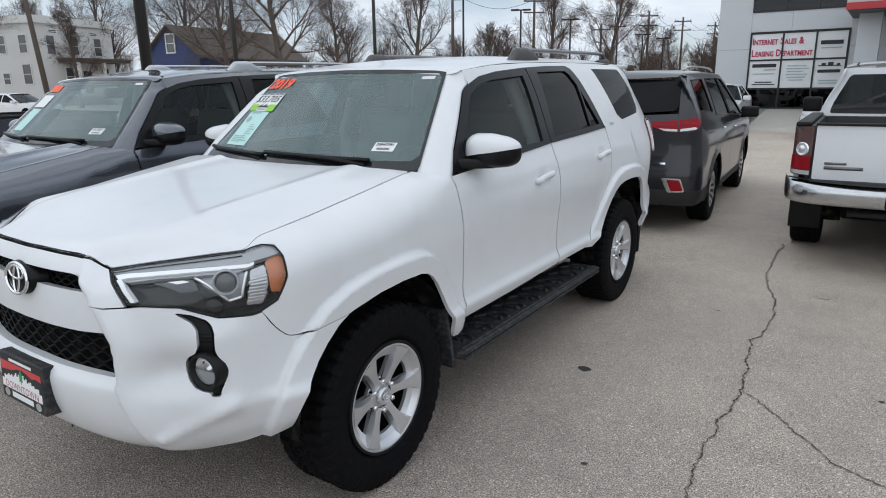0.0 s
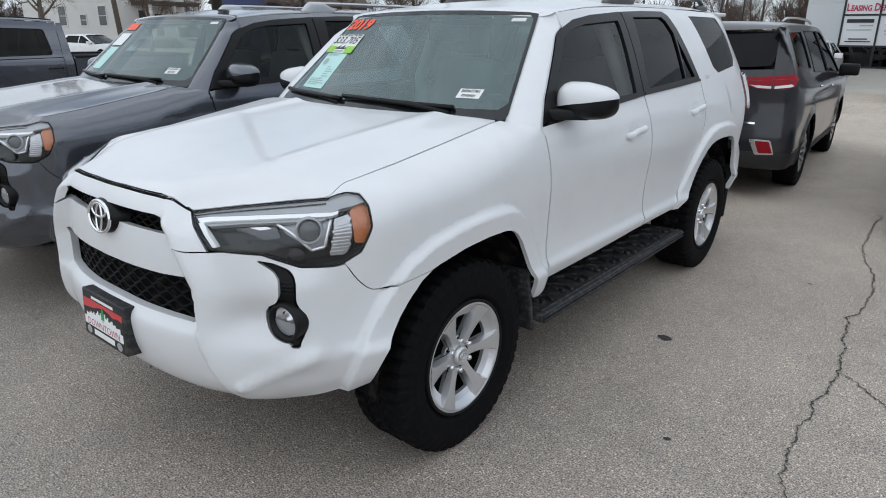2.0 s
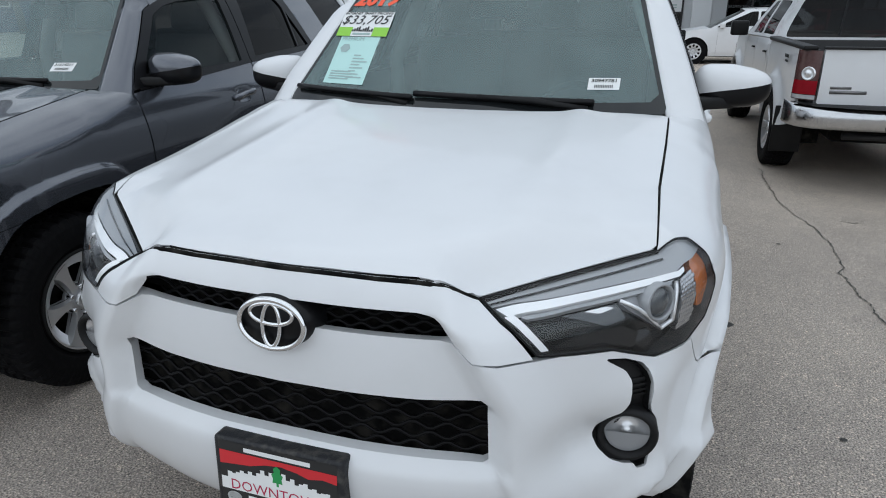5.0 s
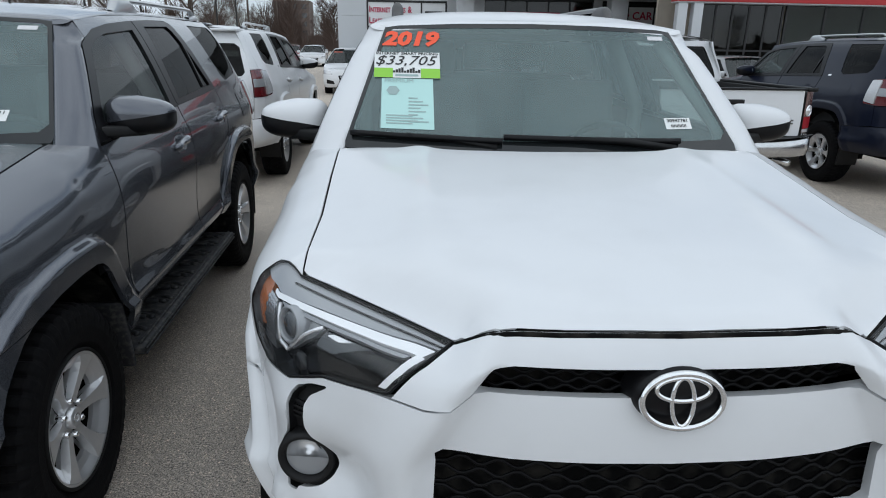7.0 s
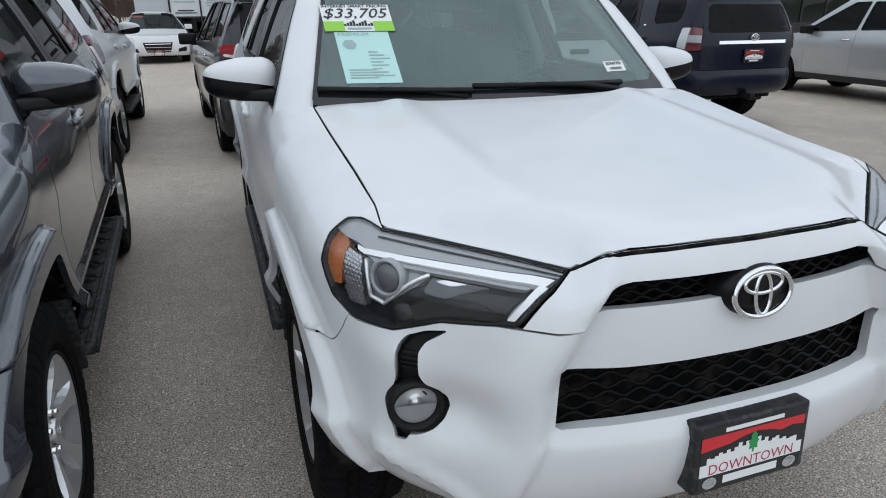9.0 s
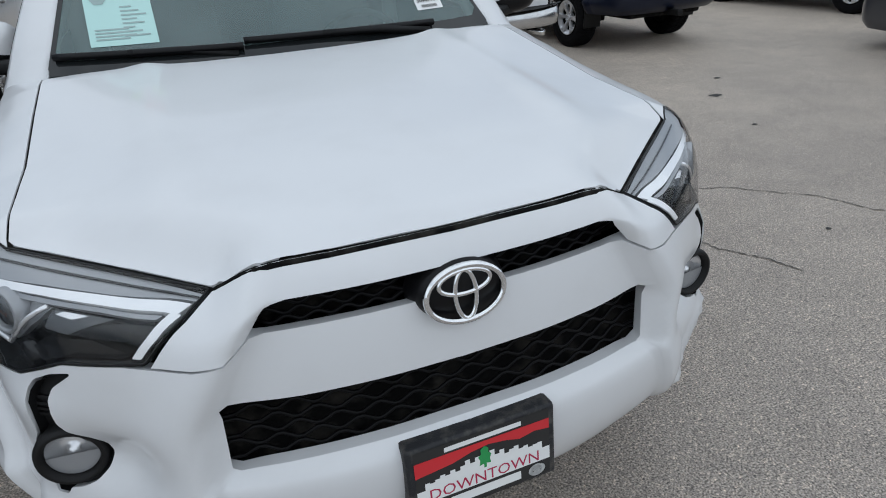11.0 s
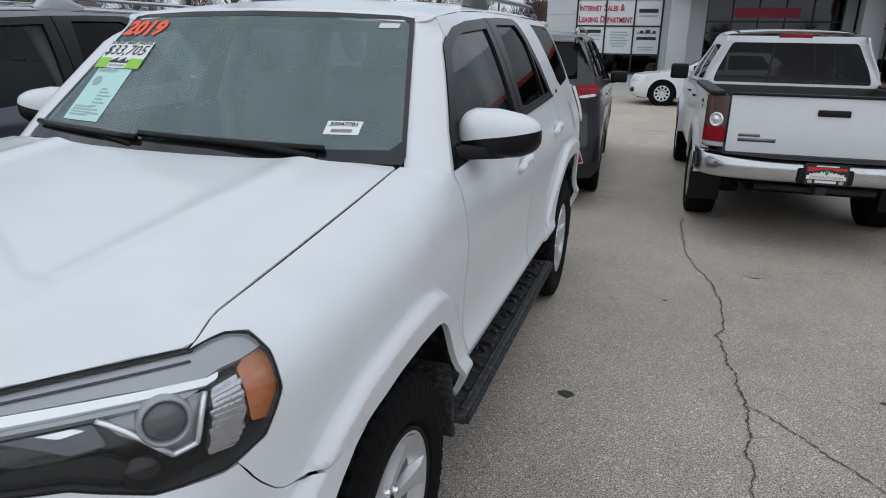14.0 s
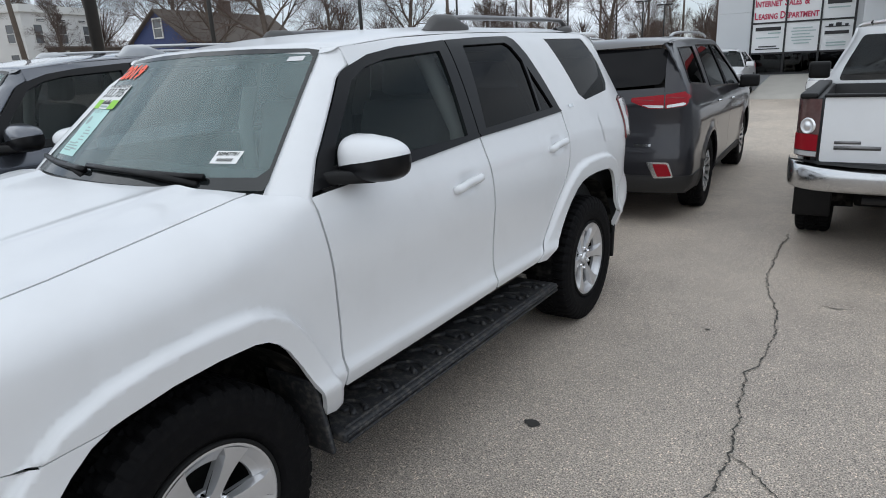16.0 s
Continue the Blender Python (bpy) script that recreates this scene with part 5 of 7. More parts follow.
    car.matrix_world = at
    return car


def hand(door, s, w, paint, other):
    """A pull handle on a door."""
    pts = [tuple(on_shell(s + t, w + .012 * t / .12, .0)(0, 0)[0] + np.array((.020 * (1 - (t / .115) ** 4), 0, 0))) for t in np.linspace(-.115, .115, 11)]
    g = moved(tube(pts, [.012] + [.0185] * 9 + [.014], 10), Matrix.Identity(4))
    part("door_handle", mirrored(g) if other else g, paint, door)


main_suv = suv("white sport-utility vehicle with price papers, parked on the lot", WHITE, pose(0, 0, 0), "30947781", price=True, plate=True)

# ---- other vehicles on the lot ----
SMOKE = material("charcoal_lower_trim", (.02, .02, .021), .6, vary=.2, bump=.2, bump_scale=500)


def arch(y, r, low, z=.36, n=12):
    """The outline of a wheel opening, from front to back."""
    return [(y - r * 1.02, low)] + [(y + r * math.cos(a), z + r * math.sin(a)) for a in np.linspace(math.pi * .97, math.pi * .03, n)] + [(y + r * 1.02, low)]


class AutoShell(Shell):
    """The skin of another car, from a handful of sizes."""
    def __init__(self, c):
        hw, yn, yt = c["half"], c["nose"], c["tail"]
        front = [(hw * math.sin(a) ** .75, yn + c.get("nose_round", .42) * (1 - math.cos(a) ** .8)) for a in np.linspace(0, math.pi / 2, 9)]
        back = [(hw * math.sin(a) ** .6, yt - c.get("tail_round", .30) * (1 - math.cos(a) ** .7)) for a in np.linspace(math.pi / 2, 0, 9)]
        mid = [(hw * 1.006, y) for y in np.linspace(front[-1][1], back[0][1], 8)[1:-1]]
        self.plan = front + mid + back
        self.nose, self.flank, self.tail = (spline(*c[k]) for k in ("nose_line", "flank_line", "tail_line"))
        self.arch_f, self.arch_r = arch(0, c["arch"], c["sill"], c["hub"]), arch(c["base"], c["arch"], c["sill"], c["hub"])
        self.ends = (-.35 + .0, yt - .55)
        self.flare = c.get("flare", .018)
        self.lay()

    def bulge(self, s, w):
        d = np.zeros(np.shape(s))
        for line in (self.arch_f, self.arch_r):
            d = d + self.flare * (1 - smooth(.03, .07, near_line(s, w, line)))
        return d

    def flat(self, s, w):
        s, w = np.asarray(s, float), np.asarray(w, float)
        a, b = 1 - smooth(self.ends[0] - .45, self.ends[0], s), smooth(self.ends[1] + .05, self.ends[1] + .5, s)
        d = self.nose(w) * a + self.flank(w) * (1 - a) * (1 - b) + self.tail(w) * b + self.bulge(s, w)
        p = np.stack([np.interp(s, self.s, self.c[:, k]) for k in (0, 1)], -1)
        n = np.stack([np.interp(s, self.s, self.n[:, k]) for k in (0, 1)], -1)
        n /= np.linalg.norm(n, axis=-1, keepdims=True)
        return np.concatenate([p + n * d[..., None], w[..., None]], -1)

    def near_side(self, s, w):
        return self.flat(s, w)


def auto(c, label, paint, at, face=None, plate=False, red_sticker=False, name="car", group="", glass_mat=None):
    """A car with body panels, glass, lamps, mirrors and wheels."""
    car = thing(name, label, "car", group)
    sh = AutoShell(c)
    A = sh.at
    s0, s1 = float(sh.s[0]), float(sh.s[-1])
    belt_f, belt_r, sill = c["belt"][0], c["belt"][1], c["sill"]
    wb, wt, rt, rb = c["screen"]  # foot and head of the windscreen, head and foot of the rear window
    roof_z, hood_z = c["roof"], c["hood"]
    belt = lambda y: belt_f + (belt_r - belt_f) * (y - wb) / (rb - wb)
    foot = float(belt(rb))
    # lower body, split at the doors
    nose_top = [(float(s), float(np.interp(s, (s0, s0 + .9, wb), (hood_z, hood_z + .03, belt_f)))) for s in np.linspace(s0, wb, 14)]
    tail_top = [(float(s), float(np.interp(s, (rb - .2, s1), (belt(rb), c.get("deck", foot))))) for s in np.linspace(rb, s1, 10)]
    d1, d2, d3 = c["doors"]
    lowf = [(s, w) for s, w in sh.arch_f]
    lowr = [(s, w) for s, w in sh.arch_r]
    front = [(s0, sill + .02)] + lowf + [(d1, sill), (d1, float(belt(d1)))] + nose_top[::-1]
    both("front_wing", panel(front, A, (), .045, .02, .0015, 0), paint, car)
    both("front_door", panel([(d1, sill), (d2, sill), (d2, belt(d2)), (d1, belt(d1))], A, (), .06, .02, .003, .01), paint, car)
    cut = [(d2, sill), (min(d3, lowr[0][0] - .03), sill)] + [(s - .03, w + .02) for s, w in lowr if s < d3 - .05] + [(d3, float(np.interp(d3, [p[0] for p in lowr[1:-1]], [p[1] for p in lowr[1:-1]])) + .05 if d3 > lowr[1][0] else sill + .02), (d3, belt(d3)), (d2, belt(d2))]
    both("rear_door", panel(cut, A, (), .06, .02, .003, .0), paint, car)
    rear = [(lowr[0][0] - .03, sill)] + lowr + [(s1, sill + .04)] + [(s1, tail_top[-1][1])] + tail_top[::-1] + [(d3, belt(d3)), (cut[-3][0], cut[-3][1])] + [(s - .03, w + .02) for s, w in lowr if s < d3 - .05][::-1]
    both("rear_wing", panel(rear, A, (), .045, .02, .0015, 0), paint, car)
    # side windows and pillars
    head = roof_z - .075
    hatch = "deck" not in c
    outer = [(wb, belt(wb)), *([(s1 - .705, foot), (s1 - .72, head - .02), (s1 - 1.0, head + .02)] if hatch else [(rb, belt(rb))]), (rt + .02, head + .03), (rt - .1, head + .045), ((wt + rt) / 2, head + .055), (wt + .05, head + .04), (wt - .03, head + .02)]
    mid = c.get("b_pillar", (d2 + .02))
    k = lambda z: (z - belt_f) / (head - belt_f)
    fwd = lambda z: wb + .10 + (wt - wb + .02) * k(z)
    aft = lambda z: c["side_aft"][0] + (c["side_aft"][1] - c["side_aft"][0]) * k(z)
    g1 = [(fwd(belt_f + .03), belt(wb) + .03), (mid - .04, belt(mid) + .03), (mid - .02, head), (fwd(head) + .02, head - .01)]
    g2 = [(mid + .04, belt(mid) + .03), (aft(belt(d3) + .02), belt(d3) + .035), (aft(head), head), (mid + .05, head)]
    holes = [g1, g2]
    if "third" in c:
        a, b = c["third"]
        holes.append([(a, belt(a) + .05), (b - .06, belt(b) + .07), (b - .18, head - .02), (a - .10, head - .01)])
    both("cabin_side", panel(outer, A, [rounded(h, .03) for h in holes], .05, .02, .001, 0), paint, car)
    for h in holes:
        both("side_window", panel(h, A, (), .07, 0, -.004, .03, .006), glass_mat or PRIVACY, car, "dark side window")
        ring = resample(rounded(h, .03), .06)
        both("window_trim", tube([tuple(A(s, w)) for s, w in ring], .008, 5, True), CHROME if c.get("chrome_rings") else GLOSS_BLACK, car)
    # screens, roof, bonnet, tail
    lo, hi = A(wb, belt(wb)), A(wt - .03, head + .02)

    def fill(a, b, bow_a, bow_b, rise=0.0):
        def at2(u, v):
            e = a * (1 - v) + b * v
            bow = bow_a * (1 - v) + bow_b * v
            return (e[0] * u, e[1] - bow * (1 - u * u), e[2] + rise * (1 - u * u) * math.sin(v * math.pi))
        return at2
    part("windshield", grid(fill(lo, hi, .12, .07), np.linspace(-1, 1, 15), np.linspace(0, 1, 7)), c.get("front_glass") or CLEAR, car, "tinted windscreen")
    rlo, rhi = A(rb, belt(rb)), A(rt + .02, head + .03)
    if hatch:
        pane = whole([(s1, foot + .03), (s1 - .66, foot + .07), (s1 - .70, foot + .12), (s1 - .735, head - .05), (s1 - .68, head - .02), (s1, head - .01)], s1)
        part("rear_window", panel(pane, A, (), .05, .01, 0, .02, -.002), DARK_PANE, car, "dark rear window")
    else:
        part("rear_window", grid(lambda u, v: fill(rhi, rlo, -.05, -.08)(u, v), np.linspace(-.97, .97, 13), np.linspace(.06, .97, 6)), PRIVACY, car, "dark rear window")
    tops = [(s, w) for s, w in outer[-5:]][::-1]
    ys = [p[0] for p in tops]

    def top(u, v):
        y = ys[0] + (ys[-1] - ys[0]) * v
        w = np.interp(y, ys, [p[1] for p in tops])
        e = A(y, w)
        bow = -.07 * (1 - u * u) * (1 - v) ** 3 + .05 * (1 - u * u) * v**3
        return (e[0] * math.sin(u * math.pi / 2) ** 1, e[1] + bow, e[2] + (.055 - .02 * abs(v - .4)) * math.cos(u * math.pi / 2))
    part("roof", grid(top, np.linspace(-1, 1, 21), np.linspace(0, 1, 21)), paint, car)
    tt = nose_top

    def lid(u, v):
        s = s0 + (wb - s0) * v
        e = A(s, np.interp(s, [p[0] for p in tt], [p[1] for p in tt]))
        b = np.array((0, wb - .12, belt_f + .02)) * v + np.array((0, float(sh.c[0, 1]) + .10, hood_z)) * (1 - v)
        w = abs(u) ** 3
        return (e[0] * u, e[1] * w + b[1] * (1 - w), e[2] + (.035 * math.sin(min(1, v * 1.6) * math.pi / 2)) * (1 - u * u))
    part("hood", grid(lid, np.linspace(-1, 1, 21), np.linspace(0, 1, 18)), paint, car)
    if "deck" in c:
        end = A(s1, c["deck"])

        def boot(u, v):
            s = rb + (s1 - rb) * v
            e = A(s, np.interp(s, [p[0] for p in tail_top], [p[1] for p in tail_top]))
            yy = (rlo[1] + .08) * (1 - v) + end[1] * v
            w = abs(u) ** 4
            return (e[0] * u, e[1] * w + yy * (1 - w), e[2] + .02 * (1 - u * u))
        part("boot_lid", grid(boot, np.linspace(-1, 1, 17), np.linspace(0, .98, 10)), paint, car)
    else:
        gate = [(s1, .70), (s1 - .66, .70), (s1 - .70, 1.02), (s1 - .705, foot + .04), (s1, foot + .01)]
        part("tailgate", panel(whole(gate, s1), A, (), .05, .01, 0, .01, -.004), paint, car)

        def brow(u, v):
            e = np.array(top(u, 1.0))
            q = A(rt + .02 + (s1 - rt - .02) * (1 - abs(u)), head + .03 - .035 * (1 - abs(u)))
            q = np.array((math.copysign(float(q[0]), u), float(q[1]) + .05 * (1 - abs(u) ** 3), float(q[2])))
            return tuple(e * (1 - v) + q * v + np.array((0, 0, .012 * math.sin(v * 3.14))))
        part("roof_tail", grid(brow, np.linspace(-1, 1, 31), np.linspace(0, 1, 6)), paint, car)
        part("gate_emblem", moved(emblem_geo(.06, .042), Matrix.Translation((0, float(A(s1, 1.16)[1]) + .012, 1.16))), CHROME, car)
        part("gate_trim", panel(whole([(s1, 1.045), (s1 - .36, 1.045), (s1 - .36, 1.075), (s1, 1.075)], s1), A, (), .05, .01, 0, 0, -.014), CHROME, car, "chrome strip over the plate")
        both("gate_lettering", panel([(s1 - .60, .755), (s1 - .45, .755), (s1 - .45, .775), (s1 - .60, .775)], A, (), .05, .002, 0, 0, -.008), CHROME, car)
    # lamps
    if hatch:
        # black fillers, added to keep daylight from showing through the tail
        both("tail_pillar", panel([(s1 - .84, foot + .02), (s1 - .60, foot + .02), (s1 - .64, head - .02), (s1 - .84, head - .02)], A, (), .05, 0, 0, 0, .022), MATT, car)
        part("cargo_cover", block(-.60, .60, 2.55, c["tail"] - .62, belt_f - .1, head - .05, .04), MATT, car, "dark luggage space")
        shapes = [(s1 - 1.03, 1.195), (s1 - .93, 1.115), (s1 - .716, 1.095), (s1 - .716, 1.215), (s1 - .95, 1.235)], [(s1 - .704, 1.095), (s1 - .56, 1.10), (s1 - .40, 1.16), (s1 - .40, 1.19), (s1 - .704, 1.213)]
        bands = [(s1 - .93, 1.128), (s1 - .90, 1.118), (s1 - .73, 1.102), (s1 - .73, 1.124), (s1 - .90, 1.142)], [(s1 - .70, 1.102), (s1 - .57, 1.106), (s1 - .50, 1.130), (s1 - .70, 1.122)]
    else:
        t0, t1, ta, tb = c["tail_lamp"]
        shapes = [(t0, ta + .03), (t1, ta), (t1, tb), (t0 + .05, tb)],
        bands = [(t0 + .12, ta + .012), (t1 - .02, ta + .01), (t1 - .02, ta + .045), (t0 + .08, ta + .05)],
    for shape, band in zip(shapes, bands):
        for i, lamp in enumerate(both("tail_lamp", panel(shape, A, (), .03, .03, 0, .015, -.014), RED_LENS, car, "red tail lamp with a clear strip")):
            f = mirrored if i else (lambda g: g)
            part("clear_band", f(panel(band, A, (), .03, .005, 0, .006, -.019)), CLEAR_LENS, lamp, "clear strip of the lamp")
            mid_line = [tuple(np.array(A(a + (b - a) * t, .5 * (band[0][1] + 1.235) + .01 * t)) * np.array((1.012, 1.003, 1))) for t in np.linspace(.1, .9, 5) for a, b in ((shape[0][0] + .08, shape[2][0]),)]
            part("dark_line", f(tube(mid_line, .004, 5)), DEEP_RED, lamp)
    h0, h1, ha, hb = c["head_lamp"]
    for i, lamp in enumerate(both("headlight", panel([(h0, ha), (h1 - .1, ha + .02), (h1, hb), (h0 + .1, hb - .02)], A, (), .04, .02, 0, .015, -.008), CLEAR_LENS, car, "clear headlight")):
        pass
    gz0, gz1, gw = c["grille"]
    part("grille", panel(whole([(s0, gz0), (s0 + gw * .8, gz0), (s0 + gw, gz1), (s0, gz1)], s0), A, (), .05, .01, 0, .02, -.006), BLACK, car, "black front grille")
    for k in range(3):
        z = gz0 + (gz1 - gz0) * (k + .5) / 3
        part("grille_bar", panel(whole([(s0, z - .008), (s0 + gw * .85, z - .008), (s0 + gw * .85, z + .008), (s0, z + .008)], s0), A, (), .06, .01, 0, 0, -.014), CHROME, car)
    both("bumper_intake", panel([(s0 + gw + .12, sill + .12), (s0 + gw + .42, sill + .14), (s0 + gw + .40, sill + .27), (s0 + gw + .16, sill + .22)], A, (), .05, .01, 0, .02, -.004), BLACK, car)
    if c.get("cladding"):
        both("sill_cladding", panel([(lowf[-1][0], sill - .005), (lowr[0][0], sill - .005), (lowr[0][0], sill + .10), (lowf[-1][0], sill + .10)], A, (), .08, .03, 0, .02, -.010), SMOKE, car)
        both("bumper_cladding", panel([(lowr[-1][0] + .02, sill), (s1, sill + .03), (s1, sill + .20), (lowr[-1][0] + .02, sill + .17)], A, (), .06, .03, 0, .01, -.010), SMOKE, car)
    if c.get("reflector"):
        for i, fr in enumerate(both("reflector_frame", panel([(s1 - .813, .471), (s1 - .641, .464), (s1 - .567, .616), (s1 - .764, .612)], A, (), .04, .02, 0, .02, -.012), DULL_CHROME, car, "chrome reflector surround")):
            g = panel([(s1 - .795, .486), (s1 - .672, .481), (s1 - .625, .600), (s1 - .752, .597)], A, (), .04, .01, 0, .015, -.018)
            part("reflector", g if i == 0 else mirrored(g), RED_LENS, fr, "red rear reflector")
    if c.get("rails"):
        both("roof_rail", tube([(.60, y, roof_z + .012 + .045 * math.sin(math.pi * min(1, max(0, (y - wt - .25) / (rt - wt - .35)))) ** .35) for y in np.linspace(wt + .25, rt - .1, 15)], .014, 6), SILVER, car, "silver roof rail")
    m = A(wb + .28, belt(wb) + .05)
    for i in (0, 1):
        f = mirrored if i else (lambda g: g)
        g = part("mirror", f(moved(block(-.02, .21, -.07, .06, -.03, .12, .035, 3), Matrix.Translation((float(m[0]) + .04, wb + .3, float(m[2]) - .02)))), BLACK if c.get("black_mirror") else paint, car, "door mirror")
        part("mirror_arm", f(moved(block(-.08, .06, -.03, .03, -.02, .01, .008), Matrix.Translation((float(m[0]) + .03, wb + .3, float(m[2]) - .04)))), BLACK, g)
        for y in (d1 + (d2 - d1) * .82, d2 + (d3 - d2) * .85):
            e = A(y, belt(y) - .13)
            part("door_handle", f(tube([(float(e[0]) + .012, y - .10, float(e[2])), (float(e[0]) + .026, y, float(e[2]) + .004), (float(e[0]) + .012, y + .10, float(e[2]) + .006)], .012, 6)), CHROME if c.get("chrome_trim") else paint, car)
        for y in (0, c["base"]):
            part("wheel_well", f(moved(lathe([(.5, .05), (.5, c["arch"] + .01), (c["half"] - .03, c["arch"] + .015)], 20, "x", -.3, math.pi + .6), Matrix.Translation((0, y, c["hub"])))), MATT, car)
            wheel(car, (c["half"] - .135) * (1 - 2 * i), y, 1 - 2 * i, c["hub"], c["wheel"], face, c["hub"] + .008, .235)
    part("underbody", join(block(-.5, .5, c["nose"] + .25, c["tail"] - .25, sill - .04, sill + .3, .03), block(-c["half"] + .08, c["half"] - .08, .45, c["base"] - .45, sill - .01, sill + .2, .02), block(-c["half"] + .16, c["half"] - .16, .5, c["tail"] - .3, sill + .2, belt_f - .12, .04)), MATT, car)
    for x, y in ((.38, (wb + d2) / 2 + .35), (-.38, (wb + d2) / 2 + .35)):
        part("seat", join(moved(block(-.22, .22, -.07, .07, 0, .72, .05), pose(x, y, belt_f - .35, -14)), moved(block(-.12, .12, -.04, .04, .7, .88, .03), pose(x, y, belt_f - .35, -12))), CLOTH, car)
    if plate:
        dealer_plate(car, pose(0, c["nose"] - .005, gz0 - .02, 0, 0, 0) @ Matrix.Scale(.9, 4), .03)
    if red_sticker:
        part("year_sticker", moved(rect(-.15, .15, -.05, .05, 1, 1), Matrix.Translation((-.45, float(hi[1]) - .12, float(hi[2]) - .06)) @ pose(0, 0, 0, 30)), NEON, car, "neon orange sticker")
    car.matrix_world = at
    return car


CROSSOVER = dict(half=.955, nose=-.94, tail=3.90, base=2.79, hub=.365, arch=.43, sill=.30, roof=1.72, hood=.98, belt=(1.10, 1.24), screen=(.32, 1.12, 3.36, 3.62), doors=(.55, 1.55, 2.45),
                 nose_line=((.25, .4, .6, .8, .95, 1.1), (-.14, -.03, 0, -.02, -.08, -.2)),
                 flank_line=((.28, .38, .5, .7, .9, 1.02, 1.1, 1.2, 1.35, 1.5, 1.62, 1.7, 1.76), (-.07, -.03, -.012, -.006, 0, -.012, -.03, -.066, -.13, -.20, -.26, -.31, -.37)),
                 tail_line=((.28, .4, .55, .7, .85, 1.0, 1.12, 1.25, 1.4, 1.55, 1.66, 1.76), (-.10, -.02, 0, -.01, -.05, -.065, -.06, -.11, -.18, -.27, -.34, -.42)),
                 side_aft=(2.66, 2.48), third=(2.80, 3.56), tail_lamp=(3.36, 4.2, 1.07, 1.235), head_lamp=(-1.05, -.42, .88, 1.0), grille=(.62, .92, .38), wheel="ten", cladding=True, reflector=True, rails=True, chrome_trim=True, black_mirror=True)
SALOON = dict(half=.91, nose=-.93, tail=3.92, base=2.80, hub=.335, arch=.385, sill=.22, roof=1.45, hood=.80, deck=1.06, belt=(.95, 1.04), screen=(.38, 1.25, 2.62, 3.22), doors=(.58, 1.55, 2.48),
              nose_line=((.2, .3, .45, .6, .75, .9), (-.14, -.04, 0, -.01, -.06, -.18)),
              flank_line=((.2, .3, .45, .65, .8, .92, 1.0, 1.12, 1.25, 1.38, 1.48), (-.06, -.025, -.006, 0, -.005, -.02, -.05, -.11, -.19, -.28, -.36)),
              tail_line=((.2, .3, .45, .6, .8, .95, 1.06, 1.2, 1.48), (-.12, -.03, 0, 0, -.03, -.05, -.09, -.2, -.4)),
              side_aft=(2.76, 2.42), tail_lamp=(3.35, 4.10, .80, .96), head_lamp=(-1.02, -.40, .64, .78), grille=(.34, .62, .42), wheel="ten", chrome_trim=True, flare=.012)


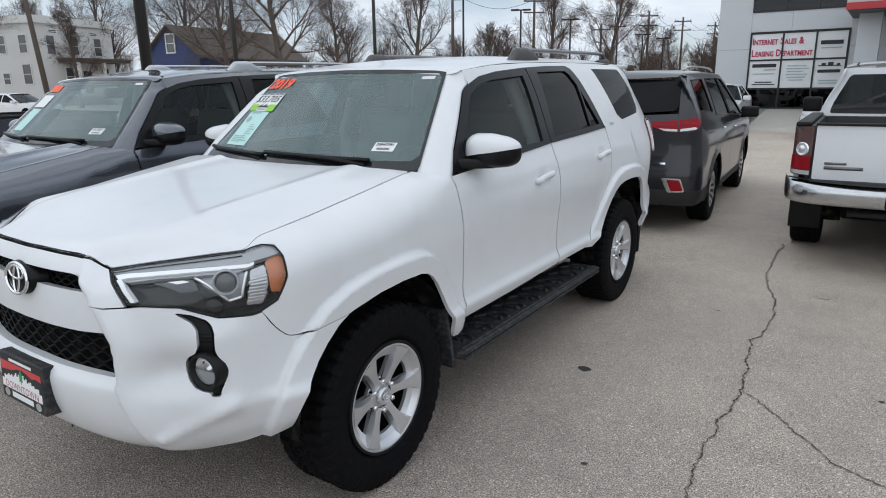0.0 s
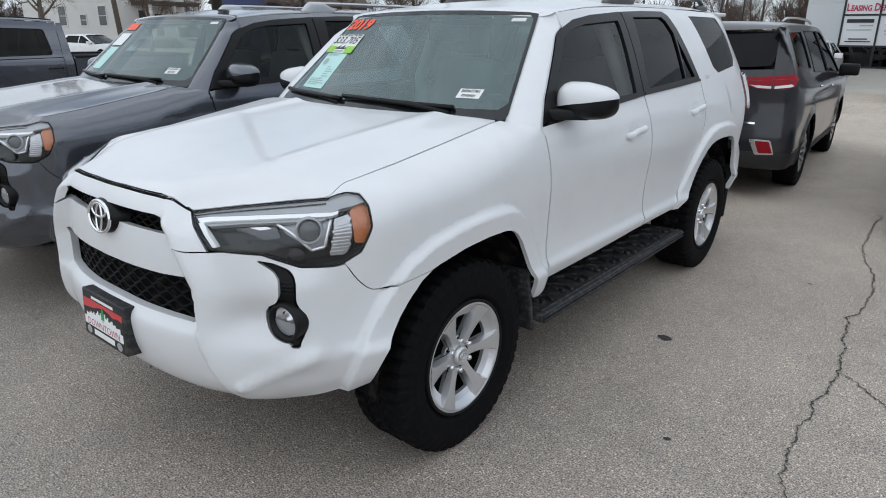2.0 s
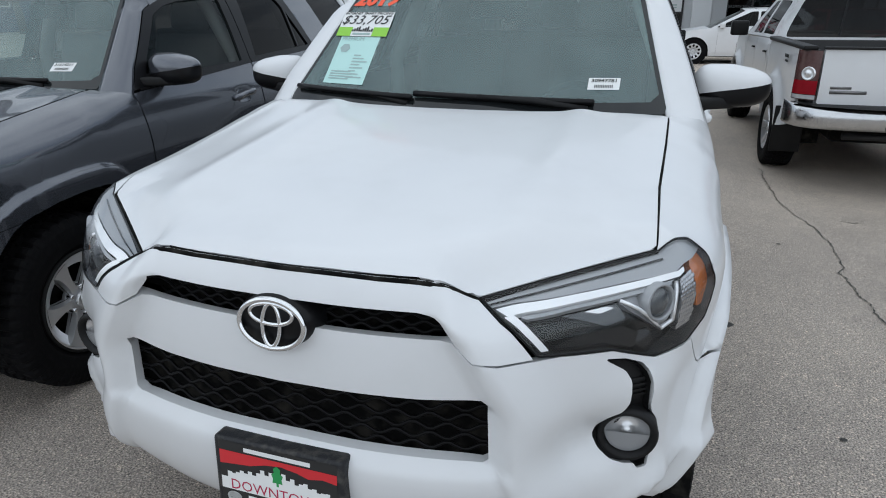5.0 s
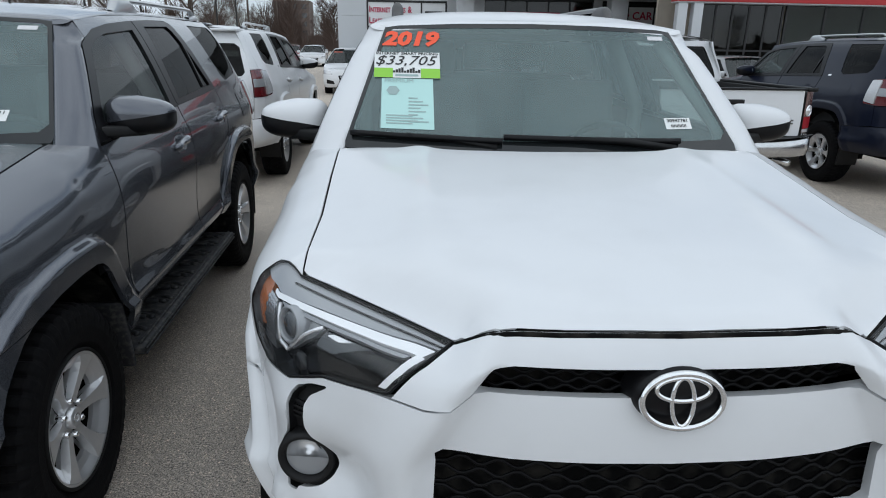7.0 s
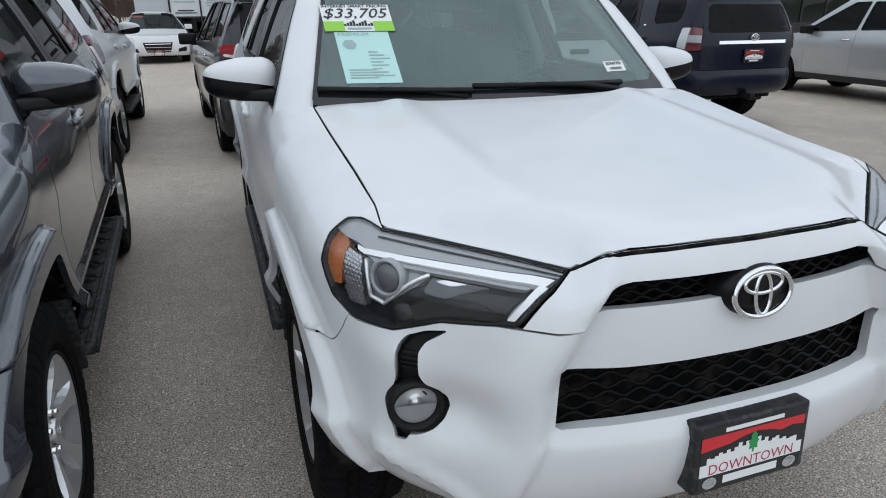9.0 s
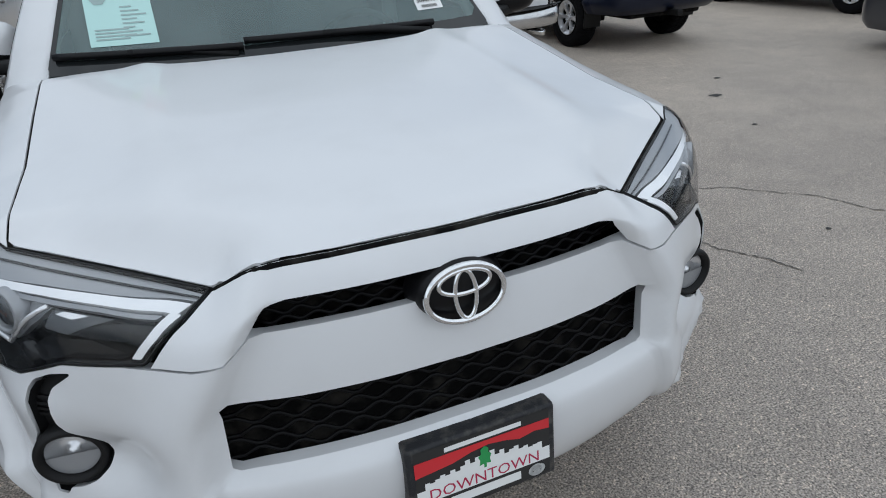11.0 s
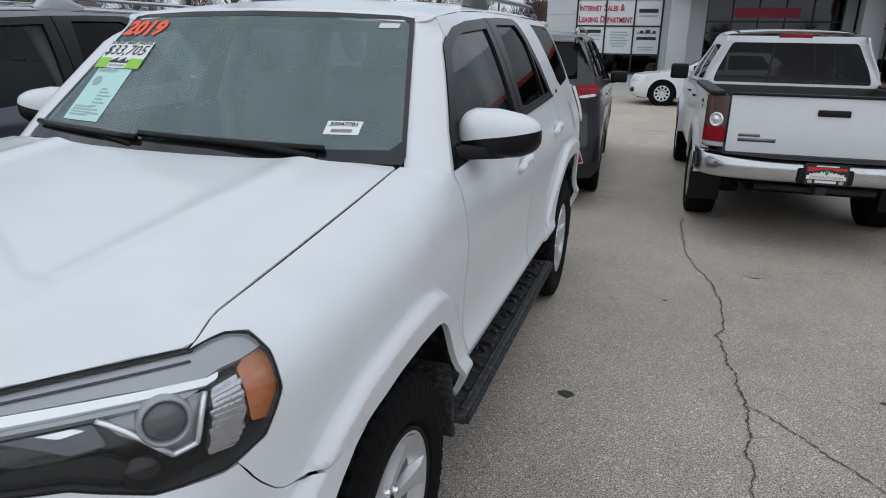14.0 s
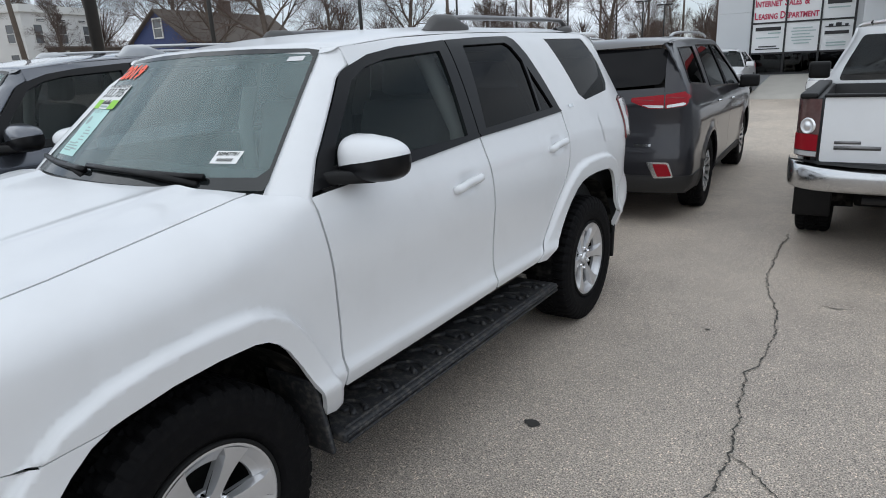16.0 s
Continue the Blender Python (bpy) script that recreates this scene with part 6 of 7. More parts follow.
def pickup(label, paint, at, plate=False):
    """A double-cab pickup truck with an open bed."""
    car = thing("pickup_truck", label, "truck")
    L = 4.42

    def side(y, z):
        """Half width of the body."""
        y, z = np.broadcast_arrays(np.asarray(y, float), np.asarray(z, float))
        x = .875 + .012 * np.sin((z - .5) * 4.2) - .055 * smooth(1.12, 1.24, z) * (y < 2.54) - .16 * smooth(1.2, 1.72, z)
        for yy in (0, 3.235):
            q = np.hypot((y - yy) / 1.0, (z - .38) / .98)
            x = x + .055 * (1 - smooth(.47, .56, q)) * smooth(.36, .42, q)
        x = x - .22 * np.clip((-.35 - y) / .62, 0, 1) ** 2.2
        return np.stack([x, y, z], -1)
    a0, a1 = arch(0, .44, .42, .38), arch(3.235, .44, .42, .38)
    wing = [(-.93, .45)] + a0 + [(.60, .42), (.60, 1.13), (.38, 1.15), (-.3, 1.08), (-.93, .98)]
    both("front_wing", panel(wing, side, (), .04, .03, .002, 0), paint, car)
    both("front_door", panel([(.605, .43), (1.50, .43), (1.50, 1.16), (.605, 1.14)], side, (), .06, .02, .003, .01), paint, car)
    both("rear_door", panel([(1.505, .43), (2.30, .43), (2.40, .6), (2.40, 1.18), (1.505, 1.16)], side, (), .06, .02, .003, .01), paint, car)
    both("cab_corner", panel([(2.405, .43), (2.53, .43), (2.53, 1.66), (2.45, 1.66), (2.405, 1.20)], side, (), .05, .02, .001, 0), paint, car)
    g1, g2 = [(.80, 1.19), (1.46, 1.20), (1.48, 1.58), (1.25, 1.57)], [(1.55, 1.205), (2.28, 1.215), (2.26, 1.57), (1.56, 1.585)]
    both("cab_side", panel([(.42, 1.15), (2.40, 1.185), (2.44, 1.66), (1.7, 1.69), (1.22, 1.66)], side, [rounded(g1, .04), rounded(g2, .04)], .05, .02, .001, 0), paint, car)
    both("side_window", panel(g1, side, (), .07, 0, -.004, .04, .006), PRIVACY, car, "dark side window")
    both("side_window", panel(g2, side, (), .07, 0, -.004, .04, .006), PRIVACY, car, "dark side window")
    for i, b in enumerate(both("bed_side", panel([(2.55, .50), (2.72, .46)] + a1 + [(L - .14, .55), (L - .14, .76), (L - .14, 1.175), (2.55, 1.19)], side, (), .045, .03, .002, 0), paint, car)):
        f = mirrored if i else (lambda g: g)
        part("bed_rail", f(block(.79, .905, 2.56, L - .03, 1.172, 1.212, .015)), BLACK, b, "black bed rail cap")
        part("bed_wall", f(block(.76, .80, 2.58, L - .03, .70, 1.18, .01)), SMOKE, b)
        part("flank_lettering", f(block(.905, .908, 3.62, 3.80, 1.07, 1.10)), INK, b)
        part("flank_lettering", f(block(.905, .908, 3.66, 3.78, 1.03, 1.05)), INK, b)
    part("bed_floor", block(-.8, .8, 2.56, L - .03, .66, .70, .01), SMOKE, car)
    part("bed_front", block(-.8, .8, 2.545, 2.58, .5, 1.175, .01), SMOKE, car)

    def gate(x, z):
        x, z = np.asarray(x, float), np.asarray(z, float)
        return np.stack([-x, L + .012 - .012 * np.abs(x) + .006 * np.sin((z - .7) * 9), z], -1)
    tg = part("tailgate", panel([(-.745, .735), (.745, .735), (.745, 1.19), (-.745, 1.19)], gate, (), .06, .05, .002, .02), paint, car, "white tailgate with a black handle")
    part("gate_cap", block(-.75, .75, L - .05, L + .018, 1.185, 1.207, .008), BLACK, tg)
    part("gate_handle", block(-.115, .115, L + .0, L + .028, 1.045, 1.095, .012), BLACK, tg, "black tailgate handle")
    for x0, x1, z0, z1 in ((.50, .66, .865, .885), (.38, .66, .825, .852), (-.66, -.40, .885, .90), (-.66, -.56, .855, .87)):
        part("gate_lettering", block(x0, x1, L + .01, L + .016, z0, z1), STEEL, tg)

    def corner(a, z):
        a, z = np.asarray(a, float), np.asarray(z, float)
        return np.stack([.915 - .155 * smooth(0, 1, a) + 0 * z, L - .165 + .175 * np.sin(np.clip(a, 0, 1) * 1.57) ** .8 + 0 * z, z], -1)
    for i in (0, 1):
        f = mirrored if i else (lambda g: g)
        lamp = part("tail_lamp", f(grid(lambda u, v: corner(u, .765 + .41 * v), np.linspace(0, 1, 9), np.linspace(0, 1, 9))), SMOKED, car, "tail lamp, smoky clear above and red below")
        part("clear_lens", f(moved(lathe([(-.01, .060), (.006, .056), (.008, .05), (.004, .046), (.0, .028), (.008, .022), (.011, .0)], 24, "y"), pose(.838, L - .030, .985, 0, 0, -36))), SILVERED, lamp, "round clear reverse lens")
        part("clear_lens", f(grid(lambda u, v: corner(u, .772 + .035 * v) + np.array((.004, .006, 0)), np.linspace(.05, .95, 7), (0, 1))), CLEAR_LENS, lamp, "smoky clear lower lens")
        part("bright_lens", f(grid(lambda u, v: corner(u, .812 + .115 * v) + np.array((.004, .006, 0)), np.linspace(.05, .95, 7), (0, 1))), RED_LENS, lamp)
        part("lamp_seam", f(grid(lambda u, v: corner(u, .807 + .004 * v) + np.array((.006, .008, 0)), np.linspace(.02, .98, 7), (0, 1))), BLACK, lamp)
        part("mirror", f(moved(block(.0, .22, -.07, .06, -.02, .17, .035, 3), Matrix.Translation((.90, .72, 1.16)))), BLACK, car, "black door mirror")
        for y in (1.36, 2.27):
            part("door_handle", f(tube([(.888, y - .1, 1.03), (.905, y, 1.035), (.888, y + .1, 1.035)], .012, 6)), BLACK, car)
        for y in (0, 3.235):
            part("wheel_well", f(moved(lathe([(.5, .05), (.5, .45), (.87, .46)], 20, "x", -.3, math.pi + .6), Matrix.Translation((0, y, .39)))), MATT, car)
            wheel(car, .785 * (1 - 2 * i), y, 1 - 2 * i, .33)
        part("mud_flap", f(moved(block(.655, .93, -.012, .012, -.28, .17, .01), pose(0, 3.72, .45, -4))), BLACK, car, "black mud flap")
        part("headlight", f(moved(block(-.15, .15, -.05, .05, -.08, .09, .03, 3), pose(.70, -.88, .88, 0, 0, 28))), CLEAR_LENS, car)
    # bumper
    def bar(u, v):
        a = math.pi * (v - .5) * 1.05
        x = .955 * math.sin(u * 1.5) / math.sin(1.5)
        y = L + .165 - .30 * abs(u) ** 5 + .045 * math.cos(a)
        return (x, y - .12, .615 + .095 * math.sin(a) + .035 * abs(u) ** 3)
    bp = part("rear_bumper", grid(bar, np.linspace(-1, 1, 35), np.linspace(0, 1, 9)), DULL_CHROME, car, "chrome rear step bumper")
    part("bumper_step", join(block(-.20, .20, L - .02, L + .110, .53, .65, .02), grid(lambda u, v: (.93 * u, L - .06 + .20 * v - .17 * abs(u) ** 3.5 * v, .712 + .03 * abs(u) ** 3 + .01 * math.sin(v * 3)), np.linspace(-1, 1, 25), np.linspace(0, 1, 5))), BLACK, bp, "black step pad")
    part("tow_hitch", join(block(-.04, .04, L - .3, L + .05, .43, .50, .008), tube([(-.45, L - .16, .44), (.45, L - .16, .44)], .03, 8)), SMOKE, car)
    part("exhaust_pipe", tube([(-.62, 3.4, .45), (-.68, L - .35, .46), (-.76, L - .1, .44)], .035, 10), CHROME, car)
    if plate:
        dealer_plate(bp, pose(.0, L + .115, .615, 0, 0, 180) @ Matrix.Scale(.93, 4), .014)
    # cab ends, roof, bonnet
    def back(u, z):
        u, z = np.broadcast_arrays(np.asarray(u, float), np.asarray(z, float))
        w = side(2.50, z)[..., 0]
        return np.stack([-u * w, 2.53 - .10 * smooth(1.2, 1.7, z) + .02 * (1 - u * u), z], -1)
    rw = rounded([(-.90, 1.20), (.90, 1.20), (.885, 1.60), (-.885, 1.60)], .05)
    part("cab_back", panel([(-1, .6), (1, .6), (1, 1.665), (-1, 1.665)], back, [rw], .07, .02, 0, 0), paint, car)
    rear = part("rear_window", panel(rw, back, (), .08, 0, -.003, 0, .004), PRIVACY, car, "dark sliding rear window")
    for u in (-.27, .27):
        part("window_bar", panel([(u - .012, 1.21), (u + .012, 1.21), (u + .012, 1.58), (u - .012, 1.58)], back, (), .1, .01, 0, 0, -.002), GLOSS_BLACK, rear)
    part("brake_lamp", block(-.16, .16, 2.40, 2.455, 1.645, 1.685, .012), RED_LENS, car, "red high brake lamp")

    def top(u, v):
        y = 1.20 + 1.24 * v
        e = side(y, 1.66 + .03 * math.sin(v * math.pi))
        return (float(e[0]) * math.sin(u * math.pi / 2), y - .07 * (1 - u * u) * (1 - v) ** 2, float(e[2]) + .055 * math.cos(u * math.pi / 2) ** .8)
    rf = part("roof", grid(top, np.linspace(-1, 1, 21), np.linspace(0, 1, 13)), paint, car)
    for u in (-.62, .62):
        part("roof_ditch", tube([tuple(Vector(top(u, v)) + Vector((0, 0, .004))) for v in np.linspace(.02, 1, 10)], .009, 5), BLACK, rf)
    lo, hi = side(.42, 1.15), side(1.20, 1.66)
    part("windshield", grid(lambda u, v: (float(lo[0] * (1 - v) + hi[0] * v) * u, float(lo[1] * (1 - v) + hi[1] * v) - .09 * (1 - u * u), float(lo[2] * (1 - v) + hi[2] * v)), np.linspace(-1, 1, 13), np.linspace(0, 1, 6)), CLEAR, car)
    part("hood", grid(lambda u, v: (float(side(-.92 + 1.34 * v, 1.0)[0]) * u, -.92 + 1.34 * v - .09 * (1 - u * u), 1.0 + .15 * math.sin(v * 1.57) + .04 * (1 - u * u)), np.linspace(-1, 1, 15), np.linspace(0, 1, 12)), paint, car)
    part("front_bumper", join(block(-.80, .80, -1.02, -.85, .45, .72, .06), block(-.5, .5, -1.0, -.9, .72, .99, .03)), paint, car)
    part("underbody", join(block(-.5, .5, -.7, L - .3, .36, .66, .03), block(-.82, .82, .5, 2.4, .44, .8, .03)), MATT, car)
    car.matrix_world = at
    return car

# ---- the parked vehicles ----
grey_suv = suv("slate grey sport-utility vehicle with silver roof rails and price papers", SLATE, pose(-2.535, 0, 0, 0, 0, 2.4), "31614211", silver_rails=True)


def repainted(ob, m, old, fresh, label):
    """A copy of a car in another colour."""
    twin = copy_thing(ob, m)
    twin["label"] = label
    for o in twin.children_recursive:
        if o.type == "MESH" and o.material_slots and o.material_slots[0].material == old:
            o.material_slots[0].link = "OBJECT"
            o.material_slots[0].material = fresh
    return twin


repainted(grey_suv, pose(-2.99, 9.19, 0, 0, 0, 180.5), SLATE, WHITE, "white sport-utility vehicle seen from behind, with silver roof rails")
navy = repainted(grey_suv, pose(5.70, 8.92, 0, 0, 0, 180), SLATE, NAVY, "dark navy sport-utility vehicle with a dealer plate on its tailgate")
dealer_plate(navy, pose(0, 3.875, .97, 0, 0, 180) @ Matrix.Scale(.95, 4), .02)
auto(CROSSOVER, "charcoal crossover with red tail lamps and chrome reflector frames", CHARCOAL, pose(-.27, 8.95, 0, 0, 0, 183.5))
auto(CROSSOVER, "silver crossover with ten-spoke wheels, seen from the side", SILVER, pose(10.60, 8.40, 0, 0, 0, 180))
pickup("white double-cab pickup truck with a chrome rear bumper", WHITE, pose(2.60, 8.87, .055, 0, 0, 181.6), plate=True)
pickup("dark grey double-cab pickup truck, parked beside the grey vehicle", SLATE, pose(-9.0, -.2, .055, 0, 0, 1))
auto(SALOON, "white saloon car with silver wheels in front of the showroom", WHITE, pose(1.36, 18.95, 0, 0, 0, -90))
auto(SALOON, "white saloon car with a black grille and a red plate", WHITE, pose(-2.40, 20.9, 0, 0, 0, 4), plate=True, red_sticker=True)
auto(SALOON, "dark grey saloon car parked on the open lot", DARK, pose(8.16, -.11, 0))
far_car = auto(SALOON, "white saloon car parked at the far end of the lot", WHITE, pose(-7.3, 47, 0, 0, 0, 6))
CRIMSON = material("crimson_paint", (.22, .012, .02), .3, coat=1, vary=.1)
repainted(far_car, pose(-9.8, 52, 0, 0, 0, 4), WHITE, CRIMSON, "red saloon car parked at the far end of the lot")
repainted(far_car, pose(-8.9, 60, 0, 0, 0, 2), WHITE, SILVER, "silver saloon car parked at the far end of the lot")
repainted(far_car, pose(-12.6, 58, 0, 0, 0, 8), WHITE, DARK, "dark saloon car parked at the far end of the lot")
repainted(far_car, pose(-35, 15.2, 0, 0, 0, 110), WHITE, WHITE, "white saloon car parked by the road")
repainted(far_car, pose(5.2, 16.2, 0, 0, 0, 6), WHITE, CRIMSON, "dark red saloon car parked behind the pickup truck")
repainted(far_car, pose(8.6, 14.3, 0, 0, 0, 3), WHITE, SILVER, "pale saloon car parked beside the red one")
repainted(far_car, pose(15.2, 9.6, 0, 0, 0, -80), WHITE, WHITE, "white saloon car parked across the far side")

# ---- ground ----
def asphalt():
    """Worn, sun-bleached asphalt: pale stones in a grey binder, broad stains and tyre-dark lanes."""
    m = bpy.data.materials.new("worn_asphalt")
    m.use_nodes = True
    t = m.node_tree
    b = t.nodes["Principled BSDF"]
    b.inputs["Roughness"].default_value = .66
    c = t.nodes.new("ShaderNodeTexCoord")

    def noise_at(scale, detail=4, rough=.6):
        n = t.nodes.new("ShaderNodeTexNoise")
        n.inputs["Scale"].default_value, n.inputs["Detail"].default_value, n.inputs["Roughness"].default_value = scale, detail, rough
        t.links.new(c.outputs["Object"], n.inputs["Vector"])
        return n.outputs[0]

    def ramp(src, stops):
        r = t.nodes.new("ShaderNodeValToRGB")
        r.color_ramp.elements[0].position, r.color_ramp.elements[0].color = stops[0][0], (*stops[0][1], 1)
        r.color_ramp.elements[1].position, r.color_ramp.elements[1].color = stops[-1][0], (*stops[-1][1], 1)
        for p, col in stops[1:-1]:
            e = r.color_ramp.elements.new(p)
            e.color = (*col, 1)
        t.links.new(src, r.inputs[0])
        return r.outputs[0]

    def blend(kind, fac, a, d):
        x = t.nodes.new("ShaderNodeMixRGB")
        x.blend_type = kind
        x.inputs[0].default_value = fac
        t.links.new(a, x.inputs[1])
        t.links.new(d, x.inputs[2])
        return x.outputs[0]
    stones = t.nodes.new("ShaderNodeTexVoronoi")
    stones.inputs["Scale"].default_value = 105
    t.links.new(c.outputs["Object"], stones.inputs["Vector"])
    bed = ramp(noise_at(150, 2, .5), [(.33, (.085, .074, .063)), (.45, (.278, .245, .217)), (.55, (.372, .330, .294)), (.68, (.62, .56, .50))])
    grain = ramp(stones.outputs["Color"], [(.0, (.28, .28, .29)), (.20, (.85, .85, .85)), (.7, (1.05, 1.04, 1.02)), (.95, (1.75, 1.70, 1.60))])
    col = blend("MULTIPLY", .85, bed, grain)
    col = blend("MULTIPLY", .8, col, ramp(noise_at(.55, 5), [(.3, (.80, .80, .81)), (.7, (1.12, 1.11, 1.09))]))
    col = blend("MULTIPLY", .55, col, ramp(noise_at(3.2, 8, .7), [(.28, (.72, .72, .72)), (.55, (1.0, 1.0, 1.0)), (.8, (1.12, 1.12, 1.12))]))
    # gradually paler and warmer towards +y, with a wavering edge
    split, span = t.nodes.new("ShaderNodeSeparateXYZ"), t.nodes.new("ShaderNodeMapRange")
    wavy = t.nodes.new("ShaderNodeMath")
    wavy.operation = "MULTIPLY_ADD"
    wavy.inputs[1].default_value = 3.0
    t.links.new(c.outputs["Object"], split.inputs[0])
    t.links.new(noise_at(.7, 4), wavy.inputs[0])
    t.links.new(split.outputs[1], wavy.inputs[2])
    span.inputs[1].default_value, span.inputs[2].default_value = .2, 8.0
    span.inputs[3].default_value, span.inputs[4].default_value = 0, 1
    t.links.new(wavy.outputs[0], span.inputs[0])
    pale = t.nodes.new("ShaderNodeMixRGB")
    pale.blend_type = "MULTIPLY"
    pale.inputs[2].default_value = (1.52, 1.49, 1.42, 1)
    t.links.new(span.outputs[0], pale.inputs[0])
    t.links.new(col, pale.inputs[1])
    col = pale.outputs[0]
    t.links.new(col, b.inputs["Base Color"])
    bp = t.nodes.new("ShaderNodeBump")
    bp.inputs["Strength"].default_value, bp.inputs["Distance"].default_value = .55, .004
    t.links.new(stones.outputs["Distance"], bp.inputs["Height"])
    t.links.new(bp.outputs[0], b.inputs["Normal"])
    return m


ground = tagged(part("ground", rect(-260, 260, -260, 260, 8, 8), asphalt()), "worn pale asphalt of the car lot", "ground", kind="structure")
TAR = material("dark_crack", (.060, .056, .050), .95, vary=.4, scale=30)
GRIT = material("pale_grit", (.36, .33, .29), .95, vary=.25, scale=40)
OIL = material("oil_stain", (.035, .033, .031), .7, vary=.4, scale=30)


def crack(line, wide, seed, z=.004):
    """A meandering crack of uneven width along a line."""
    rng = random.Random(seed)
    pts = []
    for (ax, ay), (bx, by) in zip(line[:-1], line[1:]):
        n = max(2, int(math.hypot(bx - ax, by - ay) / .013))
        pts += [(ax + (bx - ax) * i / n, ay + (by - ay) * i / n) for i in range(n)]
    pts.append(line[-1])
    vs, fs, drift = [], [], 0
    for i, (x, y) in enumerate(pts):
        a, b = pts[max(0, i - 1)], pts[min(len(pts) - 1, i + 1)]
        d = Vector((b[0] - a[0], b[1] - a[1])).normalized()
        drift = drift * .90 + rng.uniform(-.0095, .0095)
        end = min(1, i / 4, (len(pts) - 1 - i) / 4 + .15)
        w = wide * (.25 + rng.random() ** 2 * 1.5) * end
        cx, cy = x - d.y * drift, y + d.x * drift
        vs += [(cx - d.y * w, cy + d.x * w, z), (cx + d.y * w, cy - d.x * w, z)]
    fs = [(2 * i, 2 * i + 1, 2 * i + 3, 2 * i + 2) for i in range(len(pts) - 1)]
    return vs, fs


MAIN = [(1.75, 5.34), (1.76, 4.24), (1.84, 3.67), (1.94, 3.4), (1.98, 2.9), (1.94, 2.37), (1.96, 2.1), (1.985, 1.67), (1.97, 1.25), (1.95, .9), (1.98, .55), (2.05, .38), (2.12, .25), (2.2, .02)]
BRANCH = [(1.99, 1.66), (2.22, 1.45), (2.37, 1.25), (2.52, 1.10), (2.76, .98), (2.95, .74), (3.08, .46), (3.26, .16), (3.5, -.1)]
for i, (line, wide) in enumerate(((MAIN, .0042), (BRANCH, .0026), ([(2.13, 3.60), (2.22, 3.585), (2.33, 3.60)], .005), ([(.9, 12.2), (2.4, 12.0)], .012))):
    part("crack", crack(line, wide * 1.7, 40 + i, .003), GRIT, ground, "pale crumbled edge of a crack")
    part("crack", crack(line, wide, 40 + i, .0045), TAR, ground, "thin dark crack in the asphalt")


def blot(x, y, r, seed, z=.004):
    rng = random.Random(seed)
    n = 18
    return [(x + r * (.7 + .5 * rng.random()) * math.cos(2 * math.pi * i / n) * 1.3, y + r * (.7 + .5 * rng.random()) * math.sin(2 * math.pi * i / n), z) for i in range(n)], [tuple(range(n))]


for i, (x, y, r) in enumerate(((1.18, 1.465, .030), (1.62, 2.9, .012), (4.35, 2.85, .05), (2.62, 1.9, .012), (3.9, 1.95, .02), (2.9, 2.6, .012), (4.9, 3.4, .03), (1.55, .55, .012), (2.7, .3, .014))):
    part("oil_spot", blot(x, y, r, i), OIL, ground, "small dark oil spot")
pebbles = []
rng = random.Random(7)
for _ in range(150):
    x, y = rng.uniform(1.05, 4.5), rng.uniform(-.6, 4.0)
    r = rng.uniform(.0025, .006)
    pebbles.append(([(x - r, y - r, .0), (x + r, y - r * .6, .0), (x + r * .7, y + r, .0), (x - r * .8, y + r * .8, .0), (x, y, r * 1.3)], [(0, 1, 4), (1, 2, 4), (2, 3, 4), (3, 0, 4)]))
tagged(part("loose_gravel", join(*pebbles), GRIT, None, "", True), "loose pale gravel scattered on the asphalt", "gravel", kind="stuff")

# ---- showroom ----
PANEL = material("light_grey_metal_panel", (.52, .54, .56), .45, metal=.1, vary=.03, scale=.8, bump=.05, bump_scale=30)
CONCRETE = material("pale_concrete", (.44, .42, .38), .9, vary=.12, scale=2, bump=.4, bump_scale=60)
RED_PANEL = material("red_metal_fascia", (.42, .03, .035), .4, vary=.05)
MULLION = material("dark_mullion", (.03, .03, .032), .4, metal=.5, vary=.1)
SHOW_GLASS = glass("showroom_glass", (.20, .23, .24))
VINYL = material("frosted_white_vinyl", (.72, .73, .74), .5, vary=.02)
# ROOM and WARM carry the rooms' dimness and lamplight in their colour
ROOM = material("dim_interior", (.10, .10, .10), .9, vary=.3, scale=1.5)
WARM = material("lit_interior_wall", (.42, .38, .32), .9, vary=.35, scale=.9)


def slab(name, x0, x1, y0, y1, z0, z1, mat, parent=None, label="", r=0.0):
    return part(name, block(x0, x1, y0, y1, z0, z1, r), mat, parent, label, not r)


pavement = tagged(part("pavement", grid(lambda u, v: (u, (20.9, 21.0, 21.15, 24.9, 33.0)[int(v)], (-.02, .10, .12, .54, .56)[int(v)]), np.linspace(-1.3, 40, 30), range(5)), CONCRETE), "pale concrete apron that slopes up to the showroom", "pavement", kind="structure")
show = thing("showroom", "light grey panelled car showroom with red lettered windows", "building", kind="structure")
FY = 38.5
# wall panels with open joints round the sign windows and the entrance
for x0, x1, z0, z1 in ((-6.1, -4.40, 0, 3.2), (-6.1, -4.40, 3.21, 6.4), (-6.1, -4.40, 6.41, 9.2), (-4.39, -2.4, 4.1, 5.12), (-2.39, .35, 4.1, 5.12), (-4.39, .35, 7.0, 9.2), (.36, 2.6, 0, 3.2), (.36, 2.6, 3.21, 6.4), (.36, 2.6, 6.41, 9.2), (2.61, 9.2, 5.2, 9.2), (9.21, 30, 4.3, 9.2), (9.21, 9.7, 0, 4.29)):
    slab("wall_panel", x0, x1, FY, FY + .18, z0, z1, PANEL, show)
slab("wall_core", -6.05, 30, FY + .12, FY + .16, 4.2, 9.1, MULLION, show)
slab("side_wall", -6.1, -5.9, FY + .19, FY + 22, 0, 9.2, PANEL, show)
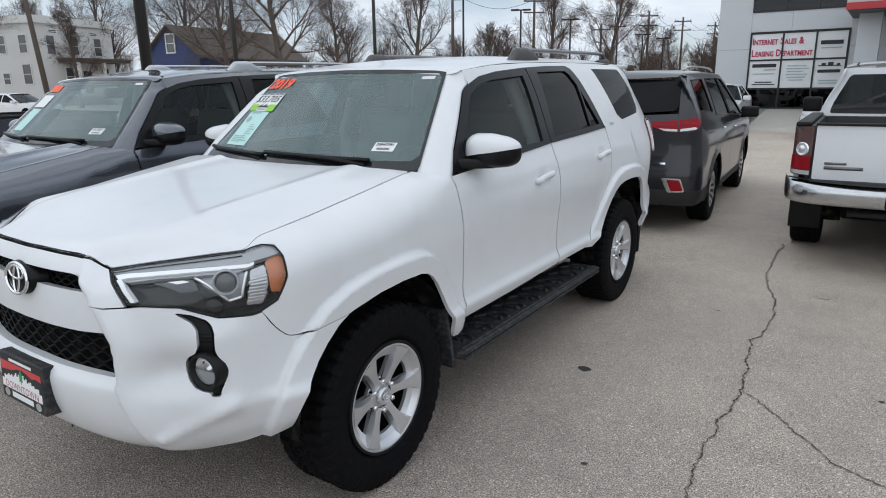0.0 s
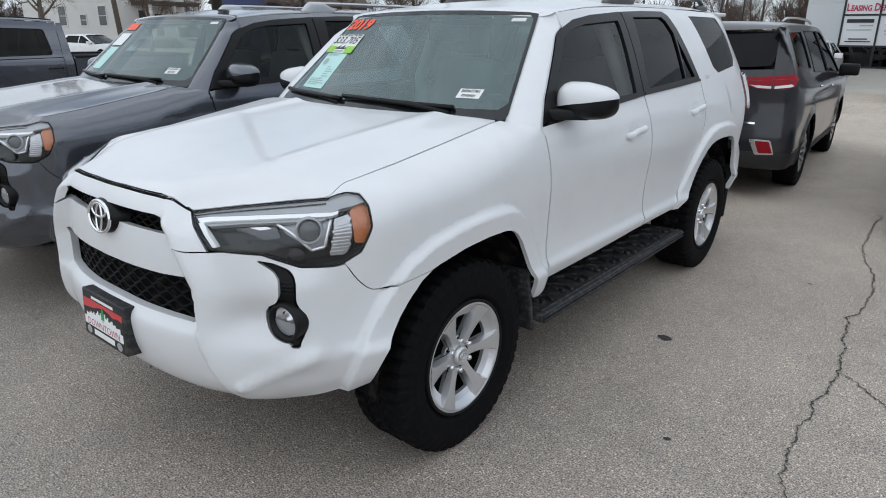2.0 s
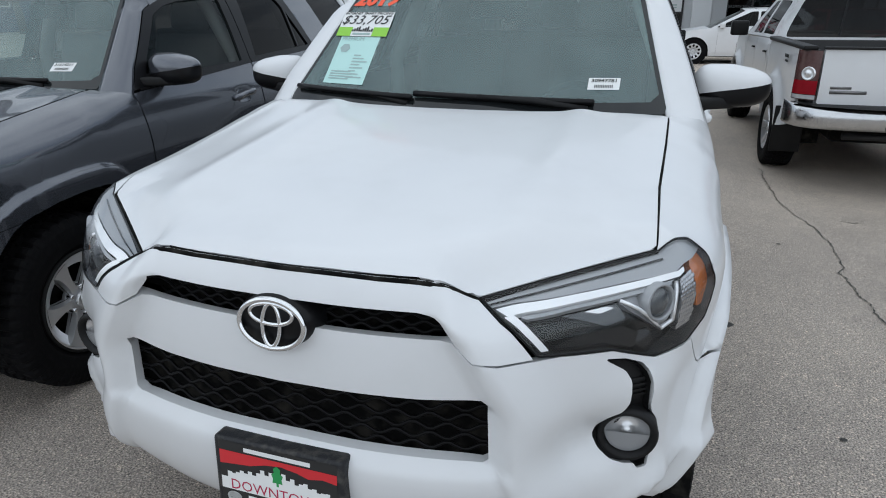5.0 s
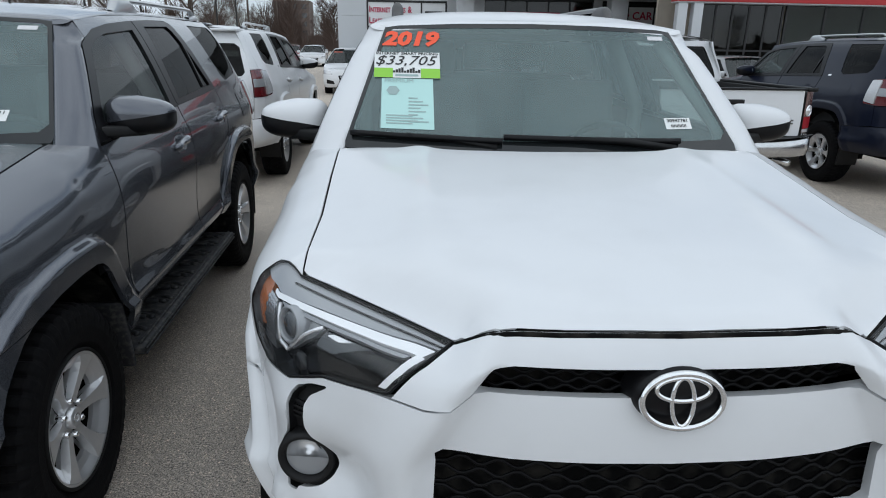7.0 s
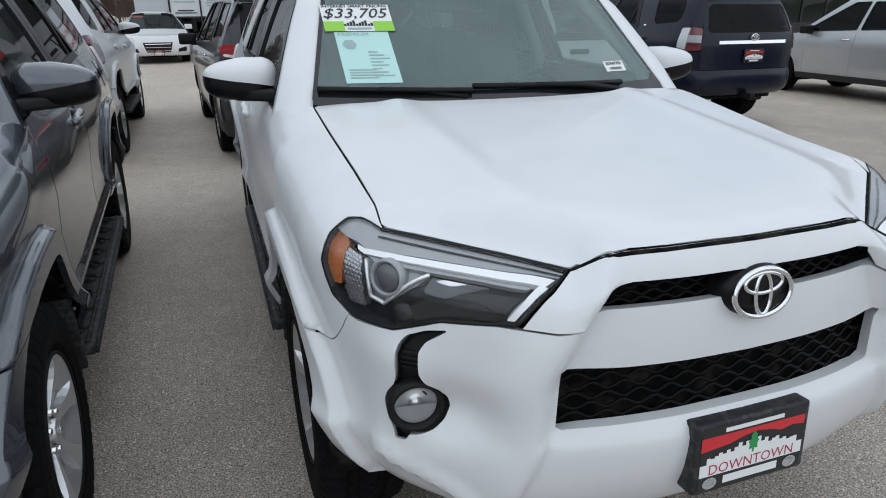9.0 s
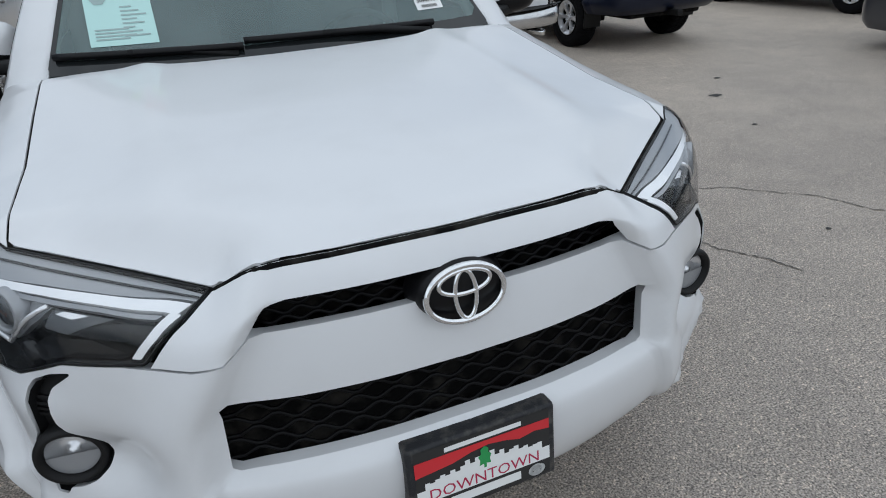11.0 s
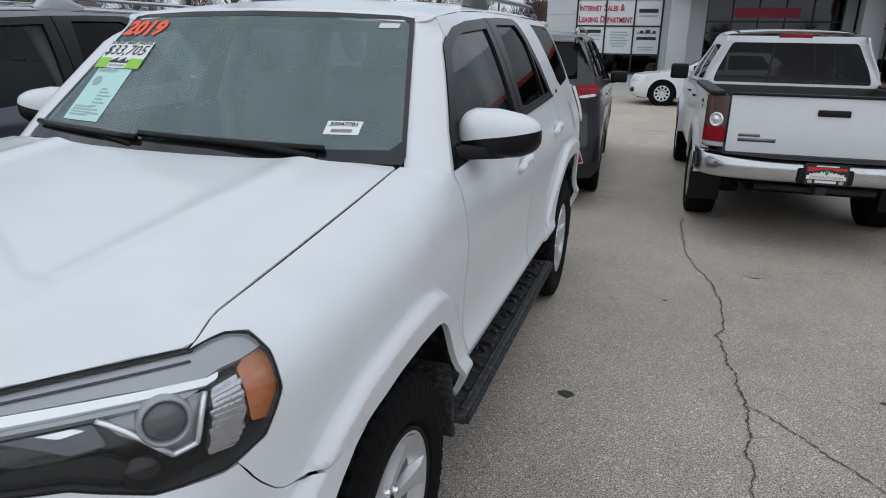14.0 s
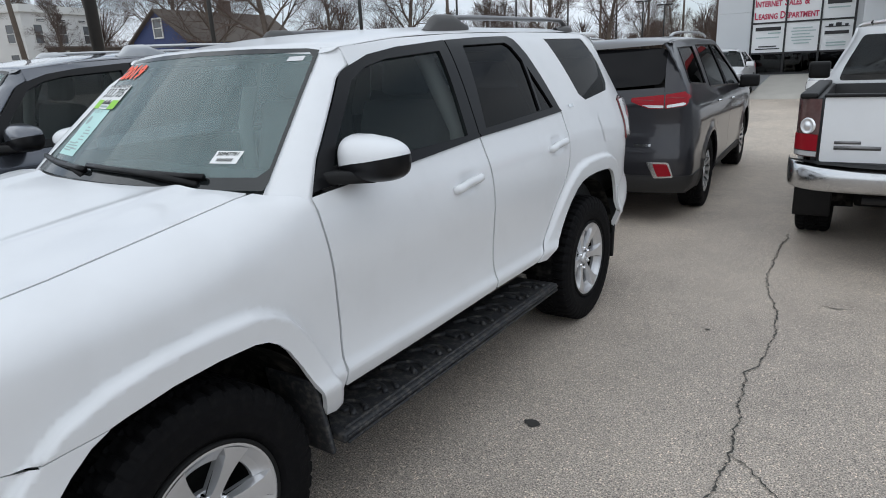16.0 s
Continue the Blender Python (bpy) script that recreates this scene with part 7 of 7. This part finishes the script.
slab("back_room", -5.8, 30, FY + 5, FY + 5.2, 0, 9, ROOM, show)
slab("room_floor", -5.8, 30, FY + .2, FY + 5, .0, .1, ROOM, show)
slab("flat_roof", -6.1, 30, FY + .19, FY + 22, 9.0, 9.2, PANEL, show)


def glazing(name, xs, zs, y, fills, parent, label):
    """A window wall: mullions, and a pane or a printed sheet in each bay."""
    w = part(name, join(*[block(x - .045, x + .045, y - .03, y + .08, zs[0], zs[-1]) for x in xs], *[block(xs[0], xs[-1], y - .025, y + .075, z - .045, z + .045) for z in zs]), MULLION, parent, label, True)
    for i in range(len(xs) - 1):
        for j in range(len(zs) - 1):
            f = fills(i, j)
            slab("pane", xs[i] + .045, xs[i + 1] - .045, y + .012, y + .03, zs[j] + .045, zs[j + 1] - .045, f, w)
    return w


def wall_words(text, size, x, z, y, mat, parent, bold=.012, name="sign_words", label=""):
    v, f = lettering(text, size, bold)
    return part(name, ([(a + x, y, b + z) for a, b, _ in v], f), mat, parent, label, True)


XS = (-4.34, -2.74, -1.16, .30)
sign = glazing("sign_window", XS, (.05, 1.08, 2.60, 4.02), FY - .02, lambda i, j: VINYL if j else SHOW_GLASS, show, "dark framed window with frosted white lettered sheets")
# large and small capitals of the heading, run across two bays
def caps(words, x, z, big, small, narrow=1.0):
    """Small capitals, set from the left."""
    for w in words.split():
        for k, ch in enumerate((w[0], w[1:])):
            if not ch:
                continue
            v, f = lettering(ch, big if k == 0 else small, .012)
            lo, hi = min(p[0] for p in v), max(p[0] for p in v)
            part("sign_words", ([((a - lo) * narrow + x, FY - .035, b + z) for a, b, _ in v], f), SIGN_RED, sign, "crimson sign lettering", True)
            x += (hi - lo) * narrow + .025
        x += .10


caps("INTERNET SALES &", -4.24, 3.42, .50, .375, .72)
caps("LEASING DEPARTMENT", -4.24, 2.80, .50, .375, .72)
for x0, x1, z0, z1, m in ((-4.15, -2.95, 2.22, 2.40, MULLION), (-3.55, -2.95, 2.06, 2.12, INK_GREY), (-4.1, -3.0, 1.85, 1.90, INK_GREY), (-3.95, -3.1, 1.40, 1.46, MULLION), (-4.1, -2.95, 1.28, 1.33, MULLION),
                          (-2.4, -1.5, 2.25, 2.30, INK_GREY), (-2.45, -1.35, 2.10, 2.15, INK_GREY), (-2.4, -1.6, 1.95, 2.0, INK_GREY), (-2.45, -1.4, 1.80, 1.85, INK_GREY), (-2.4, -1.5, 1.65, 1.70, INK_GREY), (-2.3, -1.6, 1.50, 1.55, INK_GREY),
                          (-.95, .08, 3.32, 3.52, MULLION), (-.9, .05, 3.12, 3.18, INK_GREY), (-.95, .1, 2.22, 2.27, MULLION), (-.8, -.6, 2.27, 2.38, MULLION), (-.5, -.25, 2.27, 2.42, MULLION), (-.1, .05, 2.27, 2.36, MULLION), (-.95, .1, 1.88, 2.04, MULLION), (-.85, .0, 1.45, 1.51, INK_GREY), (-.85, .0, 1.32, 1.37, INK_GREY)):
    slab("print_bar", x0, x1, FY - .036, FY - .033, z0, z1, m, sign)
glazing("upper_window", (-4.34, -2.74, -1.16, .30), (5.15, 6.95), FY - .02, lambda i, j: SHOW_GLASS, show, "upper row of dark framed windows")
glazing("entrance_window", (2.62, 3.9, 5.2, 6.5, 7.8, 9.2), (.12, 2.3, 2.9, 5.15), FY + .3, lambda i, j: SHOW_GLASS, show, "dark glazed showroom entrance")
slab("entrance_sign", 4.0, 7.2, FY + .22, FY + .25, 3.1, 3.6, SIGN_RED, show, "red lettered bar over the entrance")
car_sign = glazing("sign_window", (9.75, 11.3, 12.9, 14.5), (.05, 1.08, 2.60, 4.02), FY - .02, lambda i, j: VINYL if j else SHOW_GLASS, show, "dark framed window with frosted white lettered sheets")
wall_words("USED CAR", .62, 11.35, 3.28, FY - .035, SIGN_RED, car_sign, label="crimson sign lettering")
wall_words("CENTER", .62, 11.1, 2.74, FY - .035, SIGN_RED, car_sign, label="crimson sign lettering")
# portico
for x in (.75, 9.4):
    slab("portico_column", x, x + .95, 35.6, 36.6, .15, 4.6, PANEL, show, "square panelled portico column", .03)
slab("portico_roof", .3, 11, 33.5, FY, 4.6, 6.2, PANEL, show, "", .03)
slab("portico_edge", .3, 11, 33.38, 33.49, 4.55, 4.85, RED_PANEL, show, "red edge of the portico")
slab("portico_soffit", .35, 10.95, 33.55, FY - .05, 4.53, 4.59, MULLION, show)
# projecting wing with a red fascia
wing_b = thing("showroom_wing", "showroom wing with dark glazing under a red fascia", "building", kind="structure")
slab("fascia", 11.5, 46, 29.2, 30.0, 3.75, 4.5, RED_PANEL, wing_b, "red metal fascia", .02)
slab("parapet", 11.5, 46, 29.6, 30.1, 4.5, 6.4, PANEL, wing_b, "", .02)
slab("soffit", 11.5, 46, 29.25, 30.0, 3.70, 3.745, PANEL, wing_b)
for x in (11.6, 12.35):
    slab("wing_column", x, x + .45, 29.3, 29.7, 0, 3.7, PANEL, wing_b, "", .02)
glazing("wing_window", tuple(np.linspace(12.9, 17.0, 6)), (.12, 1.6, 3.70), 29.98, lambda i, j: SHOW_GLASS, wing_b, "dark wing glazing")
glazing("wing_window", tuple(np.linspace(17.2, 44, 15)), (.6, 3.70), 29.98, lambda i, j: CLEAR, wing_b, "showroom display window")
slab("wing_room", 12, 46, 33, 33.2, 0, 6, WARM, wing_b)
slab("wing_floor", 12, 46, 30.1, 33, 0, .1, CONCRETE, wing_b)
slab("wing_sill", 17.1, 44.1, 29.95, 30.1, 0, .58, MULLION, wing_b)
slab("wing_side", 45.8, 46, 30.1, 42, 0, 6.4, PANEL, wing_b)
slab("wing_top", 11.5, 46, 30.1, 42, 6.2, 6.4, PANEL, wing_b)

# the showroom stands half a metre above the lot, on a plinth
def shrunk(x, y, z, k, shift=0.0):
    return Matrix.Translation((x + shift, y, z)) @ Matrix.Scale(k, 4) @ Matrix.Translation((-x, -y, -z))


slab("plinth", -6.1, 30, FY + .02, FY + .16, -.83, -.002, PANEL, show)
slab("side_plinth", -6.1, -5.95, FY + .17, FY + 22, -.83, -.002, PANEL, show)
slab("wing_plinth", 11.5, 46, 29.3, 42, -.83, -.002, CONCRETE, wing_b)
show.matrix_world = shrunk(2.42, -1.37, 1.63, .66)
wing_b.matrix_world = shrunk(-.51, -1.95, 1.61, .66, .3)

# ---- houses over the road ----
STUCCO = material("pale_grey_stucco", (.60, .60, .59), .9, vary=.06, scale=.6, bump=.3, bump_scale=8)
BLUE = material("blue_painted_boards", (.032, .048, .13), .7, vary=.12, scale=1.5)
BRICK = material("dark_brown_brick", (.125, .098, .085), .9, vary=.3, scale=3)
SHINGLE = material("grey_brown_shingles", (.105, .088, .075), .95, vary=.25, scale=2.5, bump=.5, bump_scale=6)
PANE = material("dark_house_window", (.05, .055, .06), .1, coat=.6, vary=.2)
TRIM = material("white_painted_trim", (.62, .62, .60), .6, vary=.03)


def house_window(parent, m, x, z, wide=.9, high=1.6):
    w = part("window", moved(join(block(x - wide / 2 - .1, x + wide / 2 + .1, -.06, .0, z - .1, z), block(x - wide / 2 - .1, x + wide / 2 + .1, -.06, .0, z + high, z + high + .1), block(x - wide / 2 - .1, x - wide / 2, -.06, 0, z, z + high), block(x + wide / 2, x + wide / 2 + .1, -.06, 0, z, z + high), block(x - wide / 2, x + wide / 2, -.045, 0, z + high / 2 - .03, z + high / 2 + .03)), m), TRIM, parent, "", True)
    part("pane", moved(block(x - wide / 2, x + wide / 2, -.02, .01, z, z + high), m), PANE, w, "", True)


def white_house():
    h = thing("house", "pale grey two-storey house with a flat parapet and a porch", "house")
    m = pose(-65.6, 29.7, 0, 0, 0, 197)  # x runs left along the broad side, the narrow front faces the lot
    part("wall", block(0, 13, -9.5, 0, 0, 7.8), STUCCO, h, "", True)
    part("parapet", join(block(-.25, 13.25, -9.75, .25, 7.8, 8.05), block(-.1, 13.1, -9.6, .1, 8.05, 8.5)), TRIM, h, "", True)
    side = pose(0, 0, 0, 0, 0, 180)
    for x in (-1.6, -4.3, -7.2, -10.2):
        house_window(h, side, x, 5.1)
        house_window(h, side, x, 2.2, 1.0 if x != -4.3 else .8, 1.8 if x != -4.3 else 1.0)
    front = pose(0, 0, 0, 0, 0, 270)
    for x in (1.6, 4.4, 7.4):
        house_window(h, front, x, 5.0, .9, 1.7)
    for x in (2, 4.5, 7):
        house_window(h, front, x, 7.0, .9, .25)
    porch = part("porch_roof", join(block(-2.6, .0, -9.0, -2.2, 4.2, 4.45), block(-2.75, .0, -9.15, -2.05, 4.45, 4.6)), SHINGLE, h, "", True)
    for y in (-8.8, -5.6, -2.4):
        part("porch_column", block(-2.4, -2.15, y - .12, y + .12, 1.2, 4.2), TRIM, h, "", True)
    part("porch_floor", block(-2.6, 0, -9.0, -2.2, .9, 1.2), CONCRETE, h, "", True)
    for k in range(5):
        part("porch_step", block(-2.6 - .3 * (5 - k), -2.6, -6.4, -4.8, 0, .2 * (k + 1) - .02), CONCRETE, h, "", True)
    part("door", block(-.05, .02, -6.1, -5.1, 1.2, 3.4), PANE, h, "", True)
    for y in (-8.0, -3.4):
        house_window(h, front, -y, 2.0, .9, 1.7)
    h.matrix_world = m
    return h


def gable_house():
    h = thing("house", "blue gabled house with a brown shingle roof", "house")
    w, l, e, r = 5.6, 13.0, 4.1, 6.3
    part("wall", ([(0, 0, 0), (w, 0, 0), (w, 0, e), (w / 2, 0, r), (0, 0, e)], [(0, 1, 2, 3, 4)]), BLUE, h, "blue gable end", True)
    part("wall", block(.02, w - .02, .02, 5, 0, e), BLUE, h, "", True)
    part("wall", block(.02, w - .02, 5, l, 0, e), BRICK, h, "brown side wall", True)
    for s in (-1, 1):
        v = [(w / 2, -.35, r + .05), (w / 2, l + .3, r + .05), (w / 2 + s * (w / 2 + .4), l + .3, e - .22), (w / 2 + s * (w / 2 + .4), -.35, e - .22)]
        part("roof", (v + [(x, y, z - .12) for x, y, z in v], [(0, 1, 2, 3), (4, 5, 6, 7), (0, 3, 7, 4), (1, 2, 6, 5), (2, 3, 7, 6)]), SHINGLE, h, "", True)
    gable = pose(0, -.01, 0)
    for x, z in ((1.5, 1.9), (4.1, 1.9), (2.8, 4.3)):
        house_window(h, gable, x, z, .8, 1.3)
    flank = pose(w, 0, 0, 0, 0, 90)
    for x in (2.0, 6.6, 9.6):
        house_window(h, flank, x, 1.7, 1.7, 1.5)
    part("chimney", block(w / 2 - .4, w / 2 + .4, 7, 7.8, r - .6, r + 1.0), BRICK, h, "", True)
    h.matrix_world = pose(-47.2, 29.3, 0, 0, 0, 9.5)
    return h


white_house()
gable_house()
brick = thing("brick_building", "low brown brick building behind the lot", "building")
part("wall", block(38, 70, 20, 27, 0, 6.5), BRICK, brick, "", True)
part("roof", block(37.6, 70.4, 19.6, 27.4, 6.5, 6.9), CONCRETE, brick, "", True)
for k in range(5):
    part("window", block(37.95, 38.0, 20.8 + 1.25 * k, 21.6 + 1.25 * k, 2.0, 4.2), PANE, brick, "", True)
tower = thing("apartment_tower", "far brown apartment tower", "building")
part("wall", block(-46, -34, 236, 246, 0, 15.5), BRICK, tower, "", True)
for k in range(5):
    for j in range(4):
        part("window", block(-45.3 + 2.9 * j, -43.6 + 2.9 * j, 235.9, 236, 1.5 + 2.8 * k, 3.0 + 2.8 * k), PANE, tower, "", True)

# ---- poles ----
WOOD = material("weathered_pole_wood", (.10, .08, .065), .9, vary=.3, scale=4)
POLE = material("dark_bronze_metal", (.030, .029, .028), .5, metal=.4, vary=.15)


def polar(bearing, dist):
    """A place by its bearing in degrees left of +y from the lot's corner, and its distance."""
    return 2.46 - dist * math.sin(radians(bearing)), -1.86 + dist * math.cos(radians(bearing))


def utility_pole(bearing, dist, high, arms=1, lean=0.0):
    p = thing("utility_pole", "tall weathered wooden utility pole with crossarms", "pole", "utility poles")
    part("pole", tube([(0, 0, 0), (0, 0, high * .5), (0, 0, high)], [.17, .14, .11], 10), WOOD, p)
    for k in range(arms):
        part("crossarm", block(-1.1, 1.1, -.06, .06, high - .6 - 1.1 * k, high - .46 - 1.1 * k), WOOD, p)
        for x in (-.95, .0, .95):
            part("insulator", tube([(x, 0, high - .46 - 1.1 * k), (x, 0, high - .22 - 1.1 * k)], [.05, .04], 6), CONCRETE, p)
    x, y = polar(bearing, dist)
    p.matrix_world = pose(x, y, 0, 0, lean, bearing + 15)
    return x, y, high


def lot_lamp(bearing, dist, high):
    p = thing("lot_lamp", "tall dark lamp post with flat twin heads", "street lamp", "lot lamps")
    part("pole", tube([(0, 0, 0), (0, 0, high)], [.085, .07], 10), POLE, p)
    part("lamp_head", join(block(-.75, -.12, -.18, .18, high - .04, high + .08, .03), block(.12, .75, -.18, .18, high - .04, high + .08, .03), block(-.14, .14, -.05, .05, high - .02, high + .05)), POLE, p)
    x, y = polar(bearing, dist)
    p.matrix_world = pose(x, y, 0, 0, 0, bearing)


near_post = thing("sign_post", "thick dark steel post beside the lot", "pole")
part("pole", tube([(0, 0, 0), (0, 0, 9)], [.108, .104], 20), POLE, near_post)
part("base_plate", block(-.3, .3, -.3, .3, 0, .03, .005), POLE, near_post)
near_post.matrix_world = pose(*polar(57.9, 14.2), 0, 0, 0, 20)
ends = []
for b, d, hi, n, lean in ((64.8, 48, 11.5, 1, -4), (33.2, 62, 11, 2, 0), (26.4, 70, 11.2, 3, 0), (17.2, 85, 9.6, 2, 0), (14.6, 95, 9.6, 2, 0), (12.2, 105, 9.6, 2, 0), (20.9, 82, 8.0, 1, 0)):
    ends.append(utility_pole(b, d, hi, n, lean))
for b, d, hi in ((51.2, 26, 7.5), (39.8, 30, 7.6), (32.3, 48, 7.3), (27.5, 52, 6.9), (23.4, 60, 6.8), (19.6, 64, 6.4), (17.6, 70, 6.0), (16.0, 74, 5.8)):
    lot_lamp(b, d, hi)
WIRE = material("black_cable", (.02, .02, .02), .6, vary=.1)
for (ax, ay, ah), (bx, by, bh) in zip(ends[1:-2], ends[2:-1]):
    for off, drop in ((-.9, .35), (.9, .35), (0, 1.5)):
        pts = [(ax + (bx - ax) * t + off * .6, ay + (by - ay) * t + off * .3, (ah - drop) * (1 - t) + (bh - drop) * t - 1.1 * math.sin(math.pi * t)) for t in np.linspace(0, 1, 13)]
        tagged(part("overhead_cable", tube(pts, .018, 4), WIRE), "black overhead cable between utility poles", "cable", "overhead cables")

# ---- bare trees ----
BARK = material("grey_brown_bark", (.105, .085, .070), .95, vary=.3, scale=5, bump=.4, bump_scale=20)
TWIG = material("reddish_brown_twigs", (.100, .070, .058), .95, vary=.3, scale=3)


def bare_tree(seed, high, spread, trunk_r, droop=0.0):
    """A leader with limbs that fork into ever finer twigs, as two sets of geometry."""
    rng = random.Random(seed)
    wood, fine = [], []

    def grow(p, d, length, r, level):
        n = (9, 5, 3, 2, 1, 1)[level]
        pts, q = [tuple(p)], Vector(p)
        for k in range(n):
            sway = Vector((rng.uniform(-1, 1), rng.uniform(-1, 1), rng.uniform(-1, 1))) * (.09, .17, .22, .26, .3, .3)[level]
            lift = Vector((0, 0, (.05, .10, .06, .04 - droop * .2, -droop * .35, -droop * .5)[level]))
            d = (d + sway + lift).normalized()
            q = q + d * length / n
            pts.append(tuple(q))
        rs = [r * (1 - (.80 if level < 3 else .5) * k / n) for k in range(n + 1)]
        (wood if level < 2 else fine).append(tube(pts, rs, (9, 6, 4, 3, 3, 3)[level]))
        if level == 5:
            return
        kids = (14, 8, 6, 5, 4)[level]
        for k in range(kids):
            t = (.20 + .80 * (k + rng.random()) / kids) if level else (.24 + .76 * (k + rng.random() * .8) / kids)
            t = min(.995, t)
            i = min(n - 1, int(t * n))
            base = Vector(pts[i]).lerp(Vector(pts[i + 1]), t * n - i)
            axis = (Vector(pts[i + 1]) - Vector(pts[i])).normalized()
            a = rng.uniform(0, 2 * math.pi) if level else k * 2.4 + rng.uniform(-.5, .5)
            across = axis.cross(Vector((math.cos(a), math.sin(a), .3))).normalized()
            open_to = radians((68 - 42 * t if level == 0 else 48 - 16 * t) * rng.uniform(.8, 1.2)) * spread
            nd = (axis * math.cos(open_to) + across * math.sin(open_to)).normalized()
            reach = high * .50 * spread * (1.05 - .68 * t) if level == 0 else length * rng.uniform(.46, .70) * (1.1 - .40 * t)
            grow(base, nd, reach, max(.0085 if level < 3 else .0055, rs[i] * rng.uniform(.42, .6)), level + 1)
    grow(Vector((0, 0, 0)), Vector((rng.uniform(-.05, .05), rng.uniform(-.05, .05), 1)).normalized(), high * .88, trunk_r, 0)
    return join(*wood), join(*fine)


def tree(seed, high, spread, r, droop, label):
    t = thing("tree", label, "tree", "bare trees")
    wood, fine = bare_tree(seed, high, spread, r, droop)
    part("trunk", wood, BARK, t)
    part("crown", fine, TWIG, t, "fine bare twigs")
    return t


kinds = [tree(3, 12.5, 1.0, .30, .05, "broad bare tree with a spreading crown"), tree(11, 12.0, .72, .24, .25, "slim bare tree with drooping twigs"), tree(23, 10.5, .9, .24, .0, "bare tree with upright twigs")]
spots = [(0, 47.3, 44, .95, 0), (1, 36.6, 50, .92, 40), (1, 24.8, 58, .95, 150), (2, 20.3, 60, .98, 80), (0, 55.5, 62, 1.0, 200), (0, 60.5, 84, 1.1, 60), (2, 66.0, 90, 1.1, 120), (0, 43, 70, .9, 290), (2, 30.5, 85, .8, 10),
         (2, 28.2, 90, .8, 210), (2, 15.2, 92, .75, 260), (0, 70, 70, .9, 300), (2, 33.5, 95, .75, 100), (2, 17.8, 80, .75, 30), (0, 51.5, 52, .85, 20), (1, 62.8, 66, .7, 350), (2, 12.5, 120, .8, 50), (2, 8, 150, 1.0, 140), (0, 5, 160, 1.0, 240)]
for n, (k, b, d, size, turn) in enumerate(spots):
    x, y = polar(b, d)
    m = pose(x, y, 0, 0, 0, turn) @ Matrix.Scale(size, 4)
    if n < 1:
        kinds[0].matrix_world = m
    elif n == 1:
        kinds[1].matrix_world = m
    elif n == 3:
        kinds[2].matrix_world = m
    else:
        c = copy_thing(kinds[k], m)
        c.scale = (size, size, size)
rng = random.Random(5)
thicket = []


def stroke(x, y, z, tx, ty, tz, w):
    """A thin tapering shoot."""
    thicket.append(([(x - w, y, z), (x + w, y, z), (tx, ty, tz), (x, y - w, z), (x, y + w, z)], [(0, 1, 2), (3, 4, 2)]))


# shoots past 84 degrees are unseen, added as a dark horizon for reflections
for k in range(260):
    a = rng.uniform(-4, 82) if k < 215 else rng.uniform(84, 356)
    x, y = polar(a, rng.uniform(88, 150))
    h = rng.uniform(4.5, 11.5) * (.75 + .25 * math.sin(a * .7) ** 2)
    wide = h * rng.uniform(.28, .42)
    stroke(x, y, 0, x, y, h * .7, .16)
    for _ in range(250):
        t = rng.uniform(.15, .80)
        b, reach = rng.uniform(0, 6.283), wide * rng.uniform(.2, 1.15) * (1.1 - .9 * abs(t - .45))
        ex, ey, ez = x + math.cos(b) * reach, y + math.sin(b) * reach, h * min(1.0, t + rng.uniform(.10, .30))
        k0 = rng.uniform(.05, .6)
        stroke(x + (ex - x) * k0, y + (ey - y) * k0, h * t * .92 + (ez - h * t * .92) * k0 * .7, ex, ey, ez, rng.uniform(.025, .05))
for _ in range(11000):
    a = rng.uniform(-4, 84) if rng.random() < .75 else rng.uniform(84, 356)
    x, y = polar(a, rng.uniform(95, 135))
    h = rng.uniform(1.8, 6.0) * (.7 + .3 * math.sin(a * .9) ** 2)
    stroke(x, y, h * rng.uniform(0, .55), x + rng.uniform(-1.2, 1.2), y + rng.uniform(-1.2, 1.2), h, rng.uniform(.02, .045))
tagged(part("far_woods", join(*thicket), TWIG, None, "", True), "far belt of bare brown woods and scrub", "woods", kind="stuff")
SCRUB = material("brown_scrub", (.085, .066, .055), 1.0, vary=.45, scale=.35)
scrub = []
# a full ring; its unseen part is added for the paint to mirror
for k in range(180):
    a = k * 2 + rng.uniform(-.6, .6)
    x, y = polar(a, rng.uniform(136, 150))
    h = rng.uniform(2.0, 4.4)
    w = rng.uniform(3.5, 6)
    tx, ty = math.cos(radians(a)), math.sin(radians(a))
    n = 8
    vs = []
    for i in range(n + 1):
        t = -1 + 2 * i / n
        vs += [(x + tx * w * t, y + ty * w * t, 0), (x + tx * w * t, y + ty * w * t, h * (1 - t * t) ** .5 * rng.uniform(.75, 1.1) + .05), (x + tx * w * t - ty * 2, y + ty * w * t + tx * 2, 0)]
    scrub.append((vs, [f for i in range(n) for f in ((3 * i, 3 * i + 3, 3 * i + 4, 3 * i + 1), (3 * i + 1, 3 * i + 4, 3 * i + 5, 3 * i + 2))]))
tagged(part("far_scrub", join(*scrub), SCRUB, None, "", False), "far brown hedge and scrub along the horizon", "woods", kind="stuff")
